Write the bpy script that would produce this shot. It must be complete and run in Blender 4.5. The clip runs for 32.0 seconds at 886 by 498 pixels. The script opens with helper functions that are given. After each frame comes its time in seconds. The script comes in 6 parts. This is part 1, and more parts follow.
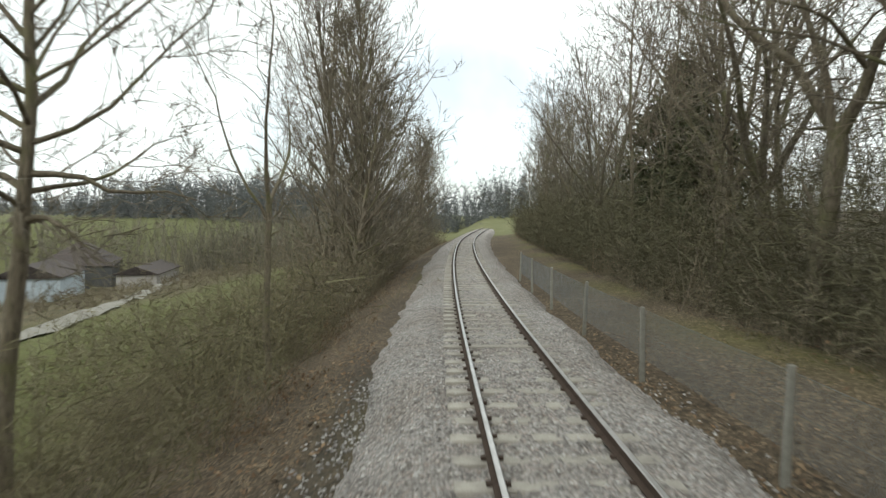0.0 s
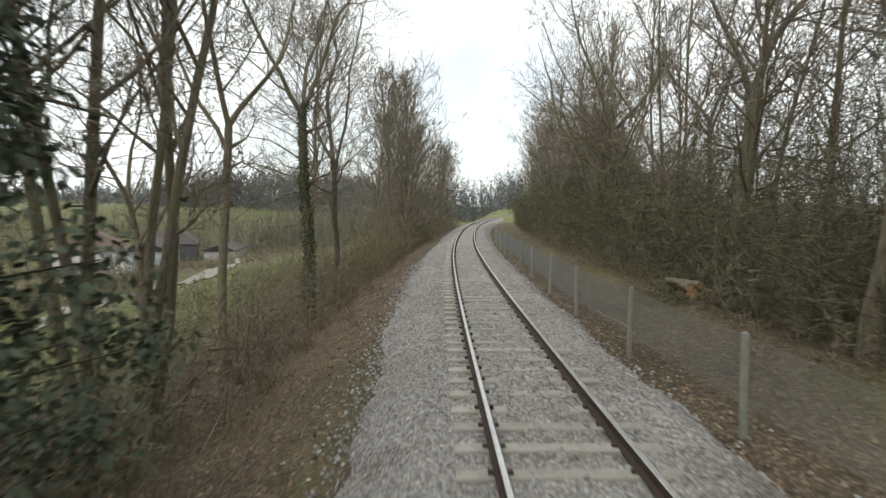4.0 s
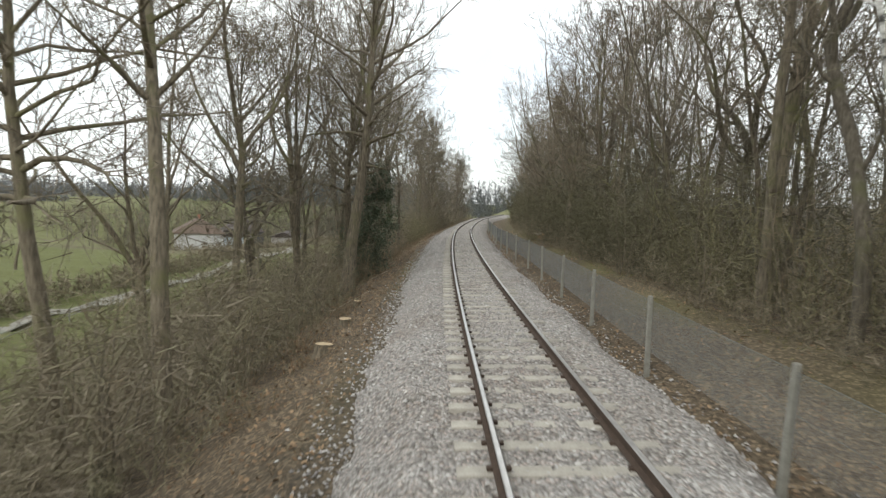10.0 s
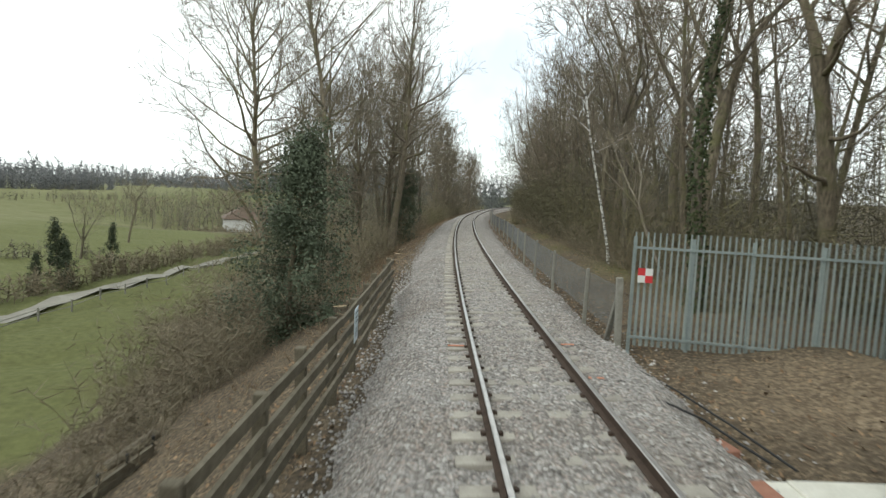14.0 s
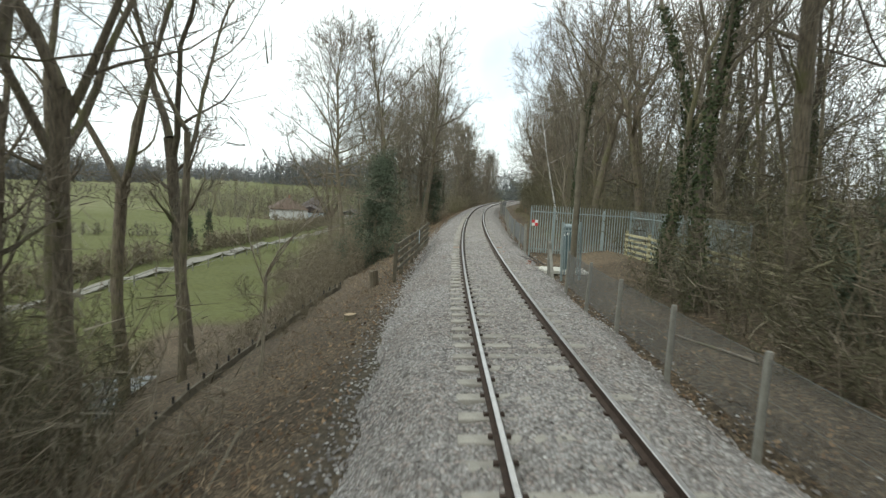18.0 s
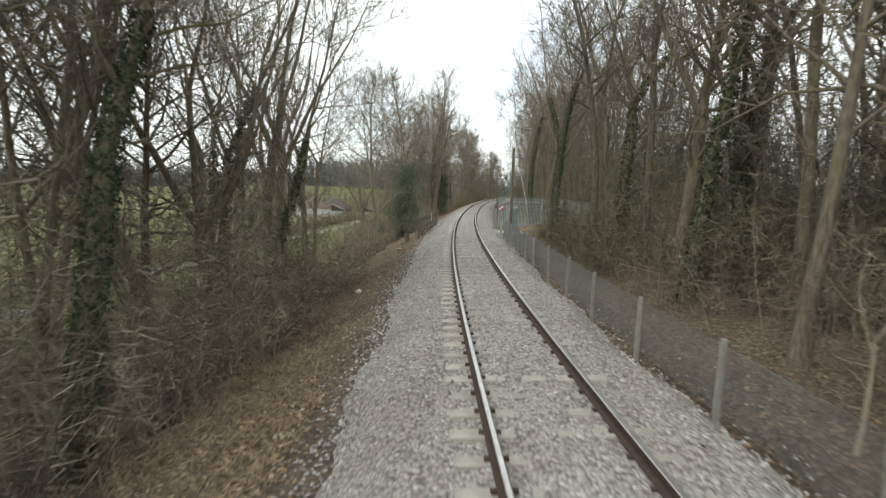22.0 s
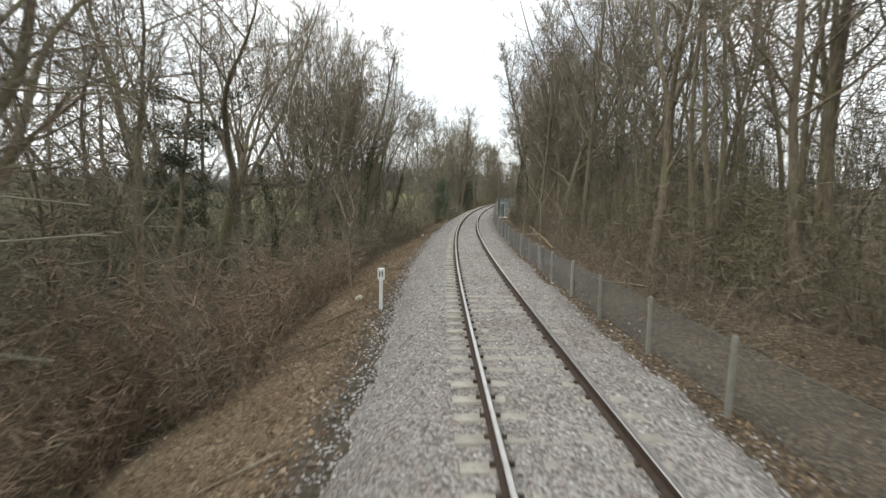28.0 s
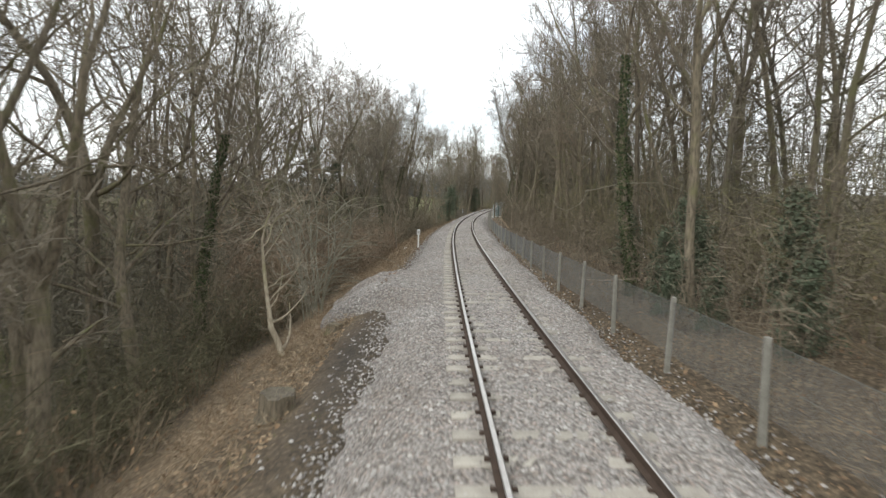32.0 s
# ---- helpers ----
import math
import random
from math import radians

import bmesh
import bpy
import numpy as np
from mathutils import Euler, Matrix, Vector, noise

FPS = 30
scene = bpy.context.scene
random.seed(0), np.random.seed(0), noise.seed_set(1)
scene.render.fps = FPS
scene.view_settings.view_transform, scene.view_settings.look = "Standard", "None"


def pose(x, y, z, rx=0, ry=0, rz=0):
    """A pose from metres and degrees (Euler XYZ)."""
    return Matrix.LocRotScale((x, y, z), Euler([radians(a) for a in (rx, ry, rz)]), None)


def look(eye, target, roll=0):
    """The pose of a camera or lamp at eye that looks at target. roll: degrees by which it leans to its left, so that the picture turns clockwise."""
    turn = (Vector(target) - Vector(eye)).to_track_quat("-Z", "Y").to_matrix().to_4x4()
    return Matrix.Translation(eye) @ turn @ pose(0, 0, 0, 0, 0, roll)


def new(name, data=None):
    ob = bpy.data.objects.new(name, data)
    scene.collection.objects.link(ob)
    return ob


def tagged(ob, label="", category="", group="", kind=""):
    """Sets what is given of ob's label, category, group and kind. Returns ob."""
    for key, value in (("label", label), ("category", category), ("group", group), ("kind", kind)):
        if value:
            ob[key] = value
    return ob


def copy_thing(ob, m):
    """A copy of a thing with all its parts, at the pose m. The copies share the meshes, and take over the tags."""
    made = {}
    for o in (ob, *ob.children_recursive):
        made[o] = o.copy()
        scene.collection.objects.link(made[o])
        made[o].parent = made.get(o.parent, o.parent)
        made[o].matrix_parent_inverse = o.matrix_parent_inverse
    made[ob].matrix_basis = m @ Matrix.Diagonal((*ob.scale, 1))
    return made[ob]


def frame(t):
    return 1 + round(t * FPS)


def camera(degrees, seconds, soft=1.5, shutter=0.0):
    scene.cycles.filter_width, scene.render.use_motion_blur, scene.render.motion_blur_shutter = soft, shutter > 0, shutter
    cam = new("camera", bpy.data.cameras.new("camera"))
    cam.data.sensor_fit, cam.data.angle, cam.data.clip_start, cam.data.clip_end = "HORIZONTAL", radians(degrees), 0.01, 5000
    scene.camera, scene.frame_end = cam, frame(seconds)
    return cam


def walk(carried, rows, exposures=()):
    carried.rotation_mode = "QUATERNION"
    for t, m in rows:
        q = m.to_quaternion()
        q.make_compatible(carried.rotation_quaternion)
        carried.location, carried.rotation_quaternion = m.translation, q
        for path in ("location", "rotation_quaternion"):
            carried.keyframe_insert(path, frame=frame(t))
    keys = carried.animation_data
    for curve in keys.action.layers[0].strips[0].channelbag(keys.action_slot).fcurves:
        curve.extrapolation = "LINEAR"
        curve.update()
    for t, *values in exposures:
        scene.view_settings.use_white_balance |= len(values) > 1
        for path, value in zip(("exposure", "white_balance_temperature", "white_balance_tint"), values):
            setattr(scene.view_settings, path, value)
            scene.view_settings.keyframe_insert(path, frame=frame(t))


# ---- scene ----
cam = camera(74.65, 32.0, soft=1.35, shutter=0.45)
# seconds, eye, then pitch, roll and yaw in degrees
ROWS = [
    (0, -1.529, 0.006, 2.608, -3.27, -0.90, -1.79),
    (0.5, -1.525, -3.176, 2.613, -3.14, -0.58, -1.29),
    (1, -1.507, -6.325, 2.617, -3.86, -1.88, -1.05),
    (1.5, -1.476, -9.441, 2.620, -3.61, -1.82, -1.00),
    (2, -1.433, -12.526, 2.621, -3.62, -2.18, -0.98),
    (2.5, -1.378, -15.573, 2.621, -3.90, -2.21, -0.67),
    (3, -1.313, -18.575, 2.620, -3.98, -2.38, -0.36),
    (3.5, -1.238, -21.531, 2.618, -4.21, -1.61, 0.04),
    (4.5, -1.064, -27.310, 2.617, -4.20, -1.22, 0.43),
    (5.5, -0.857, -32.915, 2.618, -4.20, -0.82, 0.82),
    (6, -0.743, -35.652, 2.619, -4.25, -1.70, 0.87),
    (6.5, -0.622, -38.339, 2.622, -4.34, -1.61, 1.06),
    (7, -0.495, -40.967, 2.625, -4.55, -1.51, 1.26),
    (7.5, -0.364, -43.537, 2.628, -4.54, -1.66, 1.49),
    (8, -0.228, -46.048, 2.632, -4.65, -1.80, 1.64),
    (8.5, -0.089, -48.502, 2.635, -4.52, -1.78, 1.80),
    (9, 0.053, -50.901, 2.639, -4.52, -1.85, 2.05),
    (9.5, 0.200, -53.243, 2.642, -4.39, -1.81, 2.22),
    (10, 0.349, -55.530, 2.646, -4.45, -2.07, 2.44),
    (10.5, 0.504, -57.781, 2.649, -4.43, -2.68, 2.71),
    (11, 0.664, -60.019, 2.652, -4.50, -2.86, 2.84),
    (11.5, 0.832, -62.242, 2.655, -4.59, -2.72, 3.17),
    (12, 1.006, -64.451, 2.658, -4.64, -2.14, 3.37),
    (12.5, 1.189, -66.658, 2.661, -4.61, -2.34, 3.44),
    (13, 1.381, -68.877, 2.665, -4.83, -2.13, 3.70),
    (13.5, 1.582, -71.108, 2.668, -4.95, -2.49, 3.89),
    (14, 1.794, -73.351, 2.673, -5.27, -2.71, 4.03),
    (14.5, 2.014, -75.586, 2.678, -5.25, -2.29, 4.38),
    (15.5, 2.469, -79.969, 2.690, -5.55, -2.27, 4.85),
    (16.5, 2.947, -84.263, 2.705, -5.89, -2.24, 5.31),
    (17, 3.207, -86.438, 2.718, -5.61, -1.92, 5.82),
    (17.5, 3.482, -88.640, 2.735, -5.88, -2.93, 6.18),
    (18, 3.769, -90.870, 2.754, -6.04, -2.92, 6.40),
    (18.5, 4.070, -93.131, 2.774, -5.95, -2.05, 6.46),
    (19, 4.385, -95.427, 2.797, -6.10, -2.12, 6.29),
    (19.5, 4.715, -97.759, 2.821, -5.92, -1.84, 6.39),
    (20, 5.061, -100.125, 2.846, -6.02, -1.72, 6.35),
    (20.5, 5.423, -102.524, 2.872, -6.01, -1.79, 6.60),
    (21, 5.801, -104.957, 2.899, -6.21, -2.02, 7.01),
    (21.5, 6.195, -107.423, 2.927, -6.26, -2.56, 7.12),
    (22, 6.605, -109.923, 2.957, -6.29, -1.87, 7.44),
    (22.5, 7.033, -112.459, 2.986, -6.35, -1.72, 7.62),
    (23, 7.479, -115.037, 3.017, -6.39, -1.32, 7.80),
    (23.5, 7.944, -117.656, 3.048, -6.15, -0.71, 8.28),
    (24, 8.428, -120.316, 3.079, -6.29, -0.45, 8.60),
    (24.5, 8.931, -123.010, 3.111, -6.18, -0.14, 8.97),
    (25, 9.449, -125.734, 3.142, -6.26, -0.39, 9.30),
    (25.5, 9.981, -128.487, 3.171, -5.94, 0.03, 9.56),
    (26.5, 11.091, -134.057, 3.226, -6.12, -0.86, 10.23),
    (27.5, 12.234, -139.599, 3.279, -6.30, -1.75, 10.83),
    (28, 12.814, -142.353, 3.303, -6.01, -1.30, 10.82),
    (28.5, 13.398, -145.095, 3.325, -5.80, -0.82, 11.06),
    (29, 13.989, -147.822, 3.345, -5.68, -0.70, 11.08),
    (29.5, 14.585, -150.536, 3.364, -5.64, -0.95, 11.21),
    (30, 15.187, -153.234, 3.380, -5.83, -1.65, 11.43),
    (30.5, 15.795, -155.915, 3.395, -5.55, -1.35, 11.72),
    (31, 16.411, -158.577, 3.409, -5.61, -1.30, 11.84),
    (31.5, 17.033, -161.221, 3.422, -5.41, -1.31, 12.00),
    (32, 17.662, -163.845, 3.435, -5.53, -1.47, 12.15),
]
walk(cam, [(t, pose(x, y, z, 90 + pitch, roll, yaw)) for t, x, y, z, pitch, roll, yaw in ROWS], exposures=((0, 0.02, 6500, 4), (3, 0.09, 6500, 6), (6, 0.15, 6500, 8), (8, 0.26, 6500, 8), (10, 0.2, 6500, 8), (13, 0.11, 6480, 5), (17, 0.08, 6330, 3), (20, 0.12, 6380, 4), (23, 0.36, 6480, 7), (26, 0.35, 6480, 7), (29, 0.22, 6500, 10), (32, 0.24, 6500, 10)))

# the railway: bend and gradient every 15 m, cant every 40 m, from 245 m behind to 145 m ahead of the first eye
BEND = (-0.001689, -0.001871, -0.002036, -0.002145, -0.002134, -0.001915, -0.001372, -0.000893, -0.001524, -0.001689, -0.001891, -0.001688, -0.001742, -0.001225, -0.001187, -0.001142, -0.001387, -0.001826, -0.001347, -0.001355, -0.001646, -0.001623, -0.000958, -0.000275, -0.000127, -0.000640, -0.001464)
GRADE = (-0.00003, -0.00066, -0.00135, -0.00214, -0.00304, -0.00405, -0.00506, -0.00869, -0.01029, -0.01034, -0.00882, -0.00394, -0.00218, -0.00258, -0.00110, 0.00024, -0.00141, -0.00357, -0.00179, 0.00161, 0.00177, -0.00010, -0.00170, -0.00193, -0.00116, -0.00049, -0.00042)
CANT = (-0.0064, -0.0074, -0.0097, -0.0155, -0.0495, -0.0260, -0.0155, -0.0086, -0.0049, -0.0040)

# ---- light: an overcast, bright sky with a weak, wide sun ----
world = bpy.data.worlds.new("overcast_sky")
scene.world = world
world.use_nodes = True
wn, wl = world.node_tree.nodes, world.node_tree.links
wn.clear()
sky = wn.new("ShaderNodeTexSky")
sky.sky_type, sky.sun_disc = "NISHITA", False
sky.sun_elevation, sky.sun_rotation = radians(38), radians(205)
sky.air_density, sky.dust_density = 1.0, 2.0
cloud = wn.new("ShaderNodeTexNoise")
cloud.inputs["Scale"].default_value, cloud.inputs["Detail"].default_value = 2.2, 5.0
ramp = wn.new("ShaderNodeValToRGB")
ramp.color_ramp.elements[0].position, ramp.color_ramp.elements[0].color = 0.36, (0.55, 0.55, 0.55, 1)
ramp.color_ramp.elements[1].position, ramp.color_ramp.elements[1].color = 0.52, (0.97, 0.97, 0.97, 1)
mix = wn.new("ShaderNodeMix")
mix.data_type = "RGBA"
mix.inputs["B"].default_value = (10.75, 11.1, 11.15, 1)
back = wn.new("ShaderNodeBackground")
back.inputs["Strength"].default_value = 0.125
wout = wn.new("ShaderNodeOutputWorld")
wl.new(cloud.outputs["Fac"], ramp.inputs["Fac"])
wl.new(ramp.outputs["Color"], mix.inputs["Factor"])
wl.new(sky.outputs["Color"], mix.inputs["A"])
wl.new(mix.outputs["Result"], back.inputs["Color"])
wl.new(back.outputs["Background"], wout.inputs["Surface"])
sun = new("sun", bpy.data.lights.new("sun", "SUN"))
sun.data.energy, sun.data.angle, sun.data.color = 0.9, radians(18), (1.0, 0.98, 0.93)
sun.matrix_world = look((0, 0, 60), (0 + 20 * math.sin(radians(25)), 20 * math.cos(radians(25)), 60 - 16))


# ---- materials ----
def material(name, build, rough=0.85, metal=0.0):
    m = bpy.data.materials.new(name)
    m.use_nodes = True
    t = m.node_tree
    b = t.nodes["Principled BSDF"]
    b.inputs["Roughness"].default_value, b.inputs["Metallic"].default_value = rough, metal
    b.inputs["Specular IOR Level"].default_value = 0.3
    build(t, b)
    return m


def noise_node(t, scale, detail=4.0, rough=0.6, coords="Object"):
    c = t.nodes.new("ShaderNodeTexCoord")
    n = t.nodes.new("ShaderNodeTexNoise")
    n.inputs["Scale"].default_value, n.inputs["Detail"].default_value, n.inputs["Roughness"].default_value = scale, detail, rough
    t.links.new(c.outputs[coords], n.inputs["Vector"])
    return n


def ramp_node(t, source, stops):
    r = t.nodes.new("ShaderNodeValToRGB")
    els = r.color_ramp.elements
    while len(els) < len(stops):
        els.new(0.5)
    for e, (p, c) in zip(els, stops):
        e.position, e.color = p, (*c, 1)
    t.links.new(source, r.inputs["Fac"])
    return r


def mixed(t, fac, a, b, mode="MIX"):
    m = t.nodes.new("ShaderNodeMix")
    m.data_type, m.blend_type = "RGBA", mode
    for key, v in (("Factor", fac), ("A", a), ("B", b)):
        if isinstance(v, (int, float)):
            m.inputs[key].default_value = v
        elif isinstance(v, tuple):
            m.inputs[key].default_value = (*v, 1)
        else:
            t.links.new(v, m.inputs[key])
    return m.outputs["Result"]


def bump(t, b, height, strength=0.5, distance=0.02):
    n = t.nodes.new("ShaderNodeBump")
    n.inputs["Strength"].default_value, n.inputs["Distance"].default_value = strength, distance
    t.links.new(height, n.inputs["Height"])
    t.links.new(n.outputs["Normal"], b.inputs["Normal"])


def plain(name, dark, light, scale=6.0, rough=0.85, metal=0.0, relief=0.3, per_object=0.0, streak=1.0):
    """Two colours mixed by noise at two scales, with fine relief; per_object varies the value from piece to piece."""
    def build(t, b):
        big, fine = noise_node(t, scale), noise_node(t, scale * 9, 3)
        f = t.nodes.new("ShaderNodeMath")
        f.operation = "MULTIPLY_ADD"
        f.inputs[1].default_value = 0.45
        t.links.new(fine.outputs["Fac"], f.inputs[0])
        g = t.nodes.new("ShaderNodeMath")
        g.operation = "MULTIPLY"
        g.inputs[1].default_value = 0.55
        t.links.new(big.outputs["Fac"], g.inputs[0])
        t.links.new(g.outputs[0], f.inputs[2])
        c = ramp_node(t, f.outputs[0], [(0.32, dark), (0.68, light)]).outputs["Color"]
        if per_object:
            o = t.nodes.new("ShaderNodeObjectInfo")
            r = ramp_node(t, o.outputs["Random"], [(0.0, (1 - per_object,) * 3), (1.0, (1.0, 1.0, 1.0))])
            c = mixed(t, 1.0, c, r.outputs["Color"], "MULTIPLY")
        t.links.new(c, b.inputs["Base Color"])
        if relief:
            bump(t, b, fine.outputs["Fac"], relief, 0.01)
    return material(name, build, rough, metal)


def bark_build(dark, light, moss):
    def build(t, b):
        c = t.nodes.new("ShaderNodeTexCoord")
        m = t.nodes.new("ShaderNodeMapping")
        m.inputs["Scale"].default_value = (9, 9, 1.6)
        t.links.new(c.outputs["Object"], m.inputs["Vector"])
        n = t.nodes.new("ShaderNodeTexNoise")
        n.inputs["Scale"].default_value, n.inputs["Detail"].default_value = 2.0, 6.0
        t.links.new(m.outputs["Vector"], n.inputs["Vector"])
        base = ramp_node(t, n.outputs["Fac"], [(0.3, dark), (0.7, light)]).outputs["Color"]
        patch = noise_node(t, 0.9, 4)
        mask = ramp_node(t, patch.outputs["Fac"], [(0.5, (0, 0, 0)), (0.66, (1, 1, 1))]).outputs["Color"]
        base = mixed(t, mask, base, moss)
        o = t.nodes.new("ShaderNodeObjectInfo")
        r = ramp_node(t, o.outputs["Random"], [(0.0, (0.72, 0.7, 0.68)), (0.5, (1.0, 0.94, 0.86)), (1.0, (1.15, 1.1, 1.0))])
        t.links.new(mixed(t, 1.0, base, r.outputs["Color"], "MULTIPLY"), b.inputs["Base Color"])
        bump(t, b, n.outputs["Fac"], 0.8, 0.03)
    return build


BARK = material("bark", bark_build((0.085, 0.075, 0.059), (0.235, 0.209, 0.166), (0.15, 0.152, 0.084)), 0.95)
BARK_PALE = material("pale_bark", bark_build((0.22, 0.195, 0.155), (0.46, 0.42, 0.35), (0.26, 0.26, 0.15)), 0.9)
def birch_build(t, b):
    c = t.nodes.new("ShaderNodeTexCoord")
    m = t.nodes.new("ShaderNodeMapping")
    m.inputs["Scale"].default_value = (2.2, 2.2, 6.5)
    t.links.new(c.outputs["Object"], m.inputs["Vector"])
    n = t.nodes.new("ShaderNodeTexNoise")
    n.inputs["Scale"].default_value, n.inputs["Detail"].default_value = 1.3, 4.0
    t.links.new(m.outputs["Vector"], n.inputs["Vector"])
    t.links.new(ramp_node(t, n.outputs["Fac"], [(0.40, (0.07, 0.066, 0.06)), (0.50, (0.42, 0.41, 0.38)), (0.62, (0.68, 0.67, 0.64))]).outputs["Color"], b.inputs["Base Color"])
    bump(t, b, n.outputs["Fac"], 0.5, 0.02)


BIRCH = material("birch_bark", birch_build, 0.85)


def leaf_build(a, b_, c_):
    def build(t, b):
        g = t.nodes.new("ShaderNodeNewGeometry")
        r = ramp_node(t, g.outputs["Random Per Island"], [(0.0, a), (0.55, b_), (1.0, c_)]).outputs["Color"]
        t.links.new(r, b.inputs["Base Color"])
    return build


def twig_build(a, b_, c_):
    def build(t, b):
        o = t.nodes.new("ShaderNodeObjectInfo")
        r = ramp_node(t, o.outputs["Random"], [(0.0, a), (0.5, b_), (1.0, c_)]).outputs["Color"]
        n = noise_node(t, 1.3, 3)
        v = ramp_node(t, n.outputs["Fac"], [(0.3, (0.7, 0.7, 0.7)), (0.7, (1.25, 1.22, 1.18))]).outputs["Color"]
        t.links.new(mixed(t, 1.0, r, v, "MULTIPLY"), b.inputs["Base Color"])
    return build


SPRAY_BROWN = material("brown_undergrowth", leaf_build((0.125, 0.106, 0.073), (0.195, 0.166, 0.113), (0.28, 0.24, 0.17)), 0.95)
SPRAY_GREY = material("grey_brown_woodland", leaf_build((0.09, 0.082, 0.06), (0.15, 0.136, 0.102), (0.225, 0.205, 0.158)), 0.95)
SPRAY_OLIVE = material("olive_brown_scrub", leaf_build((0.10, 0.09, 0.054), (0.165, 0.147, 0.086), (0.22, 0.202, 0.11)), 0.95)
SPRAY_MOSS = material("mossy_fawn_scrub", leaf_build((0.15, 0.136, 0.085), (0.225, 0.205, 0.13), (0.30, 0.275, 0.18)), 0.95)
SPRAY_RUSSET = material("russet_undergrowth", leaf_build((0.20, 0.145, 0.10), (0.30, 0.22, 0.155), (0.40, 0.31, 0.22)), 0.95)
SPRAY_FAWN = material("fawn_undergrowth", leaf_build((0.145, 0.125, 0.09), (0.215, 0.186, 0.136), (0.31, 0.27, 0.2)), 0.95)
SPRAY_DARK = material("dark_olive_undergrowth", leaf_build((0.068, 0.063, 0.038), (0.115, 0.106, 0.063), (0.17, 0.157, 0.098)), 0.95)
SPRAY_WHIP = material("reddish_brown_whips", leaf_build((0.115, 0.094, 0.068), (0.178, 0.149, 0.108), (0.265, 0.226, 0.168)), 0.95)
# the two far greys: distance haze is put into the colour, paler and bluer
SPRAY_HAZE = material("haze_tinted_far_trees", leaf_build((0.13, 0.135, 0.138), (0.18, 0.185, 0.188), (0.24, 0.242, 0.245)), 1.0)
SPRAY_FARWOOD = material("haze_grey_far_woodland", leaf_build((0.10, 0.108, 0.108), (0.145, 0.152, 0.152), (0.20, 0.204, 0.202)), 1.0)
SPRAY_STRAW = material("dry_grass", leaf_build((0.15, 0.108, 0.07), (0.275, 0.205, 0.135), (0.43, 0.345, 0.235)), 0.95)
PALE_TWIG = material("pale_twigs", twig_build((0.24, 0.215, 0.17), (0.30, 0.265, 0.21), (0.34, 0.30, 0.24)), 0.9)
TWIG = material("twigs", twig_build((0.145, 0.129, 0.10), (0.20, 0.176, 0.136), (0.20, 0.162, 0.122)), 0.9)
BRUSH = material("brushwood", twig_build((0.185, 0.152, 0.106), (0.225, 0.178, 0.12), (0.17, 0.157, 0.098)), 0.95)


IVY = material("ivy_leaves", leaf_build((0.028, 0.04, 0.017), (0.05, 0.067, 0.028), (0.085, 0.098, 0.042)), 0.85)
HOLLY = material("holly_leaves", leaf_build((0.062, 0.08, 0.05), (0.095, 0.117, 0.074), (0.132, 0.155, 0.104)), 0.85)
YEW_LEAF = material("yew_needles", leaf_build((0.04, 0.045, 0.022), (0.068, 0.074, 0.036), (0.105, 0.108, 0.055)), 0.85)
NEEDLES = material("conifer_needles", leaf_build((0.024, 0.034, 0.018), (0.042, 0.055, 0.028), (0.07, 0.08, 0.042)), 0.7)
TAN_LEAF = material("tan_leaves", leaf_build((0.17, 0.118, 0.073), (0.28, 0.202, 0.128), (0.43, 0.335, 0.22)), 0.9)
DEAD_LEAF = material("dead_leaves", leaf_build((0.11, 0.07, 0.042), (0.21, 0.135, 0.078), (0.36, 0.25, 0.15)), 0.9)
GRASS_BLADE = material("grass_blades", leaf_build((0.06, 0.075, 0.02), (0.14, 0.13, 0.045), (0.26, 0.21, 0.10)), 0.9)


def stone_cells(t, scale, stops):
    c = t.nodes.new("ShaderNodeTexCoord")
    v = t.nodes.new("ShaderNodeTexVoronoi")
    v.inputs["Scale"].default_value = scale
    t.links.new(c.outputs["Object"], v.inputs["Vector"])
    s = t.nodes.new("ShaderNodeSeparateColor")
    t.links.new(v.outputs["Color"], s.inputs["Color"])
    return v, ramp_node(t, s.outputs["Red"], stops).outputs["Color"]


def ballast_build(t, b):
    v, cells = stone_cells(t, 21.0, [(0.0, (0.20, 0.187, 0.175)), (0.35, (0.35, 0.332, 0.315)), (0.7, (0.46, 0.44, 0.42)), (0.93, (0.44, 0.375, 0.34)), (1.0, (0.66, 0.64, 0.61))])
    n = noise_node(t, 0.35, 5)
    wash = ramp_node(t, n.outputs["Fac"], [(0.35, (0.86, 0.825, 0.79)), (0.6, (1.05, 1.05, 1.05))]).outputs["Color"]
    gap = ramp_node(t, v.outputs["Distance"], [(0.35, (1, 1, 1)), (0.75, (0.55, 0.53, 0.5))]).outputs["Color"]
    c = mixed(t, 1.0, cells, wash, "MULTIPLY")
    t.links.new(mixed(t, 1.0, c, gap, "MULTIPLY"), b.inputs["Base Color"])
    inv = t.nodes.new("ShaderNodeMath")
    inv.operation = "SUBTRACT"
    inv.inputs[0].default_value = 1.0
    t.links.new(v.outputs["Distance"], inv.inputs[1])
    bump(t, b, inv.outputs[0], 1.0, 0.035)


BALLAST = material("ballast", ballast_build, 0.95)
STONE = material("ballast_stone", leaf_build((0.18, 0.165, 0.155), (0.35, 0.33, 0.31), (0.54, 0.52, 0.49)), 0.9)


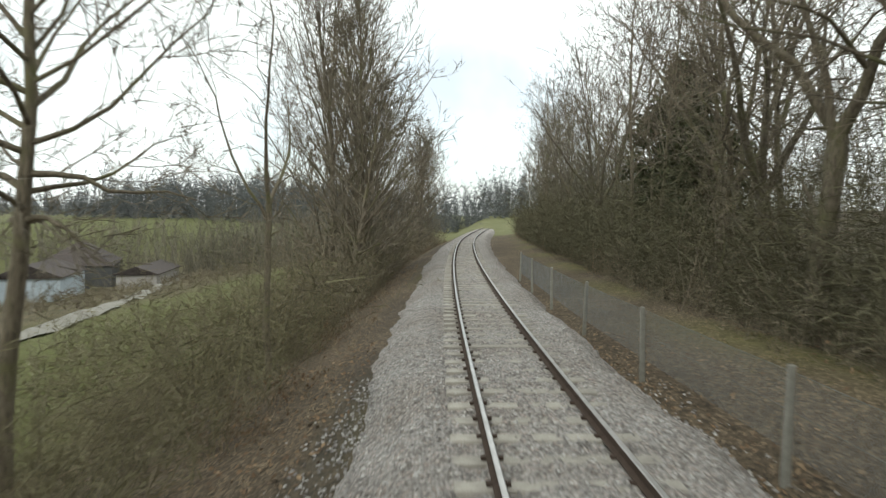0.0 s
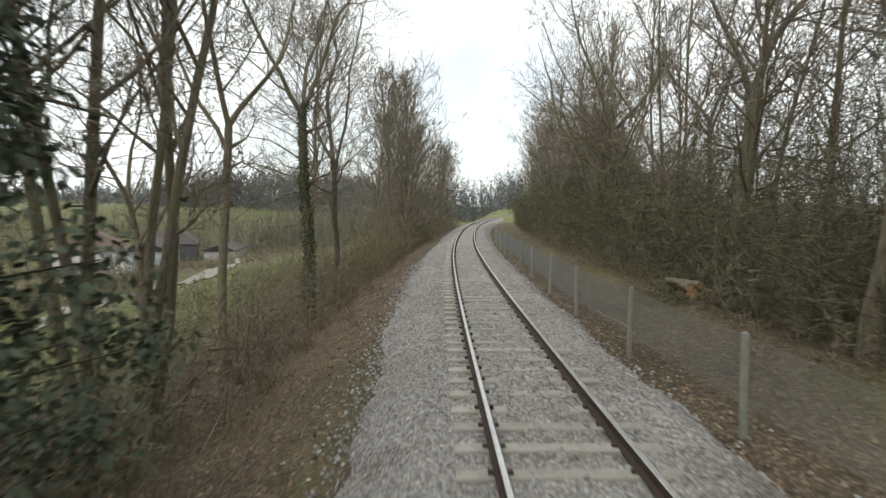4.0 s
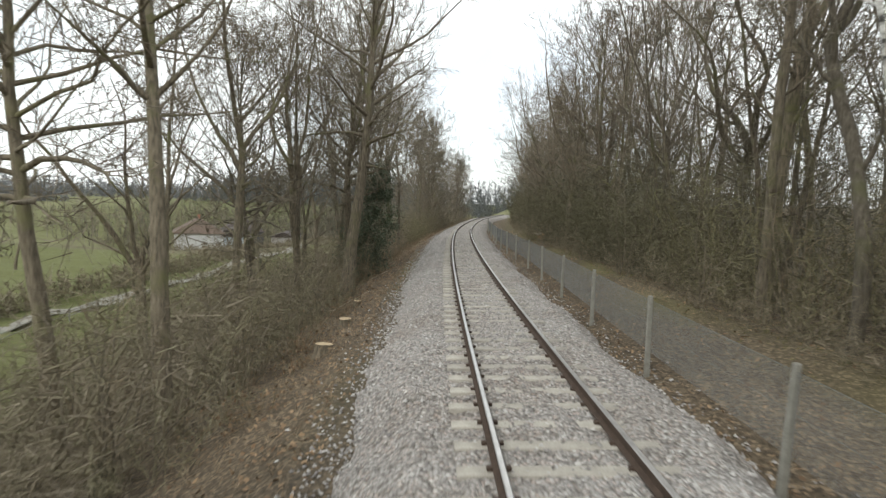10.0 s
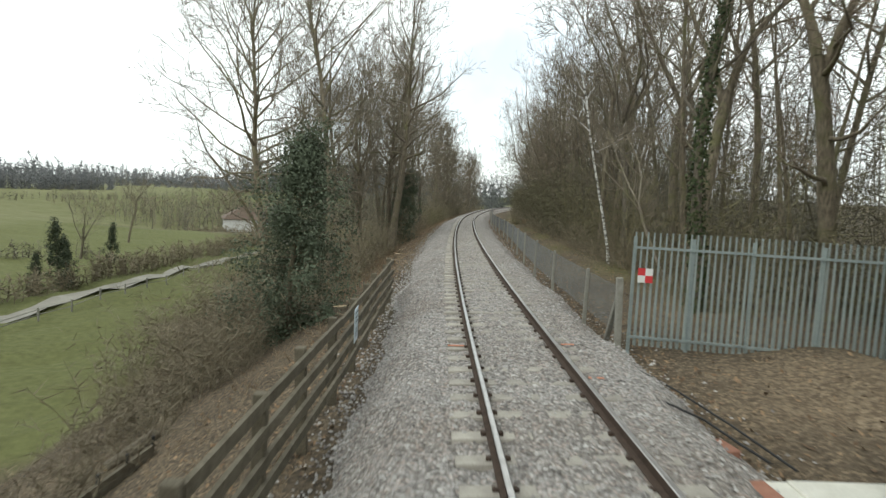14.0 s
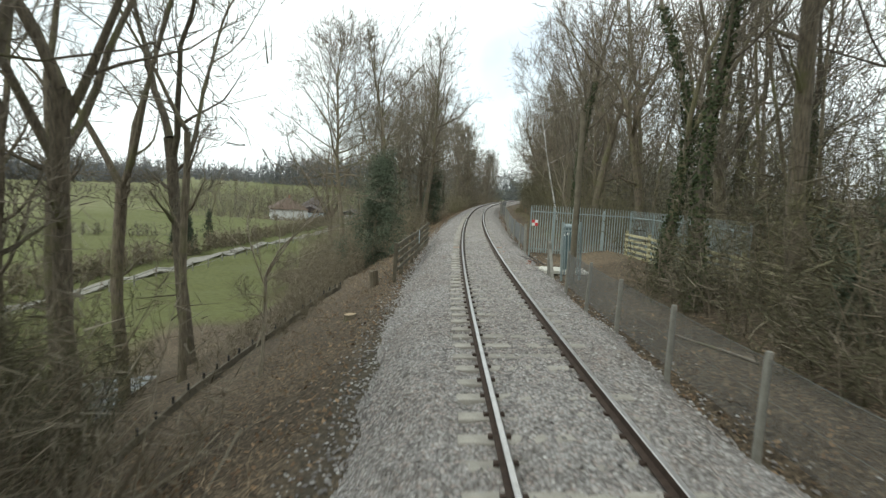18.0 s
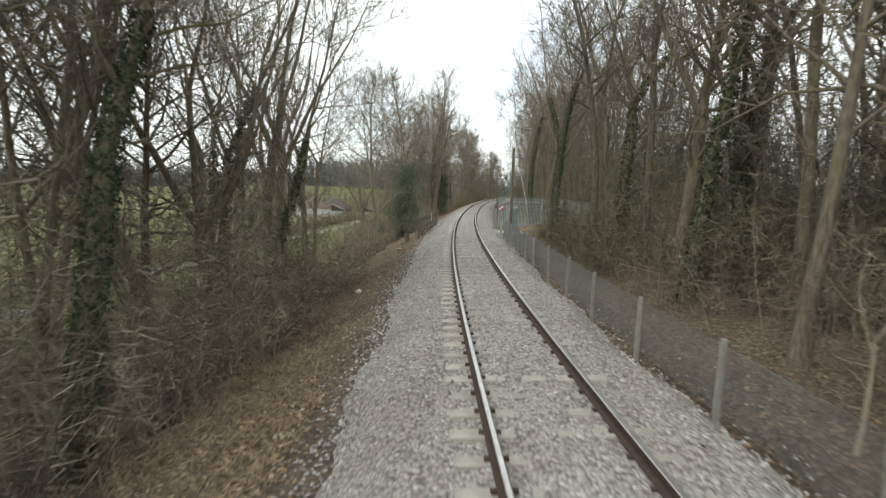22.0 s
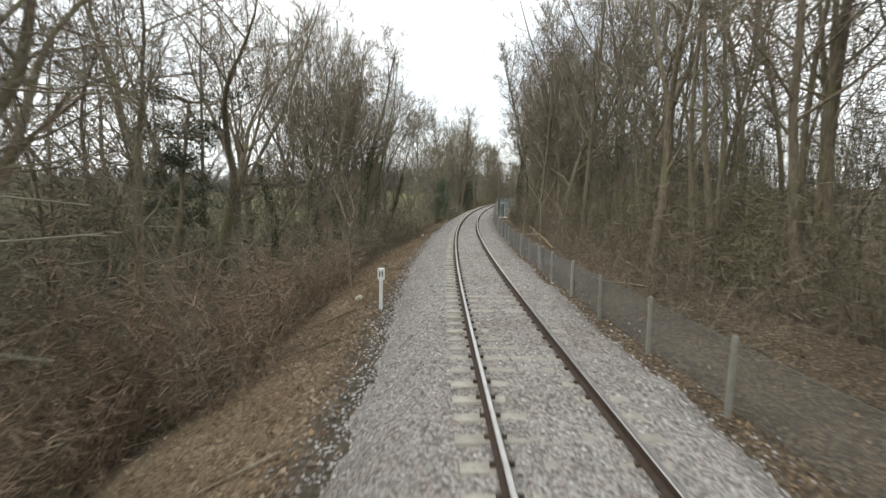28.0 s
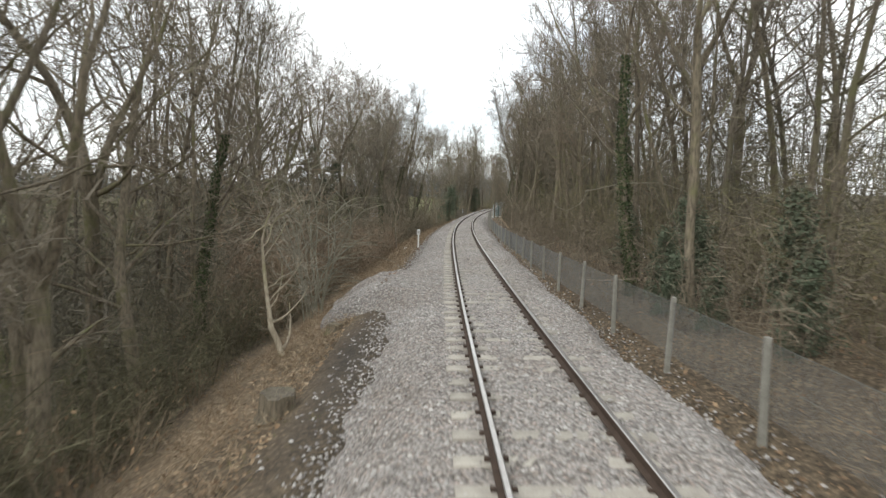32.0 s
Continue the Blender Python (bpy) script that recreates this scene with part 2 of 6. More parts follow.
def ground_build(t, b):
    at = t.nodes.new("ShaderNodeAttribute")
    at.attribute_name = "cover"
    sep = t.nodes.new("ShaderNodeSeparateColor")
    t.links.new(at.outputs["Color"], sep.inputs["Color"])
    v, leaves = stone_cells(t, 19.0, [(0.0, (0.055, 0.045, 0.033)), (0.45, (0.105, 0.084, 0.06)), (0.8, (0.16, 0.128, 0.09)), (1.0, (0.27, 0.21, 0.145))])
    n1 = noise_node(t, 0.25, 6)
    n2 = noise_node(t, 2.5, 5)
    tone = ramp_node(t, n1.outputs["Fac"], [(0.3, (0.62, 0.6, 0.56)), (0.7, (1.15, 1.1, 1.02))]).outputs["Color"]
    litter = mixed(t, 1.0, leaves, tone, "MULTIPLY")
    moss = ramp_node(t, n2.outputs["Fac"], [(0.35, (0.075, 0.08, 0.022)), (0.7, (0.19, 0.17, 0.065))]).outputs["Color"]
    field = ramp_node(t, n2.outputs["Fac"], [(0.3, (0.084, 0.092, 0.030)), (0.7, (0.142, 0.148, 0.054))]).outputs["Color"]
    pale = ramp_node(t, n1.outputs["Fac"], [(0.35, (0.13, 0.137, 0.056)), (0.68, (0.205, 0.195, 0.10))]).outputs["Color"]
    c = mixed(t, sep.outputs["Green"], litter, moss)
    c = mixed(t, sep.outputs["Red"], c, field)
    c = mixed(t, sep.outputs["Blue"], c, pale)
    soil = ramp_node(t, n2.outputs["Fac"], [(0.35, (0.035, 0.03, 0.026)), (0.7, (0.085, 0.075, 0.062))]).outputs["Color"]
    c = mixed(t, at.outputs["Alpha"], soil, c)
    st = t.nodes.new("ShaderNodeAttribute")
    st.attribute_name = "straw"
    _, tan = stone_cells(t, 15.0, [(0.0, (0.13, 0.097, 0.066)), (0.45, (0.24, 0.183, 0.125)), (0.8, (0.35, 0.278, 0.195)), (1.0, (0.50, 0.41, 0.30))])
    c = mixed(t, st.outputs["Fac"], c, mixed(t, 1.0, tan, tone, "MULTIPLY"))
    t.links.new(c, b.inputs["Base Color"])
    bump(t, b, v.outputs["Distance"], 0.6, 0.04)


GROUND = material("ground", ground_build, 1.0)
HAZEL_BARK = plain("hazel_bark", (0.175, 0.167, 0.122), (0.34, 0.325, 0.255), 9.0, 0.9)
CONCRETE = plain("sleeper_concrete", (0.30, 0.275, 0.235), (0.52, 0.485, 0.42), 5.0, 0.9, per_object=0.22)
POST_CONCRETE = plain("post_concrete", (0.20, 0.19, 0.16), (0.365, 0.355, 0.31), 7.0, 0.9, per_object=0.2)
SLAB = plain("slab_concrete", (0.55, 0.53, 0.46), (0.72, 0.70, 0.62), 4.0, 0.9)
RUST = plain("rusty_rail_web", (0.04, 0.028, 0.021), (0.095, 0.065, 0.048), 9.0, 0.85)
RAIL_TOP = plain("worn_rail_head", (0.36, 0.34, 0.32), (0.60, 0.58, 0.56), 5.0, 0.32, 0.9, relief=0.05)
GALV = plain("galvanised_steel", (0.30, 0.36, 0.36), (0.47, 0.53, 0.52), 6.0, 0.5, 0.55, relief=0.1, per_object=0.18)
WIRE = plain("wire_netting", (0.13, 0.135, 0.13), (0.23, 0.235, 0.225), 3.0, 0.6, 0.4, relief=0)
CABINET = plain("grey_green_paint", (0.075, 0.115, 0.12), (0.115, 0.16, 0.165), 3.0, 0.5, relief=0.1)
CABINET_TOP = plain("pale_grey_paint", (0.26, 0.32, 0.33), (0.36, 0.42, 0.43), 3.0, 0.5, relief=0.1)
TIMBER = plain("weathered_timber", (0.085, 0.072, 0.048), (0.22, 0.195, 0.145), 5.0, 0.95, per_object=0.25)
TORN_WOOD = plain("torn_wood", (0.11, 0.083, 0.055), (0.34, 0.255, 0.155), 5.0, 0.9)
ALDER_CUT = plain("orange_cut_wood", (0.38, 0.19, 0.085), (0.55, 0.30, 0.15), 12.0, 0.9)
CUT_WOOD = plain("fresh_cut_wood", (0.36, 0.27, 0.165), (0.54, 0.43, 0.285), 12.0, 0.9)
NEW_TIMBER = plain("pale_new_timber", (0.42, 0.385, 0.22), (0.58, 0.54, 0.35), 6.0, 0.9, per_object=0.15)
BRICK = plain("orange_brick", (0.30, 0.13, 0.085), (0.45, 0.235, 0.165), 9.0, 0.9, per_object=0.3)
ORANGE_PAINT = plain("orange_marker_paint", (0.48, 0.18, 0.10), (0.66, 0.30, 0.19), 14.0, 0.8, relief=0)
WHITE_PAINT = plain("white_paint", (0.66, 0.66, 0.63), (0.82, 0.82, 0.80), 8.0, 0.7, relief=0.05)
RED_PAINT = plain("red_paint", (0.50, 0.035, 0.04), (0.66, 0.06, 0.065), 8.0, 0.6, relief=0)
BLACK_PAINT = plain("black_paint", (0.02, 0.02, 0.02), (0.05, 0.05, 0.05), 8.0, 0.6, relief=0)
SIGN_BLUE = plain("pale_blue_sign", (0.50, 0.58, 0.64), (0.66, 0.73, 0.78), 8.0, 0.6, relief=0)
CABLE = plain("black_cable", (0.015, 0.015, 0.015), (0.04, 0.04, 0.04), 8.0, 0.6, relief=0)
RENDER = plain("white_render", (0.42, 0.42, 0.40), (0.60, 0.60, 0.58), 2.0, 0.9)
ROOF = plain("dark_roof_tiles", (0.055, 0.045, 0.042), (0.12, 0.10, 0.092), 3.0, 0.9)
ROOF_BROWN = plain("brown_roof_tiles", (0.10, 0.072, 0.056), (0.17, 0.125, 0.098), 3.0, 0.9)
CLAD = plain("pale_blue_cladding", (0.36, 0.42, 0.47), (0.52, 0.58, 0.62), 1.0, 0.6)
GLASS_DARK = plain("dark_window_glass", (0.03, 0.035, 0.04), (0.07, 0.08, 0.09), 2.0, 0.12, relief=0)
WATER = plain("stream_water", (0.05, 0.055, 0.052), (0.10, 0.105, 0.10), 0.8, 0.12, relief=0.15)
LANE = plain("pale_gravel_lane", (0.19, 0.178, 0.15), (0.30, 0.285, 0.245), 0.8, 0.95)


# ---- the line of the railway and the lie of the land ----
STATION = np.arange(-245.0, 151.0, 1.0)
_knots = np.arange(-245.0, 151.0, 15.0)
_bend, _grade = np.interp(STATION, _knots, BEND), np.interp(STATION, _knots, GRADE)
_cant = np.interp(STATION, np.arange(-245.0, 151.0, 40.0), CANT)
HEADING = np.cumsum(_bend)
HEADING -= HEADING[245]
LINE = np.stack([np.cumsum(-np.sin(HEADING)), np.cumsum(np.cos(HEADING)), np.cumsum(_grade)], 1)
LINE -= LINE[245]
PROFILE_D = (-1500, -700, -380, -200, -100, -60, -36, -24, -13.5, -9, -6, -3.4, -2.7, -1.5, 1.5, 2.4, 3.2, 4.6, 6.4, 8.5, 14, 30, 70, 250, 1500)
PROFILE_H = (5, 4, 1.6, -1.8, -4.2, -5.4, -6.0, -6.1, -6.0, -3.7, -2.1, -0.85, -0.75, -0.8, -0.8, -0.75, -0.55, -0.5, -0.12, -0.55, -0.6, -0.1, 0.6, 1.5, 4)


def spot(s, d, h=0.0):
    """The place d metres to the right of the line at station s, h above the rails' level."""
    x, y, z = (np.interp(s, STATION, LINE[:, k]) for k in range(3))
    a = np.interp(s, STATION, HEADING)
    c = np.interp(s, STATION, _cant)
    lift = -math.tan(c) * max(-3.0, min(3.0, d)) * max(0.0, min(1.0, (14 - abs(d)) / 10))
    return Vector((x + d * math.cos(a), y + d * math.sin(a), z + h + lift))


def heading(s):
    return math.degrees(float(np.interp(s, STATION, HEADING)))


def land(xs, ys):
    """Height of the land at arrays of world x and y, with the station and offset there."""
    xs, ys = np.asarray(xs, float), np.asarray(ys, float)
    k = np.zeros(xs.shape, int)
    best = np.full(xs.shape, 1e18)
    for i in range(len(STATION)):
        q = (xs - LINE[i, 0]) ** 2 + (ys - LINE[i, 1]) ** 2
        m = q < best
        best[m], k[m] = q[m], i
    dx, dy = xs - LINE[k, 0], ys - LINE[k, 1]
    d = dx * np.cos(HEADING[k]) + dy * np.sin(HEADING[k])
    s = STATION[k] - dx * np.sin(HEADING[k]) + dy * np.cos(HEADING[k])
    lift = -np.tan(_cant[k]) * np.clip(d, -3, 3) * np.clip((14 - np.abs(d)) / 10, 0, 1)
    h = LINE[k, 2] + np.interp(d, PROFILE_D, PROFILE_H) + lift
    far = np.clip((np.abs(d) - 4) / 6, 0, 1)
    h += far * (0.22 * np.sin(xs * 0.55 + 1.3 * np.sin(ys * 0.31)) * np.sin(ys * 0.43) + 0.12 * np.sin(xs * 1.7 + ys * 1.1))
    h += np.clip((np.abs(d) - 60) / 300, 0, 1) * 1.6 * np.sin(xs * 0.011 + 2) * np.sin(ys * 0.008 + 1)
    h += np.clip((s - 120) / 200, 0, 1) * 8.0 * np.clip((d + 240) / 120, 0, 1)
    h -= 6.0 * np.exp(-((d + 72) / 30) ** 2) * np.clip((s - 22) / 45, 0, 1) * np.clip((175 - s) / 50, 0, 1)
    return h, s, d


def on_land(s, d, sink=0.0):
    p = spot(s, d)
    h, _, _ = land([p.x], [p.y])
    return Vector((p.x, p.y, float(h[0]) - sink))


# ---- building helpers ----
class Geo:
    """Collects faces for one mesh."""

    def __init__(self):
        self.v, self.f = [], []

    def tube(self, pts, radii, sides, cap=False):
        base = len(self.v)
        n = len(pts)
        side = None
        for i, p in enumerate(pts):
            t = (pts[min(i + 1, n - 1)] - pts[max(i - 1, 0)])
            t = t.normalized() if t.length > 1e-9 else Vector((0, 0, 1))
            if side is None:
                side = t.orthogonal().normalized()
            side = (side - t * side.dot(t))
            side = side.normalized() if side.length > 1e-6 else t.orthogonal().normalized()
            other = t.cross(side)
            for k in range(sides):
                a = 2 * math.pi * k / sides
                self.v.append(p + (side * math.cos(a) + other * math.sin(a)) * radii[i])
        for i in range(n - 1):
            for k in range(sides):
                a, b = base + i * sides + k, base + i * sides + (k + 1) % sides
                self.f.append((a, b, b + sides, a + sides))
        if cap:
            self.f.append(tuple(base + (n - 1) * sides + k for k in range(sides)))
            self.f.append(tuple(base + k for k in reversed(range(sides))))

    def blade(self, a, b, c, w):
        """A thin tapering strip from a over b to c."""
        t = c - a
        side = t.cross(Vector((t.y, -t.x, t.z + 0.3))).normalized() * w
        i = len(self.v)
        self.v += [a - side, a + side, b - side * 0.6, b + side * 0.6, c]
        self.f += [(i, i + 1, i + 3, i + 2), (i + 2, i + 3, i + 4)]

    def leaf(self, p, n, up, w, l):
        side = n.cross(up)
        side = side.normalized() * w if side.length > 1e-6 else Vector((w, 0, 0))
        up = n.cross(side).normalized() * l
        i = len(self.v)
        self.v += [p - up, p + side, p + up, p - side]
        self.f.append((i, i + 1, i + 2, i + 3))

    def box(self, m, sx, sy, sz):
        i = len(self.v)
        for x in (-sx / 2, sx / 2):
            for y in (-sy / 2, sy / 2):
                for z in (0, sz):
                    self.v.append(m @ Vector((x, y, z)))
        for q in ((0, 1, 3, 2), (4, 6, 7, 5), (0, 4, 5, 1), (2, 3, 7, 6), (0, 2, 6, 4), (1, 5, 7, 3)):
            self.f.append(tuple(i + k for k in q))

    def mesh(self, name, mat, smooth=False):
        me = bpy.data.meshes.new(name)
        me.from_pydata([tuple(p) for p in self.v], [], self.f)
        me.materials.append(mat)
        if smooth:
            me.polygons.foreach_set("use_smooth", [True] * len(me.polygons))
        return me


def bevelled(name, mat, sx, sy, sz, bevel=0.01, shape=None):
    """A mesh: a box standing on z = 0 with softened edges; shape moves its corners first."""
    bm = bmesh.new()
    bmesh.ops.create_cube(bm, size=1.0)
    for v in bm.verts:
        v.co = Vector((v.co.x * sx, v.co.y * sy, (v.co.z + 0.5) * sz))
        if shape:
            v.co = shape(v.co)
    if bevel:
        bmesh.ops.bevel(bm, geom=bm.edges[:], offset=bevel, segments=1, affect="EDGES")
    me = bpy.data.meshes.new(name)
    bm.to_mesh(me)
    bm.free()
    me.materials.append(mat)
    return me


def part(name, mesh, parent=None, label="", m=None, kind=""):
    ob = new(name, mesh)
    if parent is not None:
        ob.parent = parent
    if m is not None:
        ob.matrix_local = m
    return tagged(ob, label, kind=kind)


def thing(name, label, category, m=None, group="", kind=""):
    ob = new(name)
    ob.empty_display_size = 0.1
    if m is not None:
        ob.matrix_world = m
    return tagged(ob, label, category, group, kind)


def sheet(name, V, nu, nv, mat, cover=None):
    """A grid of nu by nv vertices."""
    me = bpy.data.meshes.new(name)
    idx = np.arange(nu * nv).reshape(nu, nv)
    q = np.stack([idx[:-1, :-1], idx[1:, :-1], idx[1:, 1:], idx[:-1, 1:]], -1).reshape(-1, 4)
    me.from_pydata(V.reshape(-1, 3).tolist(), [], q.tolist())
    me.materials.append(mat)
    me.polygons.foreach_set("use_smooth", [True] * len(me.polygons))
    if cover is not None:
        a = me.color_attributes.new("cover", "FLOAT_COLOR", "POINT")
        a.data.foreach_set("color", cover.reshape(-1).astype(np.float32))
    return me


# ---- the ground: one sheet to the horizon ----
gy = np.concatenate([[-2500, -1500, -900, -600, -420, -330, -280, -250], np.arange(-236, 140, 1.6), [142, 150, 160, 175, 195, 220, 260, 320, 420, 600, 900, 1500, 2500]])
gd = np.concatenate([[-2500, -1600, -1000, -700, -520, -400, -320, -260, -210, -170, -140, -115, -95, -80, -68, -58, -50, -44], np.arange(-40, -14, 2.0), np.arange(-14, -3.4, 0.6), [-3.4, -3.0, -2.6, -2.0, -1.0, 0, 1.0, 2.0, 2.3, 2.6, 3.0], np.arange(3.6, 12, 0.6), np.arange(12, 40, 2.0), [44, 50, 60, 75, 95, 120, 160, 220, 300, 450, 700, 1100, 1700, 2500]])
YY, DD = np.meshgrid(gy, gd, indexing="ij")
XX = np.interp(YY, LINE[:, 1], LINE[:, 0]) + DD
ZZ, SS, DT = land(XX, YY)
wob = 1.6 * np.sin(YY * 0.21) + 1.1 * np.sin(YY * 0.57 + 2) + 0.8 * np.sin(XX * 0.9 + YY * 0.13)
field_mask = np.clip((-14.5 + wob - DT) / 1.6, 0, 1)
moss_mask = np.clip(1 - np.abs(DT - 6.0 - 0.3 * wob) / 1.5, 0, 1) * np.clip((SS + 56 + 4 * wob) / 8, 0, 1) * np.clip(0.35 + 0.35 * np.sin(SS * 0.6 + DT) + 0.12 * wob, 0, 0.75)
moss_mask = np.maximum(moss_mask, np.clip(1 - np.abs(DT + 2.95 - 0.15 * wob) / 0.45, 0, 1) * np.clip(0.25 * wob, 0, 0.8))
moss_mask = np.maximum(moss_mask, np.clip(1 - np.abs(DT + 3.05) / 0.5, 0, 1) * np.clip(1 - np.abs(SS + 28) / 20, 0, 1) ** 0.5 * np.clip(0.6 + 0.3 * wob, 0, 0.9))
dry = np.clip((-38 + 4 * np.sin(YY * 0.03) - DT) / 10, 0, 1) * (0.5 + 0.5 * np.sin(YY * 0.013 + np.floor(DT / 75) * 2.1))
patch = np.clip(1 - np.abs(DT - 5) / 2.6, 0, 1) * np.clip(1 - np.abs(SS + 64.8) / 3.0, 0, 1) * 0.8
cinder = np.clip(1 - np.abs(DT + 3.0 - 0.12 * wob) / 0.6, 0, 1) * np.clip(0.35 + 0.3 * np.sin(SS * 0.13) + 0.2 * wob, 0, 1) * (1 - moss_mask)
cinder = np.maximum(cinder, 0.34 * np.clip((-92 - SS) / 10, 0, 1) * np.clip((3.55 + 0.3 * np.sin(SS * 0.83 + 0.5) + DT) / 0.3, 0, 1) * (DT < 0))
beyond = np.clip((SS - 97) / 5, 0, 1) * np.clip((45 - np.abs(DT)) / 10, 0, 1)
field_mask = np.maximum(field_mask, beyond)
dry = np.maximum(dry, 0.8 * beyond)
cinder = np.maximum(cinder, 0.9 * np.clip(1 - np.abs(DT + 3.25) / 0.7, 0, 1) ** 0.5 * np.clip(1 - np.abs(SS + 153) / 6.5, 0, 1) ** 0.4)
yard = np.clip((SS - 22) / 10, 0, 1) * np.clip((-29.5 - DT - 0.05 * np.maximum(0, SS)) / 3, 0, 1) * np.clip((DT + 85) / 12, 0, 1) * np.clip((150 - SS) / 10, 0, 1)
field_mask = field_mask * (1 - 0.75 * yard)
dry = dry * (1 - 0.8 * yard)
cover = np.stack([field_mask, moss_mask, dry, 1 - cinder], -1)
ground_mesh = sheet("ground", np.stack([XX, YY, ZZ], -1), len(gy), len(gd), GROUND, cover)
ragged = 0.22 * np.sin(SS * 0.83) + 0.16 * np.sin(SS * 2.1 + 1)
straw = np.clip((-104 - SS) / 9, 0, 1) * np.clip((-3.25 + ragged - DT) / 0.45, 0, 1) * np.clip((DT + 8) / 2, 0, 1) * np.clip(0.6 + 0.35 * wob, 0.1, 1)
straw = np.maximum(straw, 0.9 * patch)
ground_mesh.attributes.new("straw", "FLOAT", "POINT").data.foreach_set("value", straw.reshape(-1).astype(np.float32))
tagged(new("ground", ground_mesh), "leaf-strewn embankment, woodland floor and green fields", "ground", kind="structure")

# ---- ballast, sleepers, rails ----
rng = np.random.default_rng(3)


def strip(s_from, s_to, step, offsets, height):
    ss = np.arange(s_from, s_to + step / 2, step)
    a = np.interp(ss, STATION, HEADING)[:, None]
    c = np.interp(ss, STATION, _cant)[:, None]
    d = np.asarray(offsets)[None, :] + np.zeros((len(ss), 1))
    h = height(ss[:, None] + 0 * d, d)
    x = np.interp(ss, STATION, LINE[:, 0])[:, None] + d * np.cos(a)
    y = np.interp(ss, STATION, LINE[:, 1])[:, None] + d * np.sin(a)
    z = np.interp(ss, STATION, LINE[:, 2])[:, None] + h - np.tan(c) * np.clip(d, -3, 3)
    return np.stack([x, y, z], -1), len(ss), len(offsets)


def ballast_height(s, d):
    edge_l = -2.62 - 0.10 * np.sin(s * 0.41 + 2 * np.sin(s * 0.13)) - 0.06 * np.sin(s * 1.7 + 3 * np.sin(s * 0.29)) - 0.05 * np.sin(s * 4.3 + d * 6) - 1.7 * np.exp(-((s + 145.1) / 2.6) ** 4) * (1 + 0.12 * np.sin(s * 2.3))
    edge_r = 2.56 + 0.10 * np.sin(s * 0.8 + 2) + 0.07 * np.sin(s * 2.7)
    t = np.maximum((edge_l + 0.95 - d) / 0.95, (d - edge_r + 0.75) / 0.75)
    h = -0.185 - 0.55 * np.clip(t, 0, 2.6) ** 1.3
    near_rail = np.exp(-((np.abs(d) - 0.7535) / 0.11) ** 2)
    h = h - 0.015 * near_rail + np.where(s < -57, 0.032, 0.019) * np.exp(-((d - 0.05) / 0.6) ** 4) + np.where(s < -57, 0.022, 0.012) * (d > 0.85) * (t < 0) - np.where(s < -57, 0.017, 0.022) * np.exp(-((d + 1.06) / 0.2) ** 4)
    return h + 0.02 * np.sin(s * 1.9 + 3 * np.sin(d * 2.1)) * np.sin(d * 5 + s * 0.7) + rng.normal(0, 0.016, s.shape)


V, nu, nv = strip(-176, 30, 0.24, np.arange(-5.1, 3.2, 0.13), ballast_height)
bed = tagged(new("ballast_bed", sheet("ballast_bed", V, nu, nv, BALLAST)), "pale grey crushed-stone railway ballast with brown stains", "ballast", kind="structure")
V, nu, nv = strip(30, 148, 0.6, np.arange(-3.9, 3.2, 0.2), ballast_height)
part("far_ballast", sheet("far_ballast", V, nu, nv, BALLAST), bed)
V, nu, nv = strip(-243, -176, 0.8, np.arange(-3.9, 3.2, 0.25), ballast_height)
part("rear_ballast", sheet("rear_ballast", V, nu, nv, BALLAST), bed)

count = 52000
st = rng.uniform(-172, 12, count)
dt = np.where(rng.random(count) < 0.42, np.where(rng.random(count) < 0.7, -2.7 - np.abs(rng.normal(0, 0.42, count)) + 0.25, rng.normal(2.55, 0.3, count)), rng.uniform(-2.45, 2.4, count))
keep = np.abs(np.abs(dt) - 0.7535) > 0.1
st, dt = st[keep], dt[keep]
hh = np.maximum(ballast_height(st, dt), np.interp(dt, PROFILE_D, PROFILE_H))
size = rng.uniform(0.018, 0.042, len(st))
a, c = np.interp(st, STATION, HEADING), np.interp(st, STATION, _cant)
centre = np.stack([np.interp(st, STATION, LINE[:, 0]) + dt * np.cos(a), np.interp(st, STATION, LINE[:, 1]) + dt * np.sin(a), np.interp(st, STATION, LINE[:, 2]) + hh - np.tan(c) * np.clip(dt, -3, 3) + size * 0.3], 1)
octa = np.array([(1, 0, 0), (0, 1, 0), (-1, 0, 0), (0, -1, 0), (0, 0, 0.8), (0, 0, -0.8)])
jig = rng.uniform(0.55, 1.3, (len(st), 6, 1))
turn = rng.uniform(0, 6.28, len(st))
rot = np.stack([np.stack([np.cos(turn), -np.sin(turn), 0 * turn], -1), np.stack([np.sin(turn), np.cos(turn), 0 * turn], -1), np.stack([0 * turn, 0 * turn, 1 + 0 * turn], -1)], 1)
pts = np.einsum("nij,nkj->nki", rot, octa[None] * jig + rng.normal(0, 0.15, (len(st), 6, 3))) * size[:, None, None] + centre[:, None]
tri = np.array([(0, 1, 4), (1, 2, 4), (2, 3, 4), (3, 0, 4)])
faces = (np.arange(len(st))[:, None, None] * 6 + tri[None]).reshape(-1, 3)
me = bpy.data.meshes.new("loose_stones")
me.from_pydata(pts.reshape(-1, 3).tolist(), [], faces.tolist())
me.materials.append(STONE)
tagged(new("loose_stones", me), "loose angular grey ballast stones", "stones", kind="stuff")

track = thing("railway_track", "single standard-gauge track with worn steel rails on concrete sleepers", "railway track", kind="structure")


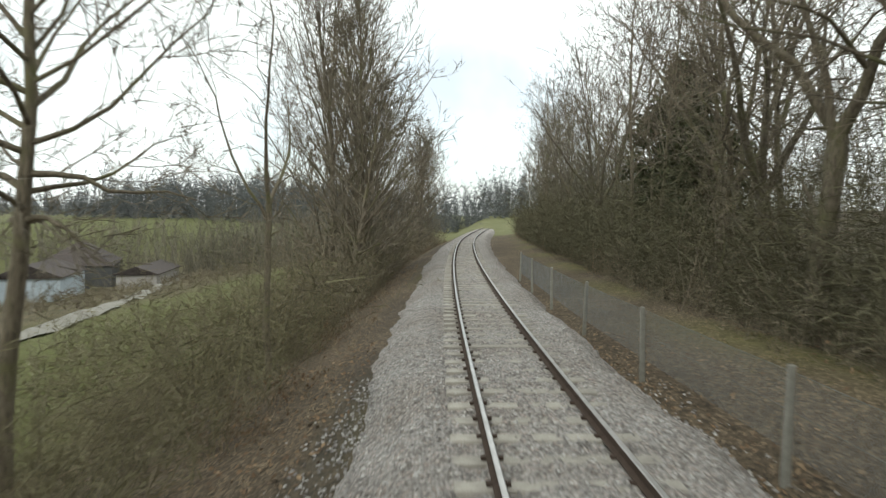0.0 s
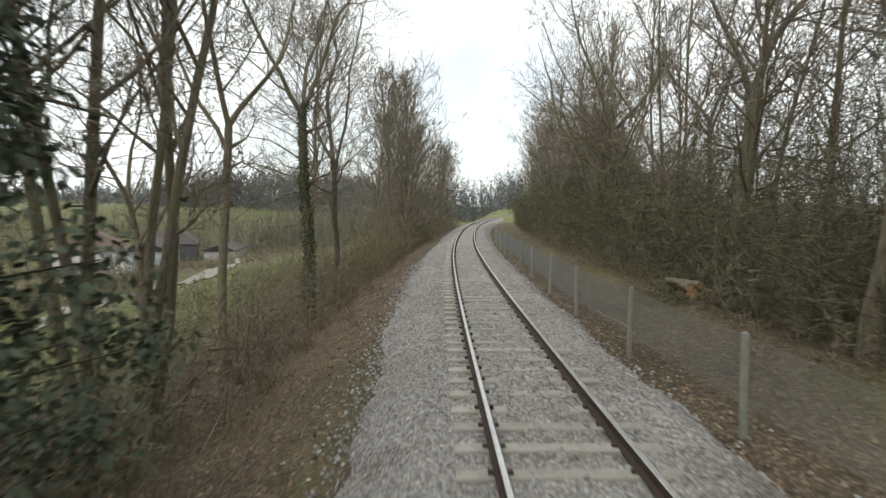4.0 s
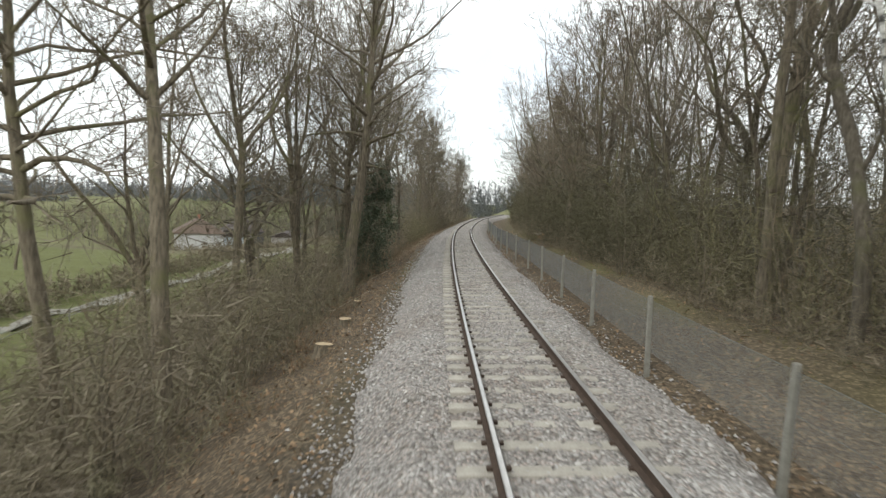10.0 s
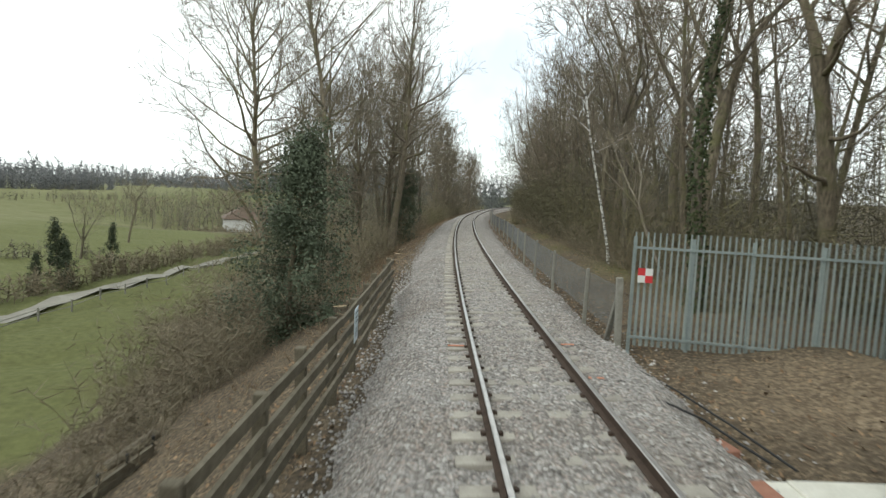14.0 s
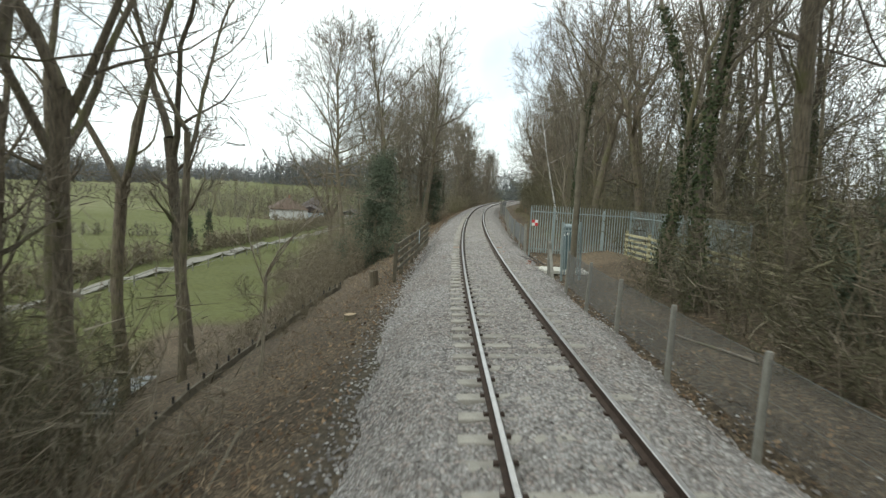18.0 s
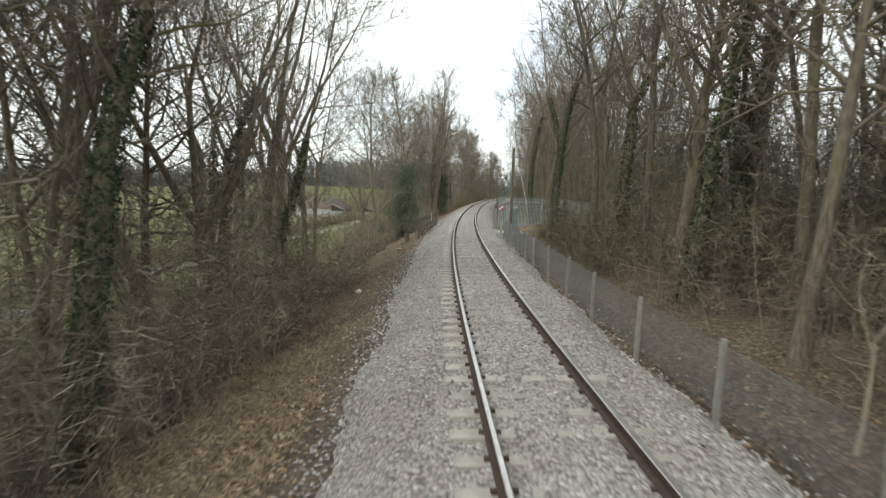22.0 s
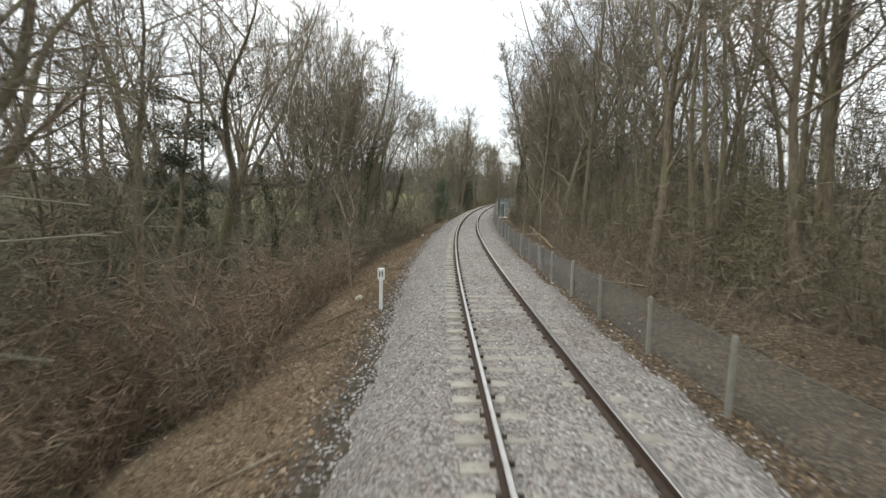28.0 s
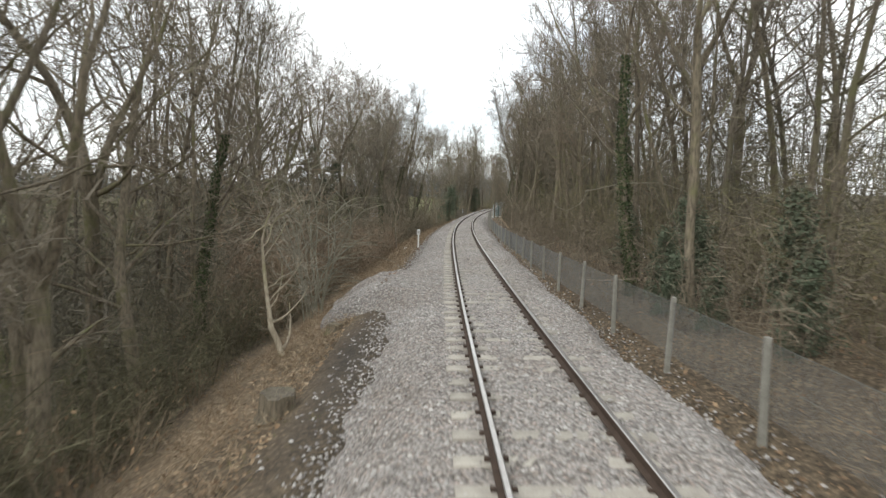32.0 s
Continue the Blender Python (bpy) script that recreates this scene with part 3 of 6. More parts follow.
def rail(side):
    """Flat-bottom rail, swept along the line: foot and web rusty, head worn bright."""
    g = ((-0.07, -0.155), (-0.07, -0.143), (-0.012, -0.12), (-0.012, -0.045), (-0.035, -0.034), (-0.035, -0.008), (-0.024, 0.0), (0.024, 0.0), (0.035, -0.008), (0.035, -0.034), (0.012, -0.045), (0.012, -0.12), (0.07, -0.143), (0.07, -0.155))
    V, nu, nv = strip(-243, 148, 1.0, [side * 0.7535 + x for x, _ in g], lambda s, d: 0 * s)
    for k, (_, z) in enumerate(g):
        V[:, k, 2] += z
    me = sheet("rail", V, nu, nv, RUST)
    me.materials.append(RAIL_TOP)
    mi = np.zeros((nu - 1, nv - 1), np.int32)
    mi[:, 5:8] = 1
    me.polygons.foreach_set("material_index", mi.reshape(-1))
    me.polygons.foreach_set("use_smooth", [False] * len(me.polygons))
    part("rail", me, track, "rust-brown steel rail with a bright worn head")


rail(-1)
rail(1)


def frame_at(s, d, h=0.0, turn=0.0):
    c = math.degrees(float(np.interp(s, STATION, _cant)))
    return Matrix.Translation(spot(s, d, h)) @ pose(0, 0, 0, 0, 0, heading(s) + turn) @ pose(0, 0, 0, 0, c if abs(d) < 3 else 0, 0)


def sleeper_shape(v):
    mid = 1 - 0.1 * (abs(v.x) < 0.5)
    return Vector((v.x, v.y * (0.86 if v.z > 0.1 else 1.0) * mid, v.z))


sleeper_mesh = bevelled("sleeper", CONCRETE, 2.42, 0.27, 0.2, 0.012, sleeper_shape)
far_sleepers = Geo()
clips = Geo()
SPACING = 0.66
for i in range(int((60 + 174) / SPACING)):
    s = 60 - i * SPACING
    low = -0.362 + random.uniform(-0.012, 0.010)
    m = frame_at(s, random.uniform(-0.02, 0.02), low, random.uniform(-0.6, 0.6))
    if -172 < s < 26:
        part("sleeper", sleeper_mesh, track, m=m)
    else:
        far_sleepers.box(m, 2.42, 0.25, 0.2)
    for e in (-1, 1):
        for o in (-0.1, 0.1):
            clips.box(frame_at(s, e * 0.7535 + o, -0.165, random.uniform(-8, 8)), 0.06, 0.07, 0.04)
part("far_sleepers", far_sleepers.mesh("far_sleepers", CONCRETE), track, kind="stuff")
part("rail_clips", clips.mesh("rail_clips", RUST), track, "dark rusty rail clips", kind="stuff")


# ---- trees and shrubs ----
def wander(r, p, way, length, n, bend, rise):
    pts = [p.copy()]
    d = way.normalized()
    for _ in range(n):
        d = (d + Vector((r.gauss(0, bend), r.gauss(0, bend), r.gauss(0, bend) + rise))).normalized()
        pts.append(pts[-1] + d * (length / n))
    return pts


def side_way(r, t, angle):
    o = t.orthogonal().normalized()
    o.rotate(Matrix.Rotation(r.uniform(0, 2 * math.pi), 3, t))
    return (t * math.cos(angle) + o * math.sin(angle)).normalized()


def taper(r0, r1, n):
    return [r0 + (r1 - r0) * (i / n) ** 0.8 for i in range(n + 1)]


def bare_tree(seed, height, girth, spread, limbs, fine, low=0.3, crooked=0.09, stems=1, width=0.0125, lean=0.0, twiggy=7, fork=0.0, leaders=3):
    """Wood (trunk and limbs) and twigs of a leafless tree standing at the origin."""
    r = random.Random(seed)
    wood, twigs = Geo(), Geo()
    tips = []
    for k in range(stems):
        a = 6.28 * k / stems + r.uniform(-0.5, 0.5)
        many = stems > 1
        start = Vector((math.cos(a), math.sin(a), 0)) * (0.09 * stems * many)
        way = Vector((math.cos(a) * 0.15 * many + lean, math.sin(a) * 0.15 * many, 1))
        h = height * r.uniform(0.85, 1.0) if many else height
        g = girth * (r.uniform(0.6, 0.8) if many else 1)
        n = 10
        pts = wander(r, start - Vector((0, 0, 0.5)), way, h * (fork or 1.0), n, crooked * (0.3 if fork else 0.5), 0.06)
        rad = taper(g, g * (0.72 if fork else 0.10), n)
        rad = [rad[0] * 1.5] + [x * r.uniform(0.9, 1.1) for x in rad[1:]]
        wood.tube(pts, rad, 8)
        spine = list(pts)
        count = max(4, limbs // stems)
        axes = [(pts, rad, count if not fork else 3, low if not fork else 0.55, 1.0 if not fork else 0.45)]
        turn = r.uniform(0, 6.28)
        for q in range(leaders if fork else 0):
            a = turn + 6.28 * q / leaders + r.uniform(-0.5, 0.5)
            tilt = r.uniform(0.25, 0.75)
            ax = wander(r, pts[-1 - q % 2], Vector((math.cos(a) * tilt, math.sin(a) * tilt, 1)), h * (1 - fork) * r.uniform(0.8, 1.1), n, crooked * 0.8, 0.05)
            ar = taper(g * r.uniform(0.45, 0.66), 0.02, n)
            wood.tube(ax, ar, 6)
            if q == 0:
                spine += ax[1:]
            axes.append((ax, ar, max(4, (limbs - 3) // leaders), 0.1, 0.72))
        axes = [(ax, ar, j, m, lo, k_) for ax, ar, m, lo, k_ in axes for j in range(m)]
        for pts, rad, j, count, low_, reach in axes:
            u = low_ + (0.97 - low_) * (j + r.random()) / count
            i = min(int(u * n), n - 1)
            p = pts[i].lerp(pts[i + 1], u * n - i)
            t = (pts[i + 1] - pts[i]).normalized()
            ll = reach * h * spread * (1.2 - (0.9 if reach == 1.0 else 0.6) * u) * r.uniform(0.7, 1.2) + 0.7
            l1 = wander(r, p, side_way(r, t, radians(r.uniform(34, 66))), ll, 5, crooked * 1.7, 0.11)
            g1 = max(0.022, rad[i] * r.uniform(0.36, 0.58))
            wood.tube(l1, taper(g1, 0.012, 5), 4)
            for q in range(fine):
                v = 0.18 + 0.82 * (q + r.random()) / fine
                i1 = min(int(v * 5), 4)
                p2 = l1[i1].lerp(l1[i1 + 1], v * 5 - i1)
                t2 = (l1[i1 + 1] - l1[i1]).normalized()
                l2 = wander(r, p2, side_way(r, t2, radians(r.uniform(26, 60))), ll * r.uniform(0.32, 0.6) * (1.2 - 0.5 * v), 3, crooked * 1.8, 0.12)
                w = max(0.009, g1 * 0.26 * (1 - 0.6 * v))
                sd = (l2[-1] - l2[0]).cross(Vector((r.gauss(0, 1), r.gauss(0, 1), r.gauss(0, 1)))).normalized()
                k0 = len(twigs.v)
                for x, f in zip(l2, (1.0, 0.8, 0.55, 0.3)):
                    twigs.v += [x - sd * w * f, x + sd * w * f]
                twigs.f += [(k0 + 2 * m, k0 + 2 * m + 1, k0 + 2 * m + 3, k0 + 2 * m + 2) for m in range(3)]
                tips.append(l2)
        tips += [ax[-4:] for ax, _, j, *_ in axes if j == 0]
    for l2 in tips:
        for q in range(twiggy):
            v = 0.1 + 0.88 * (q + r.random()) / twiggy
            m = len(l2) - 1
            i2 = min(int(v * m), m - 1)
            p3 = l2[i2].lerp(l2[i2 + 1], v * m - i2)
            t3 = (l2[i2 + 1] - l2[i2]).normalized()
            w3 = side_way(r, t3, radians(r.uniform(25, 60)))
            ln = r.uniform(0.45, 1.25)
            end = p3 + (w3 + Vector((r.gauss(0, 0.2), r.gauss(0, 0.2), 0.28))).normalized() * ln
            twigs.blade(p3, p3 + w3 * ln * 0.5, end, width)
            for _ in range(2):
                b = p3.lerp(end, r.uniform(0.2, 0.95))
                w4 = side_way(r, (end - p3).normalized(), radians(r.uniform(25, 60))) * r.uniform(0.25, 0.65)
                i = len(twigs.v)
                sd = w4.cross(Vector((r.gauss(0, 1), r.gauss(0, 1), r.gauss(0, 1)))).normalized() * width * 0.95
                twigs.v += [b - sd, b + sd, b + w4 + Vector((0, 0, 0.08))]
                twigs.f.append((i, i + 1, i + 2))
    return wood, twigs, spine


def ivy_on(seed, height, girth, count, spine, low=0.0, spread=0.07, size=0.045):
    r = random.Random(seed)
    g = Geo()
    for _ in range(count):
        z = low + (height - low) * r.random() ** 1.15
        a = r.uniform(0, 6.28)
        rad = girth * (1.05 - 0.5 * z / height) + abs(r.gauss(0.02, spread))
        i = next((k for k in range(len(spine) - 1) if spine[k + 1].z > z), len(spine) - 2)
        c = spine[i].lerp(spine[i + 1], max(0.0, min(1.0, (z - spine[i].z) / max(0.01, spine[i + 1].z - spine[i].z))))
        p = Vector((c.x + math.cos(a) * rad, c.y + math.sin(a) * rad, z))
        n = Vector((math.cos(a) + r.gauss(0, 0.5), math.sin(a) + r.gauss(0, 0.5), r.gauss(0.2, 0.5))).normalized()
        g.leaf(p, n, Vector((r.gauss(0, 0.4), r.gauss(0, 0.4), 1)), size * r.uniform(0.6, 1.2), size * r.uniform(0.7, 1.3))
    return g


def crowned_tree(name, label, seed, height, girth, first, radius, limbs, sub=7, tert=4, twigs=4, steep=(78, 8), stems=1, width=0.013, crooked=0.13):
    """A leafless tree whose limbs fill a rounded crown: limbs, branches, small branches and many fine twigs."""
    r = random.Random(seed)
    wood, fine = Geo(), Geo()

    def ribbon(pts, w):
        sd = (pts[-1] - pts[0]).cross(Vector((r.gauss(0, 1), r.gauss(0, 1), r.gauss(0, 1)))).normalized()
        k0, n = len(fine.v), len(pts) - 1
        for i, x in enumerate(pts):
            fine.v += [x - sd * w * (1 - 0.7 * i / n), x + sd * w * (1 - 0.7 * i / n)]
        fine.f += [(k0 + 2 * m, k0 + 2 * m + 1, k0 + 2 * m + 3, k0 + 2 * m + 2) for m in range(n)]

    def spur(b, way, ln):
        i, sd = len(fine.v), way.cross(Vector((r.gauss(0, 1), r.gauss(0, 1), r.gauss(0, 1)))).normalized() * width
        fine.v += [b - sd, b + sd, b + way * ln + Vector((0, 0, 0.12 * ln))]
        fine.f.append((i, i + 1, i + 2))

    zc, hc = (0.75 * first * height + height) / 2, (height - 0.75 * first * height) / 2
    boles = []
    for k in range(stems):
        a = 6.28 * k / stems + r.uniform(-0.4, 0.4)
        out = 0.16 * (stems > 1)
        bole = wander(r, Vector((math.cos(a) * out * 1.6, math.sin(a) * out * 1.6, -0.5)), Vector((math.cos(a) * out, math.sin(a) * out, 1)), height * 0.93, 11, 0.045, 0.04)
        g = girth * (0.7 if stems > 1 else 1.0)
        rad = taper(g, 0.03, 11)
        rad[0] *= 1.4
        wood.tube(bole, rad, 8)
        boles.append((bole, rad))
    for j in range(limbs):
        bole, rad = boles[j % stems]
        u = (j + r.random()) / limbs
        v = min(0.97, first + (0.96 - first) * u ** 1.15) * 11
        i = min(int(v), 10)
        p = bole[i].lerp(bole[i + 1], v - i)
        th = radians(steep[0] + (steep[1] - steep[0]) * u + r.gauss(0, 8))
        az = 2.4 * j + r.uniform(-0.5, 0.5)
        way = Vector((math.sin(th) * math.cos(az), math.sin(th) * math.sin(az), math.cos(th)))
        ln = 0.5
        while ln < 12 and ((p.x + way.x * ln) / radius) ** 2 + ((p.y + way.y * ln) / radius) ** 2 + ((p.z + way.z * ln - zc) / hc) ** 2 < 1:
            ln += 0.3
        ln *= r.uniform(0.78, 1.05)
        limb = wander(r, p, way, ln, 6, crooked, 0.035)
        g1 = max(0.02, rad[i] * r.uniform(0.4, 0.62))
        wood.tube(limb, taper(g1, 0.014, 6), 5)
        for q in range(sub):
            f = 0.14 + 0.86 * (q + r.random()) / sub
            i1 = min(int(f * 6), 5)
            p2 = limb[i1].lerp(limb[i1 + 1], f * 6 - i1)
            l2 = max(0.9, (0.2 * ln + 0.16 * radius) * (1.25 - 0.5 * f) * r.uniform(0.75, 1.3))
            b2 = wander(r, p2, side_way(r, (limb[i1 + 1] - limb[i1]).normalized(), radians(r.uniform(25, 60))), l2, 3, crooked * 1.5, 0.1)
            ribbon(b2, max(0.012, g1 * 0.3 * (1 - 0.5 * f)))
            for _ in range(tert):
                w_ = r.uniform(0.15, 1.0) * 3
                i2 = min(int(w_), 2)
                p3 = b2[i2].lerp(b2[i2 + 1], w_ - i2)
                w3 = (side_way(r, (b2[i2 + 1] - b2[i2]).normalized(), radians(r.uniform(20, 55))) + Vector((0, 0, 0.22))).normalized()
                l3 = l2 * r.uniform(0.35, 0.65)
                ribbon([p3, p3 + w3 * l3], width)
                for _ in range(twigs):
                    w4 = side_way(r, w3, radians(r.uniform(18, 55)))
                    spur(p3 + w3 * l3 * r.uniform(0.2, 1.0), w4, l3 * r.uniform(0.35, 0.75))
    t = thing(name, label, "tree", pose(0, 0, -400))
    part("trunk", wood.mesh("trunk", BARK, True), t)
    part("crown", fine.mesh("crown", TWIG), t, "dense fine leafless twigs")
    return t


def tree(name, label, seed, bark, ivy=0, ivy_height=7, **kw):
    t = thing(name, label, "tree", pose(0, 0, -400))
    wood, twigs, spine = bare_tree(seed, **kw)
    part("trunk", wood.mesh("trunk", bark, True), t)
    part("crown", twigs.mesh("crown", TWIG), t, "fine leafless twigs")
    if ivy:
        part("ivy", ivy_on(seed + 7, ivy_height, kw["girth"], ivy, spine).mesh("ivy", IVY), t, "dark green ivy leaves on the trunk")
    return t


def coppice(name, label, seed, stems, height, bark, twig, spread=0.45, arch=0.0, fine=9, leaves=0, stout=1.0):
    r = random.Random(seed)
    t = thing(name, label, "shrub", pose(0, 0, -400))
    wood, twigs, dead = Geo(), Geo(), Geo()
    for _ in range(stems):
        a, k = r.uniform(0, 6.28), r.uniform(0.1, 1) * spread
        h = height * r.uniform(0.55, 1.0)
        pts = wander(r, Vector((math.cos(a), math.sin(a), 0)) * 0.35 * r.random() - Vector((0, 0, 0.2)), Vector((math.cos(a) * k, math.sin(a) * k, 1)), h, 5, 0.13 if stout == 1 else 0.2, 0.03 - arch)
        wood.tube(pts, taper(stout * height * r.uniform(0.004, 0.0085), 0.006 * stout, 5), 3 if stout == 1 else 5)
        for q in range(fine):
            v = 0.12 + 0.88 * (q + r.random()) / fine
            i = min(int(v * 5), 4)
            p = pts[i].lerp(pts[i + 1], v * 5 - i)
            w = side_way(r, (pts[i + 1] - pts[i]).normalized(), radians(r.uniform(25, 65)))
            ln = h * r.uniform(0.12, 0.3)
            end = p + (w + Vector((0, 0, 0.15 - arch * 2))).normalized() * ln
            twigs.blade(p, p + w * ln * 0.5, end, 0.008 * stout)
            for _ in range(3):
                b = p.lerp(end, r.uniform(0.2, 0.95))
                w4 = side_way(r, w, radians(r.uniform(25, 70))) * ln * r.uniform(0.2, 0.45)
                i3 = len(twigs.v)
                sd = w4.orthogonal().normalized() * 0.006 * stout
                twigs.v += [b - sd, b + sd, b + w4]
                twigs.f.append((i3, i3 + 1, i3 + 2))
                if leaves and r.random() < leaves:
                    n = Vector((r.gauss(0, 1), r.gauss(0, 1), r.gauss(0, 1))).normalized()
                    dead.leaf(b + w4, n, Vector((0, 0, 1)), 0.03, 0.05)
    part("stool", wood.mesh("stool", bark, True), t)
    part("crown", twigs.mesh("crown", twig), t)
    if dead.v:
        part("leaves", dead.mesh("leaves", DEAD_LEAF), t, "withered brown leaves")
    return t


def leafy(name, label, seed, height, width, count, leaf, size, cone=False, bark=BARK, clumped=90):
    """An evergreen: stem, branches and a crown of many leaves in uneven clumps."""
    r = random.Random(seed)
    t = thing(name, label, "tree" if cone else "shrub", pose(0, 0, -400))
    wood, crown = Geo(), Geo()
    stem = wander(r, Vector((0, 0, -0.5)), Vector((0, 0, 1)), height, 8, 0.05, 0.05)
    wood.tube(stem, taper(height * 0.018, 0.02, 8), 7)
    clumps = []
    for _ in range(clumped):
        u = r.uniform(0.04, 0.98)
        reach = width * 0.5 * ((1.02 - u) if cone else min(1.0, (u + 0.12) * 3.2) * (1.03 - u) ** 0.7) * r.uniform(0.15, 1.0)
        a = r.uniform(0, 6.28)
        reach *= 1 + 0.3 * math.sin(2 * a + 9 * u + seed) + 0.2 * math.sin(5 * a - 14 * u)
        i = min(7, int(u * 8))
        c = stem[i].lerp(stem[i + 1], u * 8 - i)
        p = c + Vector((math.cos(a) * reach, math.sin(a) * reach, r.uniform(-0.3, 0.3)))
        wood.tube([c - Vector((0, 0, 0.3)), p], [0.03, 0.008], 3)
        clumps.append((p, r.uniform(0.35, 0.75) * (width / 4) ** 0.5))
    for _ in range(count):
        p, k = r.choice(clumps)
        o = Vector((r.gauss(0, 0.5), r.gauss(0, 0.5), r.gauss(0, 0.55)))
        n = (o + Vector((r.gauss(0, 0.4), r.gauss(0, 0.4), 0.5 + r.gauss(0, 0.4)))).normalized()
        crown.leaf(p + o * k, n, Vector((r.gauss(0, 1), r.gauss(0, 1), 0.6)), size * r.uniform(0.5, 1.0), size * r.uniform(0.8, 1.5))
    part("stem", wood.mesh("stem", bark, True), t)
    part("crown", crown.mesh("crown", leaf), t, "dense evergreen leaves")
    return t


def pine(seed, height):
    """A bare leaning bole with a flat crown of dark needle clumps on crooked boughs."""
    r = random.Random(seed)
    t = thing("pine_tree", "pine with a bare bole and a flat dark clumped crown", "tree", pose(0, 0, -400))
    wood, crown = Geo(), Geo()
    stem = wander(r, Vector((0, 0, -0.5)), Vector((0.04, 0, 1)), height + 0.3, 9, 0.06, 0.04)
    wood.tube(stem, taper(0.2, 0.05, 9), 8)
    for j in range(17):
        i = r.choice((6, 7, 7, 8, 8, 9))
        a = 6.28 * j / 17 + r.uniform(-0.4, 0.4)
        bough = wander(r, stem[i], Vector((math.cos(a), math.sin(a), r.uniform(-0.05, 0.5))), r.uniform(1.0, 2.4), 4, 0.22, 0.03)
        wood.tube(bough, taper(0.055, 0.015, 4), 4)
        for c in bough[2:]:
            for _ in range(r.randint(1, 3)):
                p = c + Vector((r.gauss(0, 0.25), r.gauss(0, 0.25), r.gauss(0.12, 0.12)))
                k = r.uniform(0.2, 0.42)
                for _ in range(58):
                    o = Vector((r.gauss(0, 0.6), r.gauss(0, 0.6), r.gauss(0, 0.38)))
                    crown.leaf(p + o * k, (o + Vector((0, 0, 0.4))).normalized(), Vector((r.gauss(0, 1), r.gauss(0, 1), 1)), r.uniform(0.008, 0.016), r.uniform(0.07, 0.13))
    part("stem", wood.mesh("stem", BARK, True), t)
    part("crown", crown.mesh("crown", NEEDLES), t, "dark green needle clumps")
    return t


def stand(proto, s, d, scale=1.0, turn=None, sink=0.1, label=None, tilt=0.0):
    p = on_land(s, d, sink)
    z = random.uniform(0, 360) if turn is None else turn
    c = copy_thing(proto, Matrix.Translation(p) @ pose(0, 0, 0, tilt, 0, z) @ Matrix.Diagonal((scale, scale, scale * random.uniform(0.94, 1.06), 1)))
    if label:
        c["label"] = label
    return c


def sprays(name, label, category, mat, seed, s, d, h, blades, length, half, low=0.1, lean=0.32, stem=0.012, droop=0.0):
    """A mass of upright sprays rooted on the land: thin stems, each with many slender twigs."""
    r = np.random.default_rng(seed)
    n = len(s)
    way, past = np.interp(s, STATION, HEADING), np.maximum(0, s - 150)
    x = np.interp(s, STATION, LINE[:, 0]) + d * np.cos(way) - past * np.sin(way)
    y = np.interp(s, STATION, LINE[:, 1]) + d * np.sin(way) + past * np.cos(way)
    z, _, _ = land(x, y)
    root = np.stack([x, y, z - 0.15], 1)
    az = r.uniform(0, 2 * np.pi, n)
    push = np.abs(r.normal(0, lean, n))
    out = np.stack([np.cos(az), np.sin(az), 0 * az], 1)
    kink = r.normal(0, 0.075, (n, 3)) * np.array([1, 1, 0.3])
    phase = r.uniform(2.5, 6.0, (n, 1))

    def along(u):
        return root[:, None] + (out * push[:, None])[:, None] * (u ** 1.6 * h[:, None])[..., None] + np.stack([0 * u, 0 * u, u * h[:, None]], -1) + kink[:, None] * (np.sin(u * phase) * h[:, None])[..., None]

    us = np.array([0, 0.34, 0.67, 1.0])[None] + np.zeros((n, 1))
    P = along(us)
    face = r.uniform(0, 2 * np.pi, n)
    side = np.stack([np.cos(face), np.sin(face), 0 * face], 1)[:, None] * (stem * r.uniform(0.6, 1.5, n))[:, None, None] * np.array([1, 0.8, 0.55, 0.2])[None, :, None]
    A = np.stack([P - side, P + side], 2).reshape(n * 8, 3)
    base = np.arange(n)[:, None, None] * 8
    q = base + np.array([(0, 1, 3, 2), (2, 3, 5, 4), (4, 5, 7, 6)])[None]
    u = r.uniform(low, 1.0, (n, blades))
    B = along(u)
    a2 = r.uniform(0, 2 * np.pi, (n, blades))
    el = r.uniform(-0.45, 1.15, (n, blades)) - droop
    L = length * r.uniform(0.4, 1.2, (n, blades)) * (h[:, None] / h.mean()) ** 0.5 * (1.15 - 0.5 * u)
    T = B + np.stack([np.cos(a2) * np.cos(el), np.sin(a2) * np.cos(el), np.sin(el)], -1) * L[..., None]
    w = r.normal(0, 1, (n, blades, 3))
    w = np.cross(T - B, w)
    w = w / (np.linalg.norm(w, axis=-1, keepdims=True) + 1e-9) * (half * r.uniform(0.6, 1.4, (n, blades)))[..., None]
    C = np.stack([B - w, B + w, T], 2).reshape(-1, 3)
    tri = n * 8 + np.arange(n * blades)[:, None] * 3 + np.arange(3)[None]
    co = np.concatenate([A, C])
    loops = np.concatenate([q.reshape(-1), tri.reshape(-1)])
    starts = np.concatenate([np.arange(n * 3) * 4, n * 12 + np.arange(n * blades) * 3])
    me = bpy.data.meshes.new(name)
    me.vertices.add(len(co))
    me.vertices.foreach_set("co", co.astype(np.float32).reshape(-1))
    me.loops.add(len(loops))
    me.loops.foreach_set("vertex_index", loops.astype(np.int32))
    me.polygons.add(len(starts))
    me.polygons.foreach_set("loop_start", starts.astype(np.int32))
    me.update(calc_edges=True)
    me.materials.append(mat)
    return tagged(new(name, me), label, category, kind="stuff")


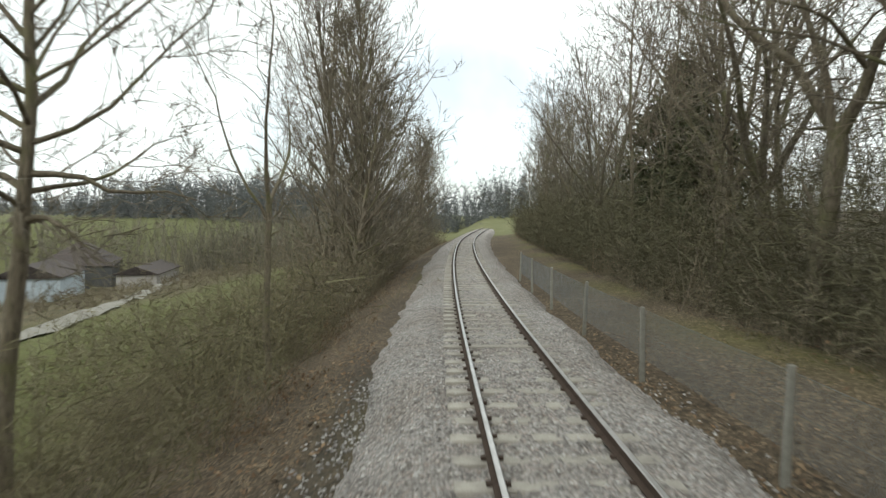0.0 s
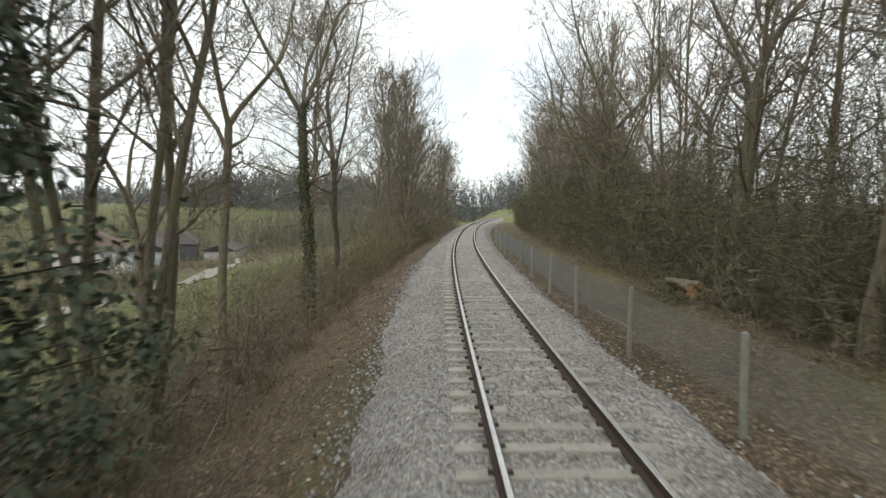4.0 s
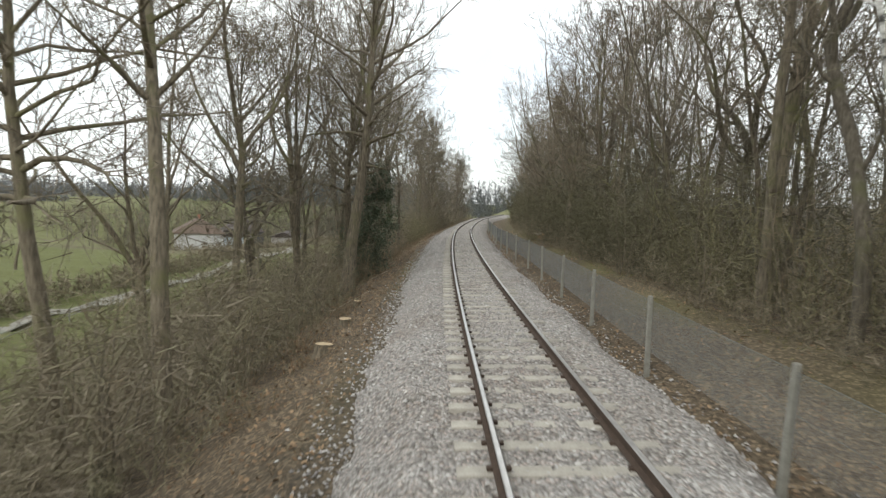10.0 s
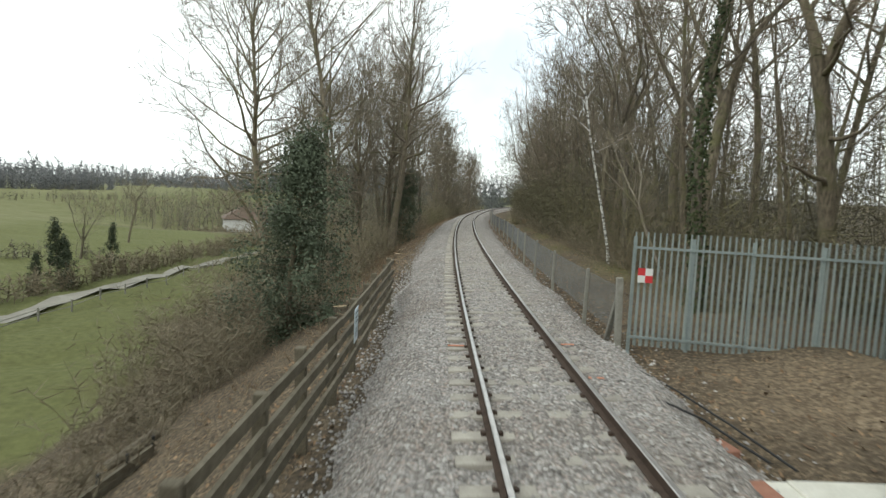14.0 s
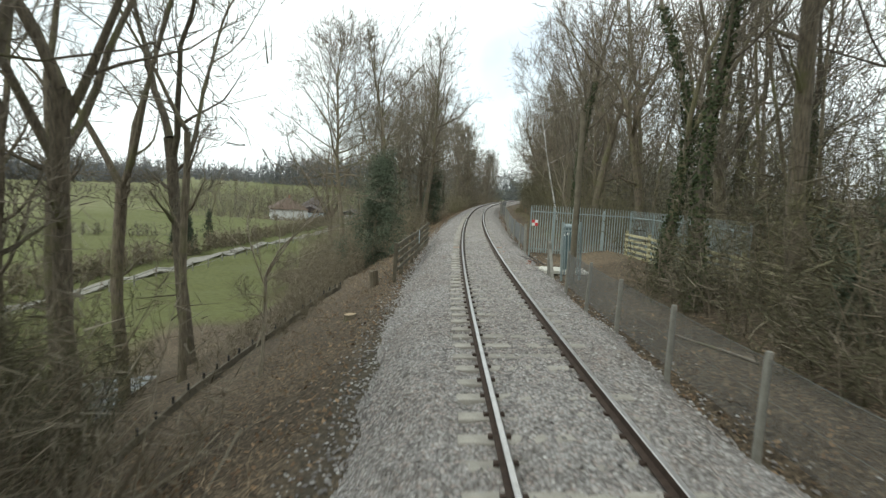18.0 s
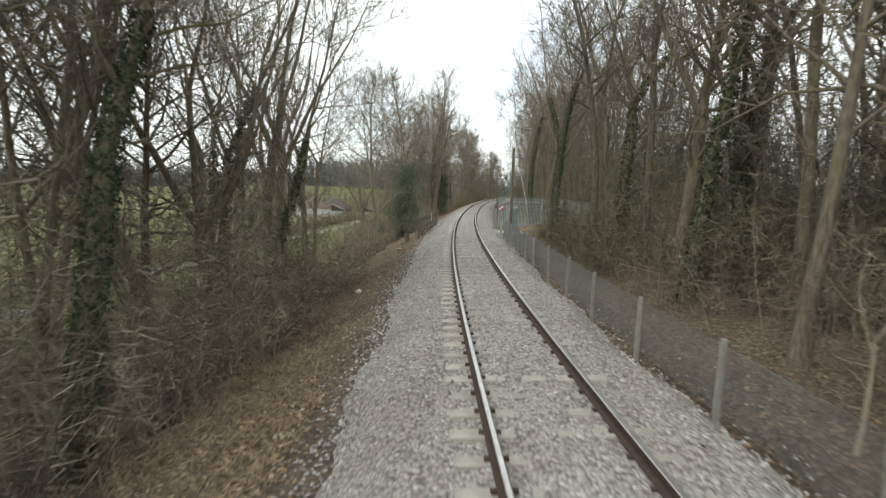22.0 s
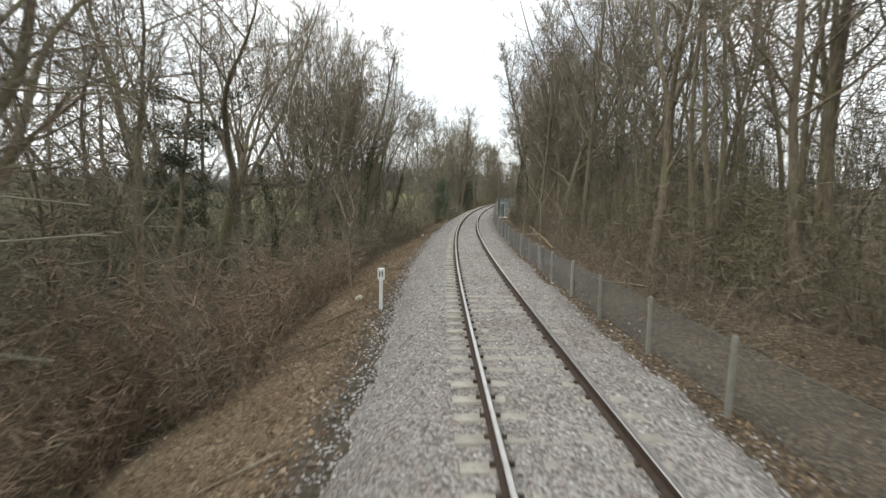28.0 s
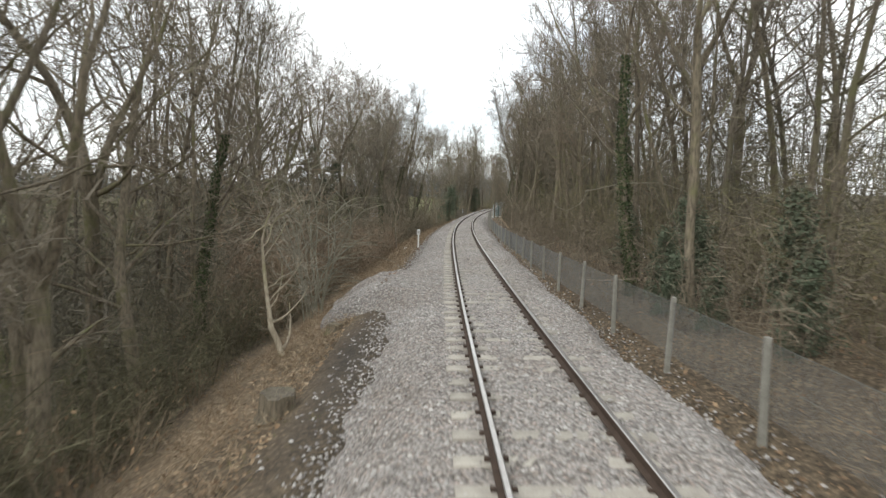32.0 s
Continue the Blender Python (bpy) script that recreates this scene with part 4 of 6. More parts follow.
def spread_out(seed, n, s0, s1, d0, d1, h0, h1, skip=None):
    r = np.random.default_rng(seed)
    s, d = r.uniform(s0, s1, n), r.uniform(d0, d1, n)
    clump = 0.5 + 0.5 * np.sin(s * 0.9 + 2 * np.sin(d * 0.7)) * np.sin(s * 0.23 + d * 0.5)
    h = (h0 + (h1 - h0) * r.random(n) ** 1.3) * (0.62 + 0.5 * clump)
    if skip is not None:
        k = ~skip(s, d)
        s, d, h = s[k], d[k], h[k]
    return s, d, h


random.seed(11)
LIGHT = [crowned_tree("bare_tree", "slender leafless tree deep in the wood", 500 + i, (17.5, 19.0, 16.0)[i], 0.16, (0.3, 0.36, 0.24)[i], (3.4, 3.0, 3.6)[i], 20, 6, 3, 3, (62, 6), (1, 1, 2)[i], 0.018) for i in range(3)]
OAKS = [tree("bare_tree", "tall leafless oak with crooked mossy limbs", 100 + i, BARK, height=15.5, girth=0.22 + 0.02 * i, spread=0.33, limbs=22, fine=6, low=0.22, crooked=0.17, fork=(0.0, 0.42, 0.5, 0.34)[i], leaders=(3, 3, 2, 4)[i], twiggy=5, width=0.014) for i in range(4)]
ASHES = [tree("bare_tree", "slender leafless ash with upright branches", 200 + i, BARK, height=17, girth=0.16, spread=0.24, limbs=17, fine=6, low=0.26, crooked=0.10, fork=(0.0, 0.55, 0.0, 0.4)[i], leaders=2, twiggy=5, width=0.014) for i in range(4)]
MULTI = [tree("bare_tree", "leafless tree with several upright stems", 300 + i, BARK, height=14.5, girth=0.22, spread=0.23, limbs=18, fine=6, low=0.3, crooked=0.10, stems=3, twiggy=5) for i in range(3)]
IVIED = [tree("ivy_clad_tree", "leafless tree with an ivy-covered trunk", 400 + i, BARK, ivy=2700, ivy_height=9, height=16, girth=0.17, spread=0.3, limbs=14, fine=7, low=0.3, crooked=0.11, fork=(0.45, 0.0, 0.35)[i], leaders=3) for i in range(3)]
DENSE = [crowned_tree("bare_tree", "broad leafless tree with a dense rounded crown of fine upright twigs", 450 + i, 15.0, 0.2, 0.07, (3.6, 3.2)[i], 44, 8, 4, 4, (60, 14), 1, 0.014, crooked=0.06) for i in range(2)]
BIRCHES = [tree("birch_tree", "slender silver birch with white peeling bark", 600, BIRCH, height=14, girth=0.078, spread=0.2, limbs=12, fine=6, low=0.4, crooked=0.11)]
Y_FORK = tree("bare_tree", "leafless tree with a straight bole forking high into rising limbs", 901, BARK, height=20, girth=0.2, spread=0.24, limbs=20, fine=7, low=0.3, crooked=0.15, fork=0.48, leaders=3)
IVY_FORK = tree("ivy_clad_tree", "leafless tree forking above an ivy-covered bole", 902, BARK, ivy=3600, ivy_height=10, height=19.5, girth=0.23, spread=0.26, limbs=22, fine=7, low=0.3, crooked=0.17, fork=0.51, leaders=3)
THICK_IVY = tree("ivy_clad_tree", "leafless tree with a bole thickly wrapped in ivy", 922, BARK, ivy=4200, ivy_height=10, height=19, girth=0.30, spread=0.25, limbs=20, fine=7, low=0.45, crooked=0.13)
CROOK = tree("bare_tree", "leafless oak with twisting crooked limbs", 903, BARK, height=17.5, girth=0.2, spread=0.32, limbs=22, fine=7, low=0.3, crooked=0.24, fork=0.47, leaders=3)
BIG_BOLE = crowned_tree("bare_tree", "stout leafless tree with a thick grey-brown bole", 904, 21.0, 0.36, 0.34, 5.2, 32, 8, 4, 4, (86, 6), crooked=0.18)
BROAD_OAK = crowned_tree("bare_tree", "broad leafless oak with wide spreading limbs and dense fine twigs", 905, 19.5, 0.28, 0.40, 6.6, 40, 8, 5, 4, (88, 5), crooked=0.2)
VASE = [crowned_tree("bare_tree", "tall leafless tree with a dense vase-shaped crown of upright branches", 906 + i, 22.0, 0.24, 0.3, 4.4, 38, 8, 5, 4, (48, 4), 3) for i in range(2)]
TALL = crowned_tree("bare_tree", "tall straight leafless tree with rising side branches", 909, 22.5, 0.24, 0.38, 3.6, 30, 7, 4, 4, (62, 6))
ASH_Y = [tree("bare_tree", "slender leafless ash forking into long bare upright limbs", 911 + i, BARK, height=21, girth=(0.29, 0.27)[i], spread=0.17, limbs=15, fine=6, low=0.3, crooked=0.12, fork=(0.47, 0.43)[i], leaders=(2, 3)[i], twiggy=5) for i in range(2)]
STOUT = [tree("bare_tree", "stout old leafless oak with thick crooked mossy limbs", 914 + i, BARK, height=19, girth=0.36, spread=0.34, limbs=26, fine=7, low=0.25, crooked=0.21, fork=(0.42, 0.36)[i], leaders=(4, 3)[i]) for i in range(2)]
SLENDER = tree("bare_tree", "slim pale leafless tree with thin upright branches", 917, BARK_PALE, height=11.5, girth=0.11, spread=0.22, limbs=14, fine=6, low=0.35, crooked=0.13, fork=0.5, leaders=3, width=0.009, twiggy=6)
SAPLING = tree("sapling", "small leaning leafless sapling with pale bark", 650, BARK_PALE, height=4.8, girth=0.12, spread=0.24, limbs=9, fine=4, low=0.14, crooked=0.2, width=0.008, twiggy=4)
for ob in SAPLING.children:
    if ob.name.startswith("crown"):
        ob.data.materials[0] = PALE_TWIG
COPPICE = [coppice("hazel_shrub", "leafless multi-stemmed hazel with brown twigs", 700 + i, 14, 5.0, BARK, BRUSH, 0.5, fine=10) for i in range(3)]
def vase_hazel(seed, height, stems):
    """A spreading hazel: pale stems from one stool, each ending in long arching side branches."""
    r = random.Random(seed)
    t = thing("hazel_shrub", "tall leafless hazel with pale green-grey stems and long arching branches", "shrub", pose(0, 0, -400))
    wood, twigs = Geo(), Geo()
    for k in range(stems):
        a = 6.28 * k / stems + r.uniform(-0.4, 0.4)
        k0 = r.uniform(0.02, 0.22)
        h = height * r.uniform(0.5, 0.85)
        out = Vector((math.cos(a), math.sin(a), 0))
        pts = wander(r, out * r.uniform(0.05, 0.4) - Vector((0, 0, 0.3)), out * k0 + Vector((0, 0, 1)), h, 7, 0.17, 0.03)
        g0 = r.uniform(0.026, 0.05)
        wood.tube(pts, taper(g0, 0.014, 7), 6)
        for q in range(6):
            v = 0.22 + 0.78 * (q + r.random()) / 6
            i = min(int(v * 7), 6)
            p = pts[i].lerp(pts[i + 1], v * 7 - i)
            b = a + r.gauss(0, 0.8)
            ln = height * r.uniform(0.12, 0.36)
            arm = wander(r, p, Vector((math.cos(b), math.sin(b), r.uniform(0.3, 1.3))), ln, 5, 0.16, -0.16)
            wood.tube(arm, taper(0.45 * g0 + 0.006, 0.008, 5), 4)
            for m in range(4):
                u = 0.1 + 0.9 * (m + r.random()) / 4
                j = min(int(u * 5), 4)
                p2 = arm[j].lerp(arm[j + 1], u * 5 - j)
                w = side_way(r, (arm[j + 1] - arm[j]).normalized(), radians(r.uniform(22, 60)))
                l2 = r.uniform(0.2, 0.6)
                end = p2 + (w + Vector((0, 0, 0.2))).normalized() * l2
                twigs.blade(p2, p2 + w * l2 * 0.5, end, 0.007)
                twigs.blade(p2.lerp(end, 0.5), p2.lerp(end, 0.5) + w * 0.12, p2.lerp(end, 0.6) + side_way(r, w, 0.7) * l2 * 0.6, 0.005)
    part("stool", wood.mesh("stool", HAZEL_BARK, True), t)
    part("crown", twigs.mesh("crown", TWIG), t, "fine twigs")
    return t


PALE_COPPICE = vase_hazel(723, 8.2, 18)
SCRUB = [coppice("scrub_bush", "tangled brown leafless scrub", 740 + i, 26, 2.3, BRUSH, BRUSH, 1.0, 0.06, fine=7, leaves=0.12) for i in range(3)]
BRAMBLE = [coppice("bramble_patch", "low arching brown brambles", 760 + i, 34, 1.3, BRUSH, BRUSH, 1.7, 0.14, fine=6, leaves=0.35) for i in range(2)]
SMALL_HOLLY = leafy("holly_bush", "small olive-green holly under the trees", 806, 7.0, 4.6, 3800, HOLLY, 0.10)
HOLLIES = [leafy("holly_bush", "large dense dark green holly", 800 + i, (7.8, 8.2)[i], (4.4, 5.5)[i], (16000, 32000)[i], HOLLY, (0.055, 0.047)[i], clumped=120) for i in range(2)]
YEW = leafy("yew_tree", "broad dark olive yew among bare trees", 850, 12.5, 8.5, 9000, YEW_LEAF, 0.15)
CONIFER = leafy("conifer", "dark green conifer among bare trees", 830, 9, 4.0, 4800, NEEDLES, 0.10, cone=True)
PINE = pine(840, 11.0)

# embankment side, the trees that stand out
for s, d, kind, k in (
        (6.2, -7.0, CROOK, 1.0), (1.9, -7.3, IVY_FORK, 1.0), (-3.8, -9.0, Y_FORK, 1.0), (0.3, -13.8, OAKS[1], 1.1),
        (-10.9, -8.5, VASE[0], 1.0), (-13.4, -7.9, VASE[1], 0.95), (-17.7, -8.0, TALL, 0.9), (-20.8, -7.0, BIG_BOLE, 0.9), (-28.1, -5.75, BIG_BOLE, 1.0),
        (-24.8, -9.0, ASHES[0], 1.1), (-18.0, -10.5, MULTI[0], 1.1), (-31.0, -9.9, Y_FORK, 1.05), (-18.6, -13.4, STOUT[1], 0.95), (-27.0, -16.0, OAKS[3], 1.1), (-34.0, -11.5, ASHES[2], 1.0),
        (-40.0, -11.8, BROAD_OAK, 1.08), (-24.5, -11.5, BROAD_OAK, 0.85), (-26.6, -8.6, CROOK, 1.05), (11.2, -9.9, BROAD_OAK, 0.92), (-90.5, -11.8, BROAD_OAK, 0.85), (-94.5, -9.6, CROOK, 1.0), (-43.0, -7.2, TALL, 1.0),
        (-69.0, -11.2, ASH_Y[0], 0.95), (-70.0, -13.2, ASH_Y[1], 0.95), (-72.2, -10.0, ASHES[1], 0.9), (-74.8, -12.2, ASH_Y[1], 1.0), (-76.2, -11.0, ASH_Y[0], 1.0), (-77.0, -13.0, ASHES[2], 1.2), (-74.5, -14.4, ASHES[1], 1.2),
        (-80.0, -10.2, ASH_Y[1], 1.05), (-81.8, -13.0, IVIED[2], 1.25), (-84.5, -11.0, IVIED[0], 1.2), (-87.0, -12.5, OAKS[0], 1.3), (-90.0, -9.0, OAKS[3], 1.1),
        (-91.5, -12.0, OAKS[2], 1.2), (-93.0, -13.6, VASE[0], 1.1), (-96.3, -11.0, VASE[1], 0.95), (-98.8, -11.0, IVIED[1], 1.25), (-99.0, -8.7, THICK_IVY, 1.0), (-102.9, -9.5, THICK_IVY, 0.95),
        (-100.5, -13.0, ASHES[2], 1.2), (-104.8, -14.8, ASH_Y[1], 1.0), (-106.5, -10.5, ASHES[3], 1.1), (-108.7, -13.5, ASH_Y[0], 1.0), (-109.5, -15.2, OAKS[0], 1.3), (-112.5, -10.8, IVIED[2], 1.0),
        (-116.0, -12.8, ASHES[0], 1.1), (-119.5, -11.0, OAKS[2], 1.1), (-113.0, -19.0, OAKS[3], 1.3), (-126.0, -10.4, ASHES[1], 1.0),
        (-130.2, -12.7, STOUT[0], 1.0), (-127.7, -15.6, STOUT[1], 1.0), (-134.0, -10.8, BROAD_OAK, 0.82), (-135.6, -16.0, ASHES[2], 1.25), (-137.5, -14.6, TALL, 0.95), (-140.0, -12.0, ASHES[0], 1.1),
        (-143.0, -10.8, IVIED[1], 1.0), (-145.5, -13.0, OAKS[2], 1.2), (-148.4, -10.2, OAKS[0], 1.1), (-151.0, -11.5, TALL, 0.85), (-153.5, -9.4, OAKS[3], 1.0), (-156.0, -10.6, IVIED[2], 1.1), (-160.0, -10.0, OAKS[1], 1.0), (-165.0, -9.0, ASHES[1], 1.1)):
    stand(kind, s, d, k)
for s, d, h in ((-53.4, -6.6, 0.92), (-19.3, -6.1, 1.0)):
    stand(HOLLIES[int(s < -20)], s, d, h)
stand(IVIED[1], -87.6, -9.2, 0.95, turn=heading(-87.6) + 90, tilt=24)
stand(SLENDER, -52.6, 6.8, 0.58, turn=heading(-52.6) - 90, tilt=22)
for s, d, k in ((-77.5, -5.7, 0.5), (-116.2, -5.6, 0.6), (-110.3, 5.3, 0.36), (-103.5, 3.7, 0.3), (-104.3, 4.8, 0.5)):
    stand(SLENDER, s, d, k)
stand(Y_FORK, 16.4, -6.2, 0.56, turn=200)
stand(PINE, -123.5, -11.2, 1.0)
stand(PINE, -117, -13.5, 0.95)
stand(PALE_COPPICE, -141.7, -6.5, 1.0)
stand(SAPLING, -149.4, -5.5, 1.0, tilt=5, turn=heading(-148) - 90)

# further along the line and behind the first eye: a big clump and a row running to the bend
for s, d, kind, k in ((31, -6.4, DENSE[0], 1.05), (34, -8.2, DENSE[1], 1.25), (37, -6.2, DENSE[0], 1.28), (40.5, -7.8, DENSE[1], 1.3), (44, -6.6, DENSE[0], 1.15), (50, -7.4, DENSE[1], 0.95), (60, -7, DENSE[0], 0.9), (70, -6.2, DENSE[1], 1.0), (76, -6.6, DENSE[0], 1.12), (88, -7.5, DENSE[1], 1.0)):
    stand(kind, s, d, k)


def wood_fill(kinds, s_from, s_to, step, offsets, k0, k1, skip=None):
    s, r = s_from, random.Random(int(100 * (abs(s_from) + step + abs(offsets[0]))))
    while s < s_to:
        for d in offsets:
            ss, dd = s + r.uniform(-0.45, 0.45) * step, d + r.uniform(-1.1, 1.1)
            if not (skip and skip(ss, dd)):
                stand(r.choice(kinds), ss, dd, r.uniform(k0, k1), turn=r.uniform(0, 360))
        s += step


def compound(s, d):
    return -72.5 < s < -58.5 and d < 10.5


def kept_open(s, d):
    return compound(s, d) or -50 < s < -38


NEAR_R = OAKS + ASHES + MULTI + LIGHT + LIGHT
wood_fill(NEAR_R, -58, 96, 5.4, (9.6,), 0.85, 1.15, kept_open)
wood_fill(NEAR_R, -176, -118, 6.6, (8.8,), 0.85, 1.15, compound)
wood_fill(ASHES + LIGHT, -117, -74, 8.0, (8.8,), 0.85, 1.05, compound)
wood_fill(LIGHT, -74, 100, 5.2, (12.6,), 0.95, 1.25, compound)
wood_fill(LIGHT, -176, -118, 7.4, (12.8,), 0.9, 1.2)
wood_fill(LIGHT, -117, -74, 9.0, (13.2,), 0.85, 1.1)
wood_fill(LIGHT, -172, -86, 8.0, (-17.0,), 0.95, 1.2)
for s, d, k, tilt in ((-46.7, 6.3, 1.0, 11), (-134, 9.5, 0.9, 8), (-138, 12, 1.0, 8)):
    stand(BIRCHES[0], s, d, k, turn=heading(s) - 90, tilt=tilt)
for s, d, kind, k in (
        (14.4, 8.1, STOUT[1], 0.85), (31.0, 14.7, TALL, 0.9), (10.8, 14.4, Y_FORK, 0.95), (11.2, 10.0, OAKS[0], 1.1), (22.0, 9.0, OAKS[3], 1.0),
        (-14.3, 9.9, BIG_BOLE, 0.8), (-14.1, 13.0, TALL, 0.9), (-12.6, 7.5, OAKS[1], 1.0), (-9.2, 11.2, ASHES[1], 1.2), (-3.0, 9.4, OAKS[2], 1.1), (-20.4, 15.0, Y_FORK, 1.0), (-24.0, 10.5, ASHES[3], 1.15),
        (-31.4, 11.4, STOUT[0], 0.85), (-36.7, 9.2, ASH_Y[0], 0.95), (-42.5, 8.2, CROOK, 1.0), (-44.5, 10.0, ASH_Y[1], 0.95), (-39.5, 7.6, ASHES[1], 1.0), (-49.8, 8.6, ASHES[0], 1.1), (-52.9, 7.4, OAKS[2], 1.0),
        (-57.8, 5.6, IVIED[1], 1.05), (-60.0, 13.0, IVIED[2], 1.1), (-64.0, 11.5, OAKS[3], 1.1), (-67.4, 12.6, IVIED[0], 1.1), (-60.8, 11.0, OAKS[1], 1.05),
        (-72.7, 5.4, IVIED[2], 1.0), (-75.9, 5.1, IVIED[1], 1.0), (-75.3, 8.1, ASH_Y[0], 0.95), (-83.2, 5.6, TALL, 0.85), (-84.4, 6.6, IVIED[0], 1.05), (-86.2, 7.2, ASHES[1], 1.1), (-87.1, 8.4, BIG_BOLE, 0.8),
        (-94.5, 5.4, IVIED[1], 1.0), (-91.0, 6.6, OAKS[1], 1.0), (-97.0, 7.0, ASHES[3], 1.1), (-100.3, 5.0, ASHES[0], 1.0), (-99.4, 10.0, Y_FORK, 0.95), (-102.6, 6.2, OAKS[0], 1.1), (-106.3, 9.5, BIG_BOLE, 0.85), (-107.0, 10.4, CROOK, 1.0), (-110.4, 6.4, ASHES[2], 1.1),
        (-113.5, 13.5, TALL, 0.9), (-121.5, 6.4, OAKS[1], 0.95), (-124.0, 7.4, MULTI[0], 1.05), (-131.0, 10.0, IVIED[1], 1.0), (-136.0, 13.0, ASH_Y[1], 1.0), (-146.5, 4.9, IVIED[1], 0.9), (-149.6, 5.4, ASHES[1], 0.9)):
    stand(kind, s, d, k)
for s, d, k in ((40.5, 15, 1.15), (35, 13.2, 0.95), (46.5, 17, 1.1), (30, 12.0, 0.7)):
    stand(YEW, s, d, k)

# shrubs along both sides
for i in range(58):
    s = -172 + i * 4.9 + random.uniform(-1.5, 1.5)
    if not compound(s, 7):
        stand(random.choice(COPPICE), s, random.uniform(7.4, 9.5), random.uniform(0.7, 1.15))
        if i % 2:
            stand(random.choice(SCRUB), s + 1, random.uniform(6.6, 7.6), random.uniform(0.6, 1.0))
for i in range(76):
    s = -172 + i * 3.5 + random.uniform(-1, 1)
    if not -83 < s < -47:
        back = 1.7 if -150 < s < -130 else 1.0 if s < -98 else 0.0
        stand(random.choice(COPPICE), s, random.uniform(-9.0, -6.2) - back, random.uniform(0.6, 1.0))
        stand(random.choice(SCRUB), s + 1.2, random.uniform(-6.4, -5.2) - 1.3 * back, random.uniform(0.6, 1.0))
    if not (-83 < s < -52 or s < -98):
        stand(random.choice(BRAMBLE), s + 0.5, random.uniform(-5.4, -4.4), random.uniform(0.5, 0.85))

for s, d, k in ((-140, 6.8, 0.42), (-143.5, 7.6, 0.5), (-148, 6.4, 0.4), (-151, 7.5, 0.5), (-66.5, 11.5, 0.5), (-79, 7.2, 0.35)):
    stand(SMALL_HOLLY, s, d, k)

# the mass of undergrowth, and the woods behind
def thinned(s, d, h):
    """The wood is younger and lower beyond the compound."""
    return s, d, h * (1 - 0.24 * np.clip((s + 116) / 8, 0, 1) * np.clip((-64 - s) / 10, 0, 1))


in_compound = lambda s, d: (s > -70.8) & (s < -58.5) & (d > 0) & (d < 9.6)
round_holly = lambda s, d: (s > -27) & (s < -17) & (d > -7)
clear_bank = lambda s, d: (s < -97) & (d > -6.4 - 0.5 * np.sin(s * 0.4)) | (s > -151) & (s < -131) & (d > -7.9)
yew_gap = lambda s, d: (s > 22) & (s < 44) & (d > 9) & (d < 17) | in_compound(s, d)
sprays("undergrowth", "dark olive leafless undergrowth along the edge of the wood", "undergrowth", SPRAY_DARK, 21, *spread_out(31, 2900, -34, 105, 6.5, 11.5, 2.4, 7.0), 36, 0.95, 0.012, lean=0.5, stem=0.008)
sprays("undergrowth", "olive-brown leafless undergrowth along the edge of the wood", "undergrowth", SPRAY_OLIVE, 221, *spread_out(231, 2300, -178, -30, 6.6, 12.0, 2.2, 6.4, in_compound), 30, 0.85, 0.011, lean=0.45, stem=0.009)
sprays("undergrowth", "upright reddish-brown whips behind the wire fence", "undergrowth", SPRAY_WHIP, 121, *spread_out(131, 1600, -178, -71.5, 4.3, 7.4, 0.8, 4.4), 22, 0.6, 0.009, lean=0.3, stem=0.009)
sprays("woodland", "dense grey-brown leafless woodland", "woodland", SPRAY_GREY, 22, *thinned(*spread_out(32, 2300, -182, 112, 10.0, 21, 8.5, 17.5, yew_gap)), 64, 1.45, 0.017, low=0.05, stem=0.024, lean=0.26)
sprays("woodland", "dense grey-brown leafless woodland", "woodland", SPRAY_GREY, 23, *thinned(*spread_out(33, 1500, -190, 125, 20, 46, 10, 18)), 42, 1.9, 0.028, low=0.03, stem=0.035, lean=0.24)
sprays("undergrowth", "brown leafless scrub on the embankment", "undergrowth", SPRAY_FAWN, 24, *spread_out(34, 1450, -134, -82, -12.5, -5.0, 1.6, 5.6, clear_bank), 28, 0.85, 0.010, lean=0.45, stem=0.009)
sprays("undergrowth", "brown leafless scrub on the embankment", "undergrowth", SPRAY_OLIVE, 25, *spread_out(35, 1500, 6, 45, -13.5, -5.0, 1.0, 5.2, round_holly), 34, 0.65, 0.008, lean=0.5, stem=0.008)
sprays("undergrowth", "brown leafless scrub on the embankment", "undergrowth", SPRAY_BROWN, 26, *spread_out(36, 1300, 20, 92, -13, -4.6, 1.5, 6.0), 24, 0.9, 0.013)
sprays("undergrowth", "low brown stalks on the embankment", "undergrowth", SPRAY_BROWN, 27, *spread_out(37, 560, -72, -44, -10.8, -6.6, 0.5, 1.7), 22, 0.5, 0.008)
sprays("dry_grass", "tufts of dry brown grass and dead stalks", "grass", SPRAY_STRAW, 28, *spread_out(38, 5200, -176, 40, -6.2, -3.1, 0.12, 0.5, lambda s, d: (np.abs(s + 153) < 6) & (d > -3.9)), 9, 0.3, 0.006, lean=0.5, stem=0.005)
sprays("woodland", "dense grey-brown leafless woodland", "woodland", SPRAY_GREY, 29, *spread_out(39, 1500, -182, -86, -34, -12, 8.0, 14.5), 46, 1.5, 0.02, low=0.05, stem=0.024, lean=0.22)
sprays("woodland", "leafless trees beyond the bend", "woodland", SPRAY_GREY, 30, *spread_out(40, 700, 100, 149, -60, -24, 9, 15), 40, 1.9, 0.03, low=0.02, stem=0.06, lean=0.2)
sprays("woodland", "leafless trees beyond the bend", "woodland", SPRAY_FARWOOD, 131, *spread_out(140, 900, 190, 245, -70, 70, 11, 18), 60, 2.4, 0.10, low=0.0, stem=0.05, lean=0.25)
